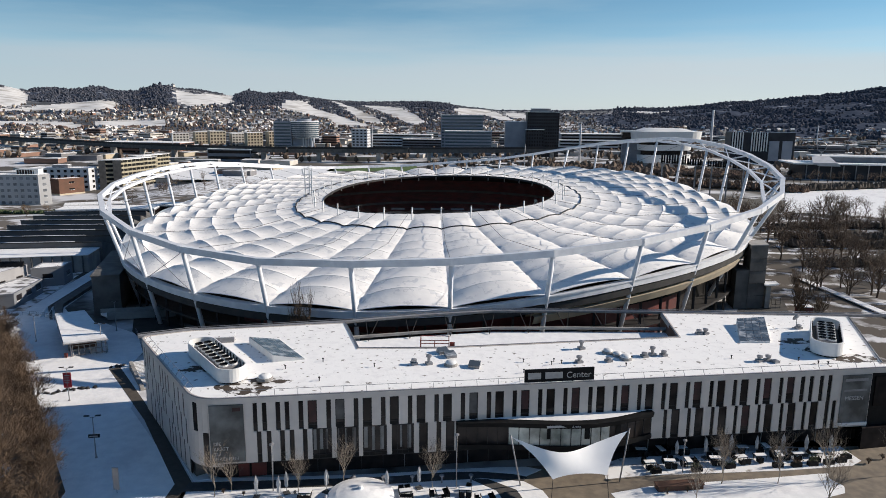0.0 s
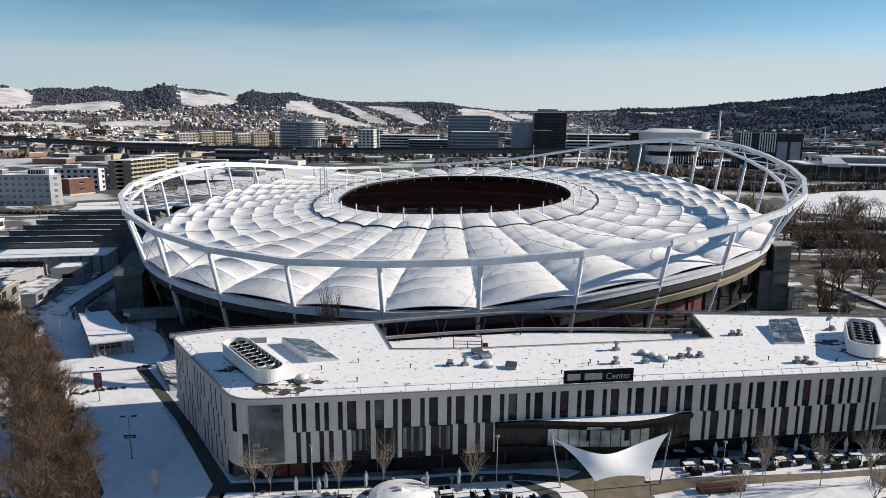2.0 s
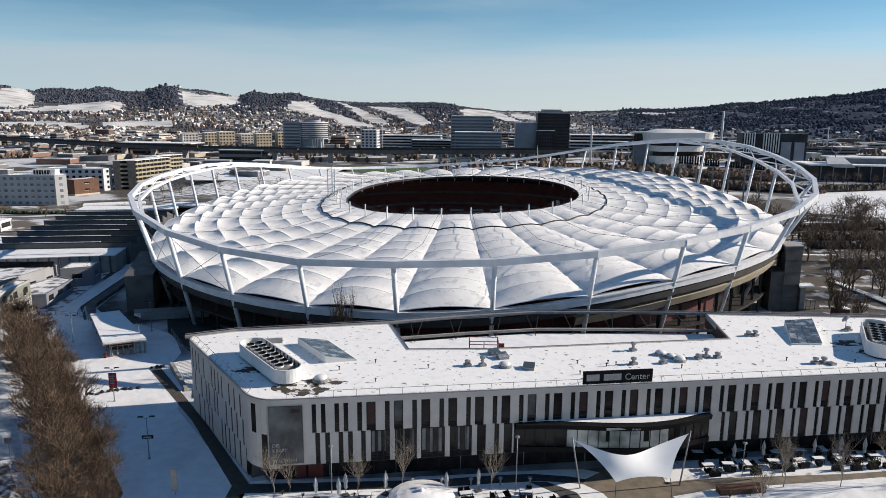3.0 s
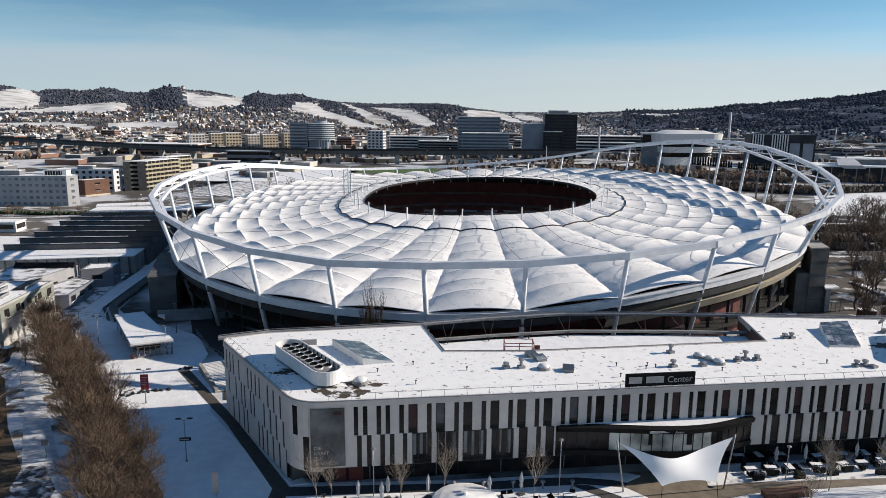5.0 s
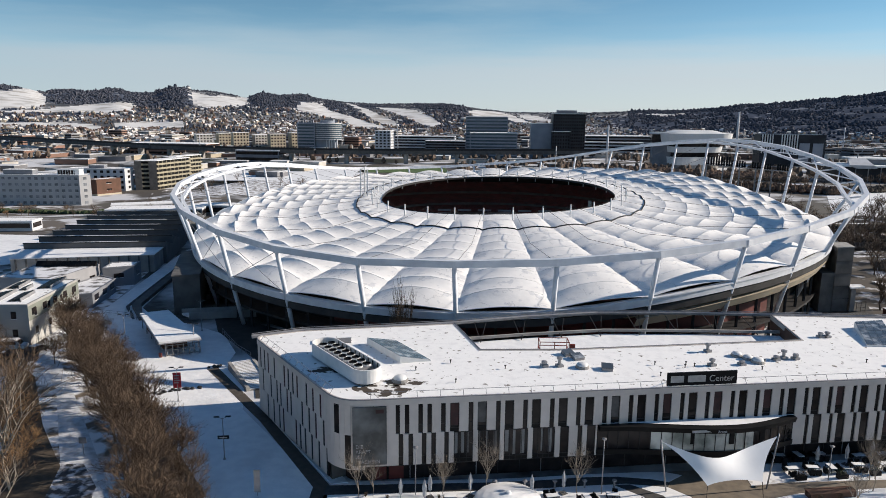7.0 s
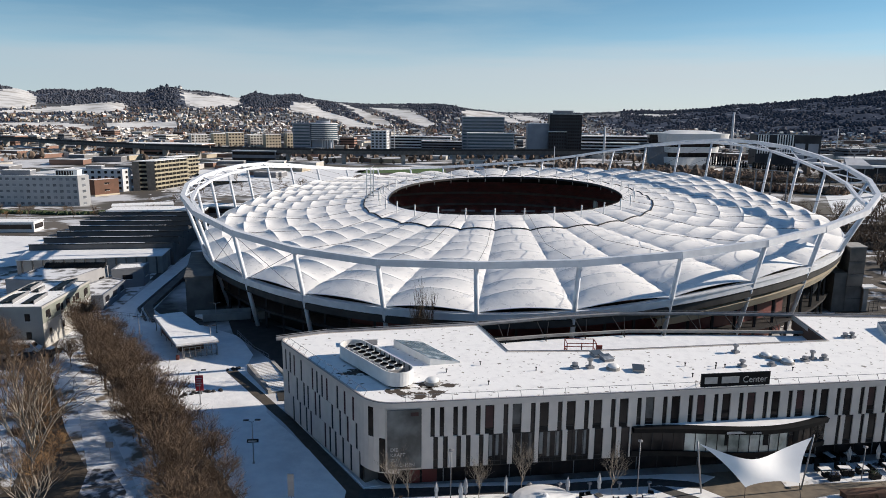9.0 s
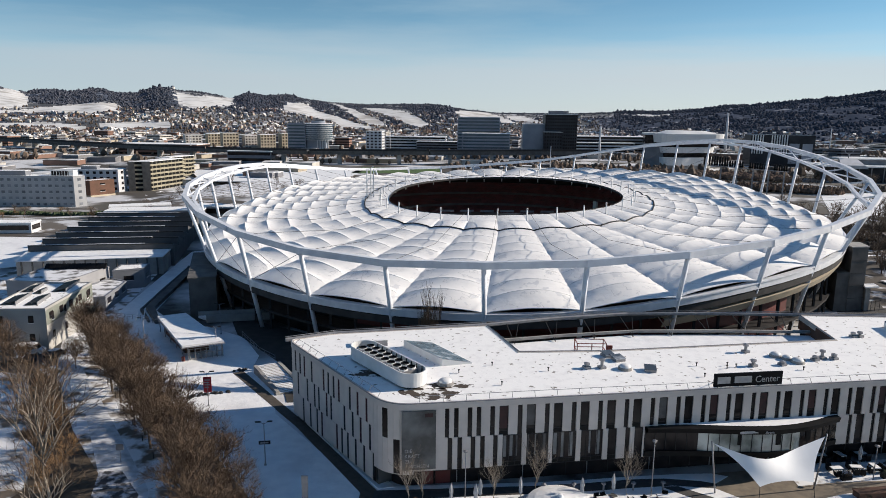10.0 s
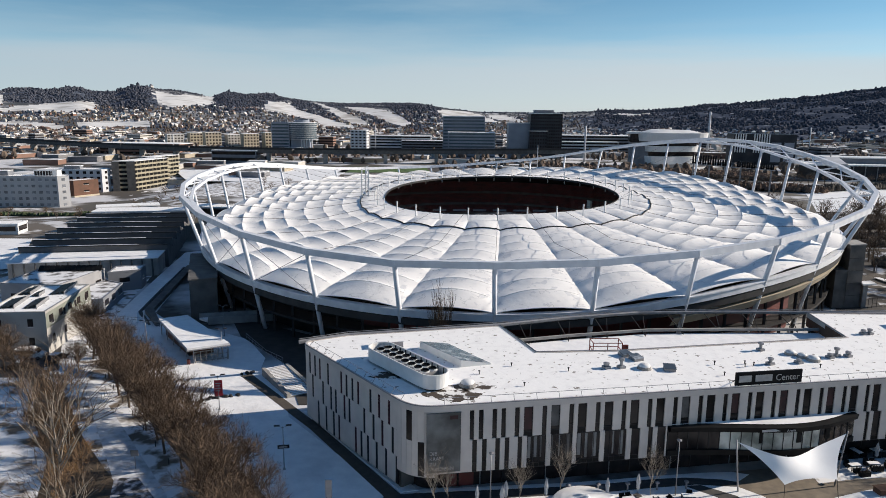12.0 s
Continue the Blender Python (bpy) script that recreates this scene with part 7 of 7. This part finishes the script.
part("roof", Mesh().box(-6.3, -2.9, 2.5, 6.3, 2.9, 2.9), WHITE, pav)
for k in range(9):
    part("post", Mesh().box(-6 + 1.47 * k, -2.62, 0, -5.75 + 1.47 * k, -2.5, 2.5), WHITE, pav)
part("end_wall", Mesh().box(3.6, -2.66, 0, 6.1, 2.6, 2.5), WHITE, pav)
# rooftop plant of the hotel group and the hedge before it
for x, y, w_, d_, h_, z0 in ((-264, 385, 16, 6, 2.6, 10.65), (-258, 457.5, 10, 5, 2.0, 8.55)):
    ob = thing("roof_plant", "grey rooftop plant box on the flat roof", "plant room", pose(x, y, z0, 0, 0, 3), "rooftop plant")
    part("casing", Mesh().box(-w_ / 2, -d_ / 2, -0.1, w_ / 2, d_ / 2, h_), GREY_WALL, ob)
    part("cover", Mesh().box(-w_ / 2 - 0.15, -d_ / 2 - 0.15, h_, w_ / 2 + 0.15, d_ / 2 + 0.15, h_ + 0.15), SNOW_ROOF, ob)
g = Mesh()
for k in range(420):
    t = rngf.random()
    x, y = lerp(-290, -165, t), lerp(352, 330, t) + rngf.uniform(-1.5, 1.5)
    clump(g, x, y, land(x, y) - 0.1, rngf.uniform(0.8, 1.4), rngf.uniform(1.6, 2.6), rngf)
solid("hedge", g, EVERGREEN, "dark green hedge before the white hotel", "hedge")
GARAGE_DECK = mat("garage_deck", (0.36, 0.32, 0.23), (0.27, 0.24, 0.175), 0.2, rough=0.9)
garage = thing("parking_garage", "open concrete parking garage with dark decks", "parking garage")
for k, (poly, levels) in enumerate(((((-233.8, 458), (-220.3, 462), (-211.8, 500), (-226, 500)), 7), (((-235, 504), (-224.5, 506), (-217, 536), (-228, 538)), 7))):
    poly = list(poly)
    for i in range(levels):
        z0 = -7 + 2.9 * i
        part("deck", Mesh().prism(poly, z0, z0 + 1.2), GARAGE_DECK, garage)
        part("void", Mesh().prism(inset(poly, 0.7), z0 + 1.2, z0 + 2.9), BLACK, garage)
        for j in range(9):
            c = Vector(poly[1]).lerp(Vector(poly[2]), (j + 0.5) / 9)
            part("pillar", Mesh().bar((c.x - 0.4, c.y, z0 + 1.2), (c.x - 0.4, c.y, z0 + 2.9), 0.4), GARAGE_DECK, garage)
    a, b = Vector(poly[0]), Vector(poly[1])
    e = (b - a).normalized()
    nn = Vector((e.y, -e.x)) * 0.3
    for t0, t1 in ((0.0, 0.3), (0.62, 0.97)):
        p, q = a.lerp(b, t0), a.lerp(b, t1)
        part("front_wall", Mesh().prism([tuple(p + nn), tuple(q + nn), tuple(q), tuple(p)], -8, -7 + 2.9 * levels), DARK_CONCRETE, garage)
    part("roof", Mesh().prism(inset(poly, 0.3), -7 + 2.9 * levels, -6.7 + 2.9 * levels), SNOW_ROOF, garage)

# viaduct
via = thing("viaduct", "long dark railway viaduct on concrete piers", "viaduct")
vp = [Vector((-900, 1080)), Vector((-597, 878)), Vector((-449, 780)), Vector((-329, 706)), Vector((-250, 668)), Vector((-150, 645)), Vector((-40, 655)), Vector((120, 690))]
for a, b in zip(vp, vp[1:]):
    d = (b - a).normalized()
    nn = Vector((-d.y, d.x)) * 6
    part("deck", Mesh().prism([tuple(a - nn), tuple(b - nn), tuple(b + nn), tuple(a + nn)], 9.0, 12.6), DARK_CONCRETE, via)
    part("parapet", Mesh().prism([tuple(a - nn * 1.03), tuple(b - nn * 1.03), tuple(b - nn), tuple(a - nn)], 12.4, 14.2), DARK_STEEL, via)
    k = int((b - a).length / 38)
    for i in range(k):
        p = a.lerp(b, (i + 0.5) / k)
        part("pier", Mesh().prism([(p.x - 1.6, p.y - 4), (p.x + 1.6, p.y - 4), (p.x + 1.6, p.y + 4), (p.x - 1.6, p.y + 4)], -1, 10.2), CONCRETE, via)

# round office tower
rt = thing("round_office", "round glass-banded office tower on a pale stem", "building", pose(-184, 880, 0))
part("stem", Mesh().box(-13, -9, 0, 10, 14, 14.2), STEEL_BLUE, rt)
for s in range(8):
    z0 = 13.6 + 2.5 * s
    part("floor_band", Mesh().lathe([(17.4, z0), (17.8, z0), (17.8, z0 + 0.6), (17.2, z0 + 0.6)], 40), PALE, rt)
    part("glass_band", Mesh().lathe([(17.4, z0 + 0.6), (17.4, z0 + 2.5)], 40), BAND_GLASS, rt)
part("sign_drum", Mesh().lathe([(9, 33.8), (9, 37.0), (0.1, 37.1)], 24), STEEL_BLUE, rt)
part("roof", Mesh().lathe([(17.9, 33.3), (17.9, 34.0), (0.1, 34.2)], 40), SNOW, rt)
part("side_block", Mesh().box(-36, -12, 0, -14, 16, 34), STEEL_BLUE, rt)
for i in range(6):
    part("roof_unit", Mesh().box(-34 + 3.2 * i, -10, 34, -32.2 + 3.2 * i, -6, 35.5 + (i % 3)), GREY_WALL, rt)
for s in range(8):
    part("window_band", Mesh().box(-35, -12.15, 3 + 3.9 * s, -15, -12, 5 + 3.9 * s), BAND_GLASS, rt)
part("plant_room", Mesh().box(-3, -4, 34, 8, 6, 38.5), GREY_WALL, rt)
for i in range(5):
    part("column", Mesh().tube([(1 + 3.2 * i, -14, 0), (1 + 3.2 * i, -14, 14.2)], 0.8, 8), PALE, rt)
for i in range(7):
    slab("apartment_house", -352 + 24 * i, 905 + 14 * (i % 2), 20, 13, 17 + 1.5 * (i % 3), 34, BEIGE_WALL if i % 3 else WALLS[0], "beige apartment house row behind the viaduct", 5, "windows", bay=4)
slab("white_tower", -112, 875, 20, 16, 25, -8, PALE, "slim white apartment tower", 7, "windows", bay=5)
slab("long_office", -62, 905, 78, 20, 18, -4, PALE, "long pale stepped office building", 5)
slab("long_office", -30, 880, 60, 18, 13, -4, GREY_WALL, "low grey office with window bands", 4)
slab("office_slab", 13.6, 809, 48, 18, 43.5, -2, STEEL_BLUE, "grey high-rise slab with window bands", 12, pane=BAND_GLASS)
slab("office_slab", 19, 753, 50, 22, 26.8, -2, STEEL_BLUE, "dark blue-grey office with window bands", 8, pane=BAND_GLASS)
slab("office_tower", 72.5, 768, 25.5, 22, 37.0, -2, STEEL_BLUE, "plain grey windowless office tower wing", 10, "plain")
slab("office_tower", 99.5, 763, 34, 26, 47.5, -2, BLACK_CLAD, "dark glazed office tower with vertical fins", 14, "windows", bay=2.4)
slab("office_tower", 90, 748, 19, 8, 29, -2, BLACK_CLAD, "dark glazed lower tower wing", 8, "windows", bay=2.4)
slab("long_office", 190, 860, 110, 30, 22, -4, GREY_WALL, "long layered grey office with snowy roofs", 6)
slab("long_office", 165, 840, 70, 20, 15, -4, PALE, "pale low office wing", 4)
tower_cap = thing("roof_plant", "dark plant storey set back on the tower roof", "plant room", pose(99.5, 763, 48, 0, 0, -2), "rooftop plant")
part("casing", Mesh().box(-12, -8, 0, 8, 8, 3.2), GREY_WALL, tower_cap)
part("cover", Mesh().box(-12.4, -8.4, 3.2, 8.4, 8.4, 3.5), SNOW_ROOF, tower_cap)
slab("grey_box", -205, 655, 42, 20, 11, -6, GREY_WALL, "grey windowless box building with plant on top", 2)
slab("red_brick_hall", -330, 760, 90, 30, 12, -8, WALLS[2], "long reddish brick hall", 3)

# museum: stacked curved shell
mus = thing("museum", "white curved museum building with dark glass bands", "museum", pose(191, 640, 0, 0, 0, -8) @ Matrix.Diagonal((0.86, 1, 1, 1)))


def shell(r0, z0, z1, m, name, lean=0.0, sx=1.0):
    pts = []
    for j in range(48):
        a = 2 * math.pi * j / 48
        rr = r0 * (1 + 0.16 * math.cos(3 * a + 0.6))
        pts.append((rr * sx * math.cos(a), rr * math.sin(a)))
    g_ = Mesh()
    g_.grid([[(x, y, z0) for x, y in pts], [(x * (1 + lean), y * (1 + lean), z1) for x, y in pts]], True)
    g_.add([(x * (1 + lean), y * (1 + lean), z1) for x, y in pts], [tuple(range(48))])
    part(name, g_, m, mus)


shell(26, 0, 4, CONCRETE, "base", 0.02)
shell(27, 4, 11, WHITE, "shell_band", 0.04)
shell(25, 11, 15, GLASS, "glass_band", 0.0)
shell(27.5, 15, 20, WHITE, "shell_band", 0.03)
shell(26.5, 20, 24, GLASS, "glass_band", 0.0)
shell(28.5, 24, 31.5, WHITE, "shell_band", 0.03, 1.25)
shell(24, 31.5, 34, WHITE, "roof_shell", -0.35, 1.3)
part("slot_window", Mesh().box(-41, -20, 23, -18, -6, 30.5), GLASS, mus, "dark glazed slot under the roof")
part("slot_roof", Mesh().box(-42, -21, 30.5, -14, -5, 32.2), WHITE, mus)
part("slot_base", Mesh().box(-40, -19, 0, -18, -6, 23), GREY_WALL, mus)

# dark hall with white fins, and the low show building beside it
fin = thing("finned_hall", "dark hall with white vertical fins", "building", pose(309, 690, 0, 0, 0, -10))
part("wall", Mesh().box(-34, -14, 0, 24, 14, 30), BLACK_CLAD, fin)
for i in range(12):
    xx = -33 + 2.3 * i + (6 if i > 4 else 0)
    part("fin", Mesh().box(xx, -15, 12, xx + 0.9, -14, 30), WHITE, fin)
for xx in (1, 13):
    part("panel", Mesh().box(xx, -14.6, 3, xx + 9, -14, 22), STEEL_BLUE, fin)
low_hall = thing("show_building", "long low glazed building with white roof edge", "building", pose(340, 520, 0, 0, 0, -8))
part("wall", Mesh().box(-75, -12, 0, 80, 20, 11), BLACK_CLAD, low_hall)
part("roof", Mesh().box(-84, -16, 11, 86, 22, 12), SNOW_ROOF, low_hall)
part("upper_floor", Mesh().box(-60, 0, 12, -5, 18, 16), GREY_WALL, low_hall)
part("upper_roof", Mesh().box(-64, -2, 16, -2, 20, 16.8), WHITE, low_hall)
part("glass_funnel", Mesh().add([(x - 26, y, z) for x, y, z in ((-40, -17, 10), (-26, -17, 10), (-26, -8, 10), (-40, -8, 10), (-46, -18, 12.5), (-29, -18, 12.5), (-31, -6, 17), (-43, -6, 17))], [(0, 1, 5, 4), (1, 2, 6, 5), (2, 3, 7, 6), (3, 0, 4, 7), (4, 5, 6, 7)]), PALE, low_hall, "pale sloping roof pod")
for i in range(18):
    part("facade_post", Mesh().box(-74 + 8.6 * i, -12.4, 0, -73.4 + 8.6 * i, -12, 11), GREY_STEEL, low_hall)
emb = thing("roof_emblem", "round steel ring emblem on a mast", "sign", pose(278, 524, 14.5))
part("ring", Mesh().tube([(3.4 * math.cos(2 * math.pi * j / 24), 0, 9 + 3.4 * math.sin(2 * math.pi * j / 24)) for j in range(24)], 0.35, 5, closed=True), GREY_STEEL, emb)
part("mast", Mesh().tube([(0, 0, -1), (0, 0, 5.6)], 0.4, 6), GREY_STEEL, emb)

for x, y, h, r, label in ((320, 860, 52, 1.6, "tall slim pale chimney"), (-83, 740, 34, 0.5, "tall thin floodlight mast"), (130, 700, 36, 1.2, "tall pale concrete pylon"), (470, 900, 34, 0.8, "thin pale mast over the valley"), (-280, 700, 24, 0.5, "thin dark lattice mast"), (60, 560, 22, 0.35, "thin grey lamp mast")):
    ob = solid("mast", Mesh().tube([(0, 0, -1), (0, 0, h)], r, 8, r * 0.75), PALE, label, "mast", "masts", smooth=True)
    ob.location = (x, y, 0)

# snowy yards between the hall and the hotel group
YARD = mat("rough_yard", (0.13, 0.11, 0.09), (0.6, 0.6, 0.61), 0.09, detail=10, rough=0.9, lo=0.5, hi=0.58, third=(0.1, 0.09, 0.08), scale3=0.03, lo3=0.5, hi3=0.6)
solid("yard", Mesh().grid([[(x, y, land(x, y) + 0.05) for x in range(-270, -139, 6)] for y in range(262, 381, 6)]), YARD, "rough yard with patchy snow behind the sports hall", "ground", kind="structure", smooth=True)
flat("snow_field", [(-330, 255), (-172, 252), (-150, 205), (-170, 190), (-330, 200)], 0.015, SNOW, "snow-covered sports ground beside the hall")
slab("club_house", -205, 262, 46, 8, 3.6, 6, PALE, "low white club house with dark windows", 1)
slab("club_house", -150, 300, 40, 12, 4.0, 10, GREY_WALL, "low grey shed with snowy roof", 1)
slab("club_house", -165, 318, 26, 9, 3.4, 24, PALE, "small pale shed with snowy roof", 1)
slab("club_house", -120, 312, 34, 10, 4.2, -6, GREY_WALL, "low grey shed beside the stadium", 1)
for i in range(30):
    x, y = lerp(-275, -150, rngf.random()), lerp(300, 372, rngf.random())
    plant_tree(PARK_TREES if i % 3 else GOLD_TREES, i, x, y, rngf.uniform(0.4, 0.65), rngf.uniform(0, 360), "bare tree in the snowy yard", "yard trees", z=land(x, y) - 0.1)

# fields behind the arena
solid("snowy_bank", Mesh().grid([[(x, y, land(x, y) + 0.06) for x in range(-214, -97, 6)] for y in range(384, 475, 6)]), SNOW_THIN, "thin snow on the bank behind the arena", "ground", kind="structure", smooth=True)
flat("snow_field", [(-190, 470), (-96, 478), (-92, 585), (-172, 575), (-230, 560)], 0.02, SNOW, "open snowy field behind the stadium")
flat("training_pitch", [(-99, 548), (-26, 556), (-30, 617), (-98, 609)], 0.02, GRASS, "green artificial turf pitch cleared of snow", "pitch")
flat("snow_field", [(216, 445), (165, 339), (205, 322), (330, 440), (345, 505), (315, 502)], 0.02, SNOW, "wide snow-covered meadow")
flat("park_ground", [(84, 150), (112, 140), (160, 200), (260, 320), (205, 320), (165, 338), (118, 300), (106, 230), (98, 185)], 0.008, PARK_GROUND, "dark park ground with thin snow streaks", "ground")
flat("park_ground", [(56, 99), (112, 99), (114, 141), (84, 150), (74, 146), (58, 120)], 0.006, PARK_GROUND, "dark planted ground beside the event centre", "ground")
flat("park_ground", [(70, 146), (84, 150), (98, 185), (106, 230), (118, 300), (96, 262), (88, 205), (78, 170)], 0.012, PARK_GROUND, "dark ground along the sunny side of the stadium", "ground")
flat("promenade", [(100.6, 195), (102.4, 195), (105.4, 160), (107.2, 140), (104.6, 140), (103.0, 160)], 0.5, SNOW, "snow-covered promenade wall beside the park", "path")
for i in range(210):
    t, r = rngf.random(), rngf.random()
    x, y = lerp(92, 210, r) + 26 * t, lerp(172, 330, t) + rngf.uniform(-4, 4)
    if math.hypot((x - CX) / 112, (y - CY) / 140) < 1.02:
        continue
    plant_tree(PARK_TREES, i, x, y, rngf.uniform(0.8, 1.25), rngf.uniform(0, 360), "tall bare dark park tree", "park trees")
for i, (x0, y0, x1, y1) in enumerate(((126, 262, 185, 262), (122, 246, 172, 244), (132, 284, 196, 290), (112, 212, 150, 216))):
    g = Mesh()
    for k in range(260):
        t = rngf.random()
        clump(g, lerp(x0, x1, t) + rngf.uniform(-1.2, 1.2), lerp(y0, y1, t) + rngf.uniform(-1.5, 1.5), 0, rngf.uniform(0.7, 1.3), rngf.uniform(2.0, 3.4), rngf)
    solid("hedge", g, HEDGE, "long dark clipped hedge in the park", "hedge", "park hedges")
g = Mesh()
for k in range(900):
    t = rngf.random()
    x, y = lerp(205, 420, t), lerp(428, 505, t) + rngf.uniform(-3, 3)
    clump(g, x, y, 0, rngf.uniform(0.9, 1.8), rngf.uniform(2.0, 5.0), rngf)
solid("hedge", g, HEDGE, "dark bare hedge along the edge of the meadow", "hedge", "park hedges")
for i in range(34):
    x, y = 150 + 6.2 * i + rngf.uniform(-2, 2), 452 + 1.6 * i + rngf.uniform(-4, 4)
    plant_tree(PARK_TREES, i, x, y, rngf.uniform(0.7, 1.0), rngf.uniform(0, 360), "bare dark tree in the avenue", "avenue trees")
for i in range(40):
    x, y = rngf.uniform(-215, 150), rngf.uniform(405, 470)
    plant_tree(PARK_TREES, i, x, y, rngf.uniform(0.5, 0.85), rngf.uniform(0, 360), "bare tree on the snowy field edge", "field trees", z=land(x, y))
for i, (x, y, s) in enumerate(((79, 150, 1.15), (81.5, 147, 1.0), (77, 146, 0.9), (86, 166, 1.1))):
    plant_tree(POPLARS, i, x, y, s, 60 * i, "upright bare poplar beside the stadium", "poplars")
for i, (x, y, s) in enumerate(((-27.9, 119.6, 0.94), (-26.3, 119.9, 1.0))):
    plant_tree(SLIM_POPLARS, i, x, y, s, 80 * i, "slim upright bare poplar before the stadium", "poplars")
gate_t = thing("stair_tower", "grey concrete stair tower on the sunny side of the stadium", "stair tower")
part("wall", Mesh().prism([(73.0, 164.0), (77.4, 165.0), (78.6, 171.0), (74.2, 171.0)], 0, 15.6), DARK_CONCRETE, gate_t)
part("side_wall", Mesh().prism([(69.6, 163.4), (72.99, 164.1), (74.1, 170.6), (70.6, 170.8)], 0, 9.6), DARK_CONCRETE, gate_t, "lower concrete wing")
part("roof", Mesh().prism([(72.9, 163.9), (77.5, 164.9), (78.7, 171.1), (74.1, 171.1)], 15.6, 15.85), CONCRETE, gate_t)
for k in range(4):
    part("slab_joint", Mesh().prism([(72.96, 163.94), (77.44, 164.95), (78.64, 170.9), (78.5, 170.9), (77.3, 165.1), (73.0, 164.1)], 3.1 + 3.1 * k, 3.18 + 3.1 * k), DARK_STEEL, gate_t)
part("landing", Mesh().prism([(76.6, 163.2), (80.6, 164.2), (81.0, 167.0), (77.9, 166.6)], 5.9, 6.25), SNOW, gate_t, "snowy landing slab")
part("landing_wall", Mesh().prism([(77.6, 164.4), (78.9, 164.7), (79.3, 166.6), (78.0, 166.4)], 0, 5.9), CONCRETE, gate_t)
part("railing", Mesh().bar((78.9, 163.8, 1.1), (81.4, 164.4, 1.1), 0.07).bar((78.9, 163.8, 2.6), (81.4, 164.4, 2.6), 0.07).bar((78.9, 163.8, 0), (78.9, 163.8, 2.6), 0.07).bar((80.1, 164.1, 0), (80.1, 164.1, 2.6), 0.07).bar((81.4, 164.4, 0), (81.4, 164.4, 2.6), 0.07), DARK_STEEL, gate_t)
# letters on a steel frame, seen from behind: plain bars
letters = thing("roof_lettering", "large dark sign letters on a steel frame, seen from behind", "sign")
for i in range(17):
    if i in (8, 13):
        continue
    t = i / 16
    x, y = lerp(112, 160, t), lerp(366, 378, t)
    z0, tall = lerp(21.6, 17.6, t), (4.8 if i < 5 else 3.4)
    for k in range(2):
        part("letter_bar", Mesh().box(x - 1.1 + 1.3 * k, y - 0.3, z0, x - 0.3 + 1.2 * k, y + 0.3, z0 + tall - 0.3 * (k * i % 2)), BLACK, letters)
    part("letter_base", Mesh().box(x - 1.1, y - 0.3, z0 + 0.3, x + 1.0, y + 0.3, z0 + 0.9), BLACK, letters)
part("frame", Mesh().bar((110, 366.6, 21.5), (162, 378.6, 17.3), 0.5).bar((110, 366.6, 23.7), (162, 378.6, 19.4), 0.25), GREY_STEEL, letters)
for i in range(6):
    t = i / 5
    x, y = lerp(112, 160, t), lerp(367.0, 378.6, t)
    part("prop", Mesh().bar((x, y + 0.5, 0), (x, y, lerp(21.5, 17.4, t)), 0.6), GREY_STEEL, letters)

# chapel on the hilltop, and the brown belt of bare trees behind the arena
for nm, a_, r_, w_, h_ in (("hill_chapel", -21.5, 3290, 9.0, 9.0),):
    cx_, cy_ = r_ * math.sin(radians(a_)), r_ * math.cos(radians(a_))
    ch = thing(nm, "small pale domed chapel on the hilltop", "chapel", pose(cx_, cy_, land(cx_, cy_) - 1))
    part("wall", Mesh().lathe([(w_, 0), (w_, h_), (w_ * 0.9, h_ + 0.5)], 16), WHITE_WALL, ch)
    part("dome", Mesh().lathe([(w_ * 0.9, h_ + 0.4), (w_ * 0.75, h_ + 4), (w_ * 0.4, h_ + 6.5), (0.1, h_ + 7.5)], 16), GREY_WALL, ch, smooth=True)
    part("portico", Mesh().box(-5, -w_ - 4, 0, 5, -w_ + 1, 7), WHITE_WALL, ch)
belt = Mesh()
for i in range(11000):
    t = rngf.random()
    x, y = lerp(40, 230, t), lerp(640, 520, t) + rngf.uniform(-22, 22)
    s = rngf.uniform(0.25, 0.6)
    clump(belt, x, y, rngf.uniform(0.0, 1.5), 3.4 * s, 5.6 * s, rngf)
for i in range(700):
    t = rngf.random()
    clump(belt, lerp(150, 215, t) + rngf.uniform(-8, 8), lerp(470, 430, t) + rngf.uniform(-10, 10), 0, 1.3, rngf.uniform(2, 5), rngf)
solid("tree_belt", belt, mat("brown_thicket", (0.2, 0.14, 0.105), (0.11, 0.08, 0.062), 0.3, rough=1.0, spec=0.0), "belt of bare brown trees behind the stadium", "trees", kind="stuff")

# street clutter along the park: railing, red container and low sheds
for i, (x0, y0, x1, y1) in enumerate(((108, 205, 128, 238), (120, 200, 160, 222), (140, 240, 178, 252))):
    fence("fence", [(x0, y0), (x1, y1)], 1.1, "dark park railing along the path", 1.6, 2)
red_box = thing("container", "small dark red container beside the stadium", "container", pose(84, 158, 0))
part("body", Mesh().box(-1.6, -1.2, 0, 1.6, 1.2, 2.4), RED_WALL, red_box)
part("roof", Mesh().box(-1.7, -1.3, 2.4, 1.7, 1.3, 2.55), SNOW, red_box)
for k in range(26):
    x, y = rngf.uniform(96, 200), rngf.uniform(176, 330)
    if math.hypot((x - CX) / 112, (y - CY) / 140) < 1.05:
        continue
    w_ = rngf.uniform(4, 14)
    flat("snow_field", [(x - w_, y - 1.2), (x + w_, y - 0.4), (x + w_ * 0.8, y + 1.1), (x - w_ * 0.7, y + 0.8)], 0.03, SNOW, "strip of snow on the park lawn")
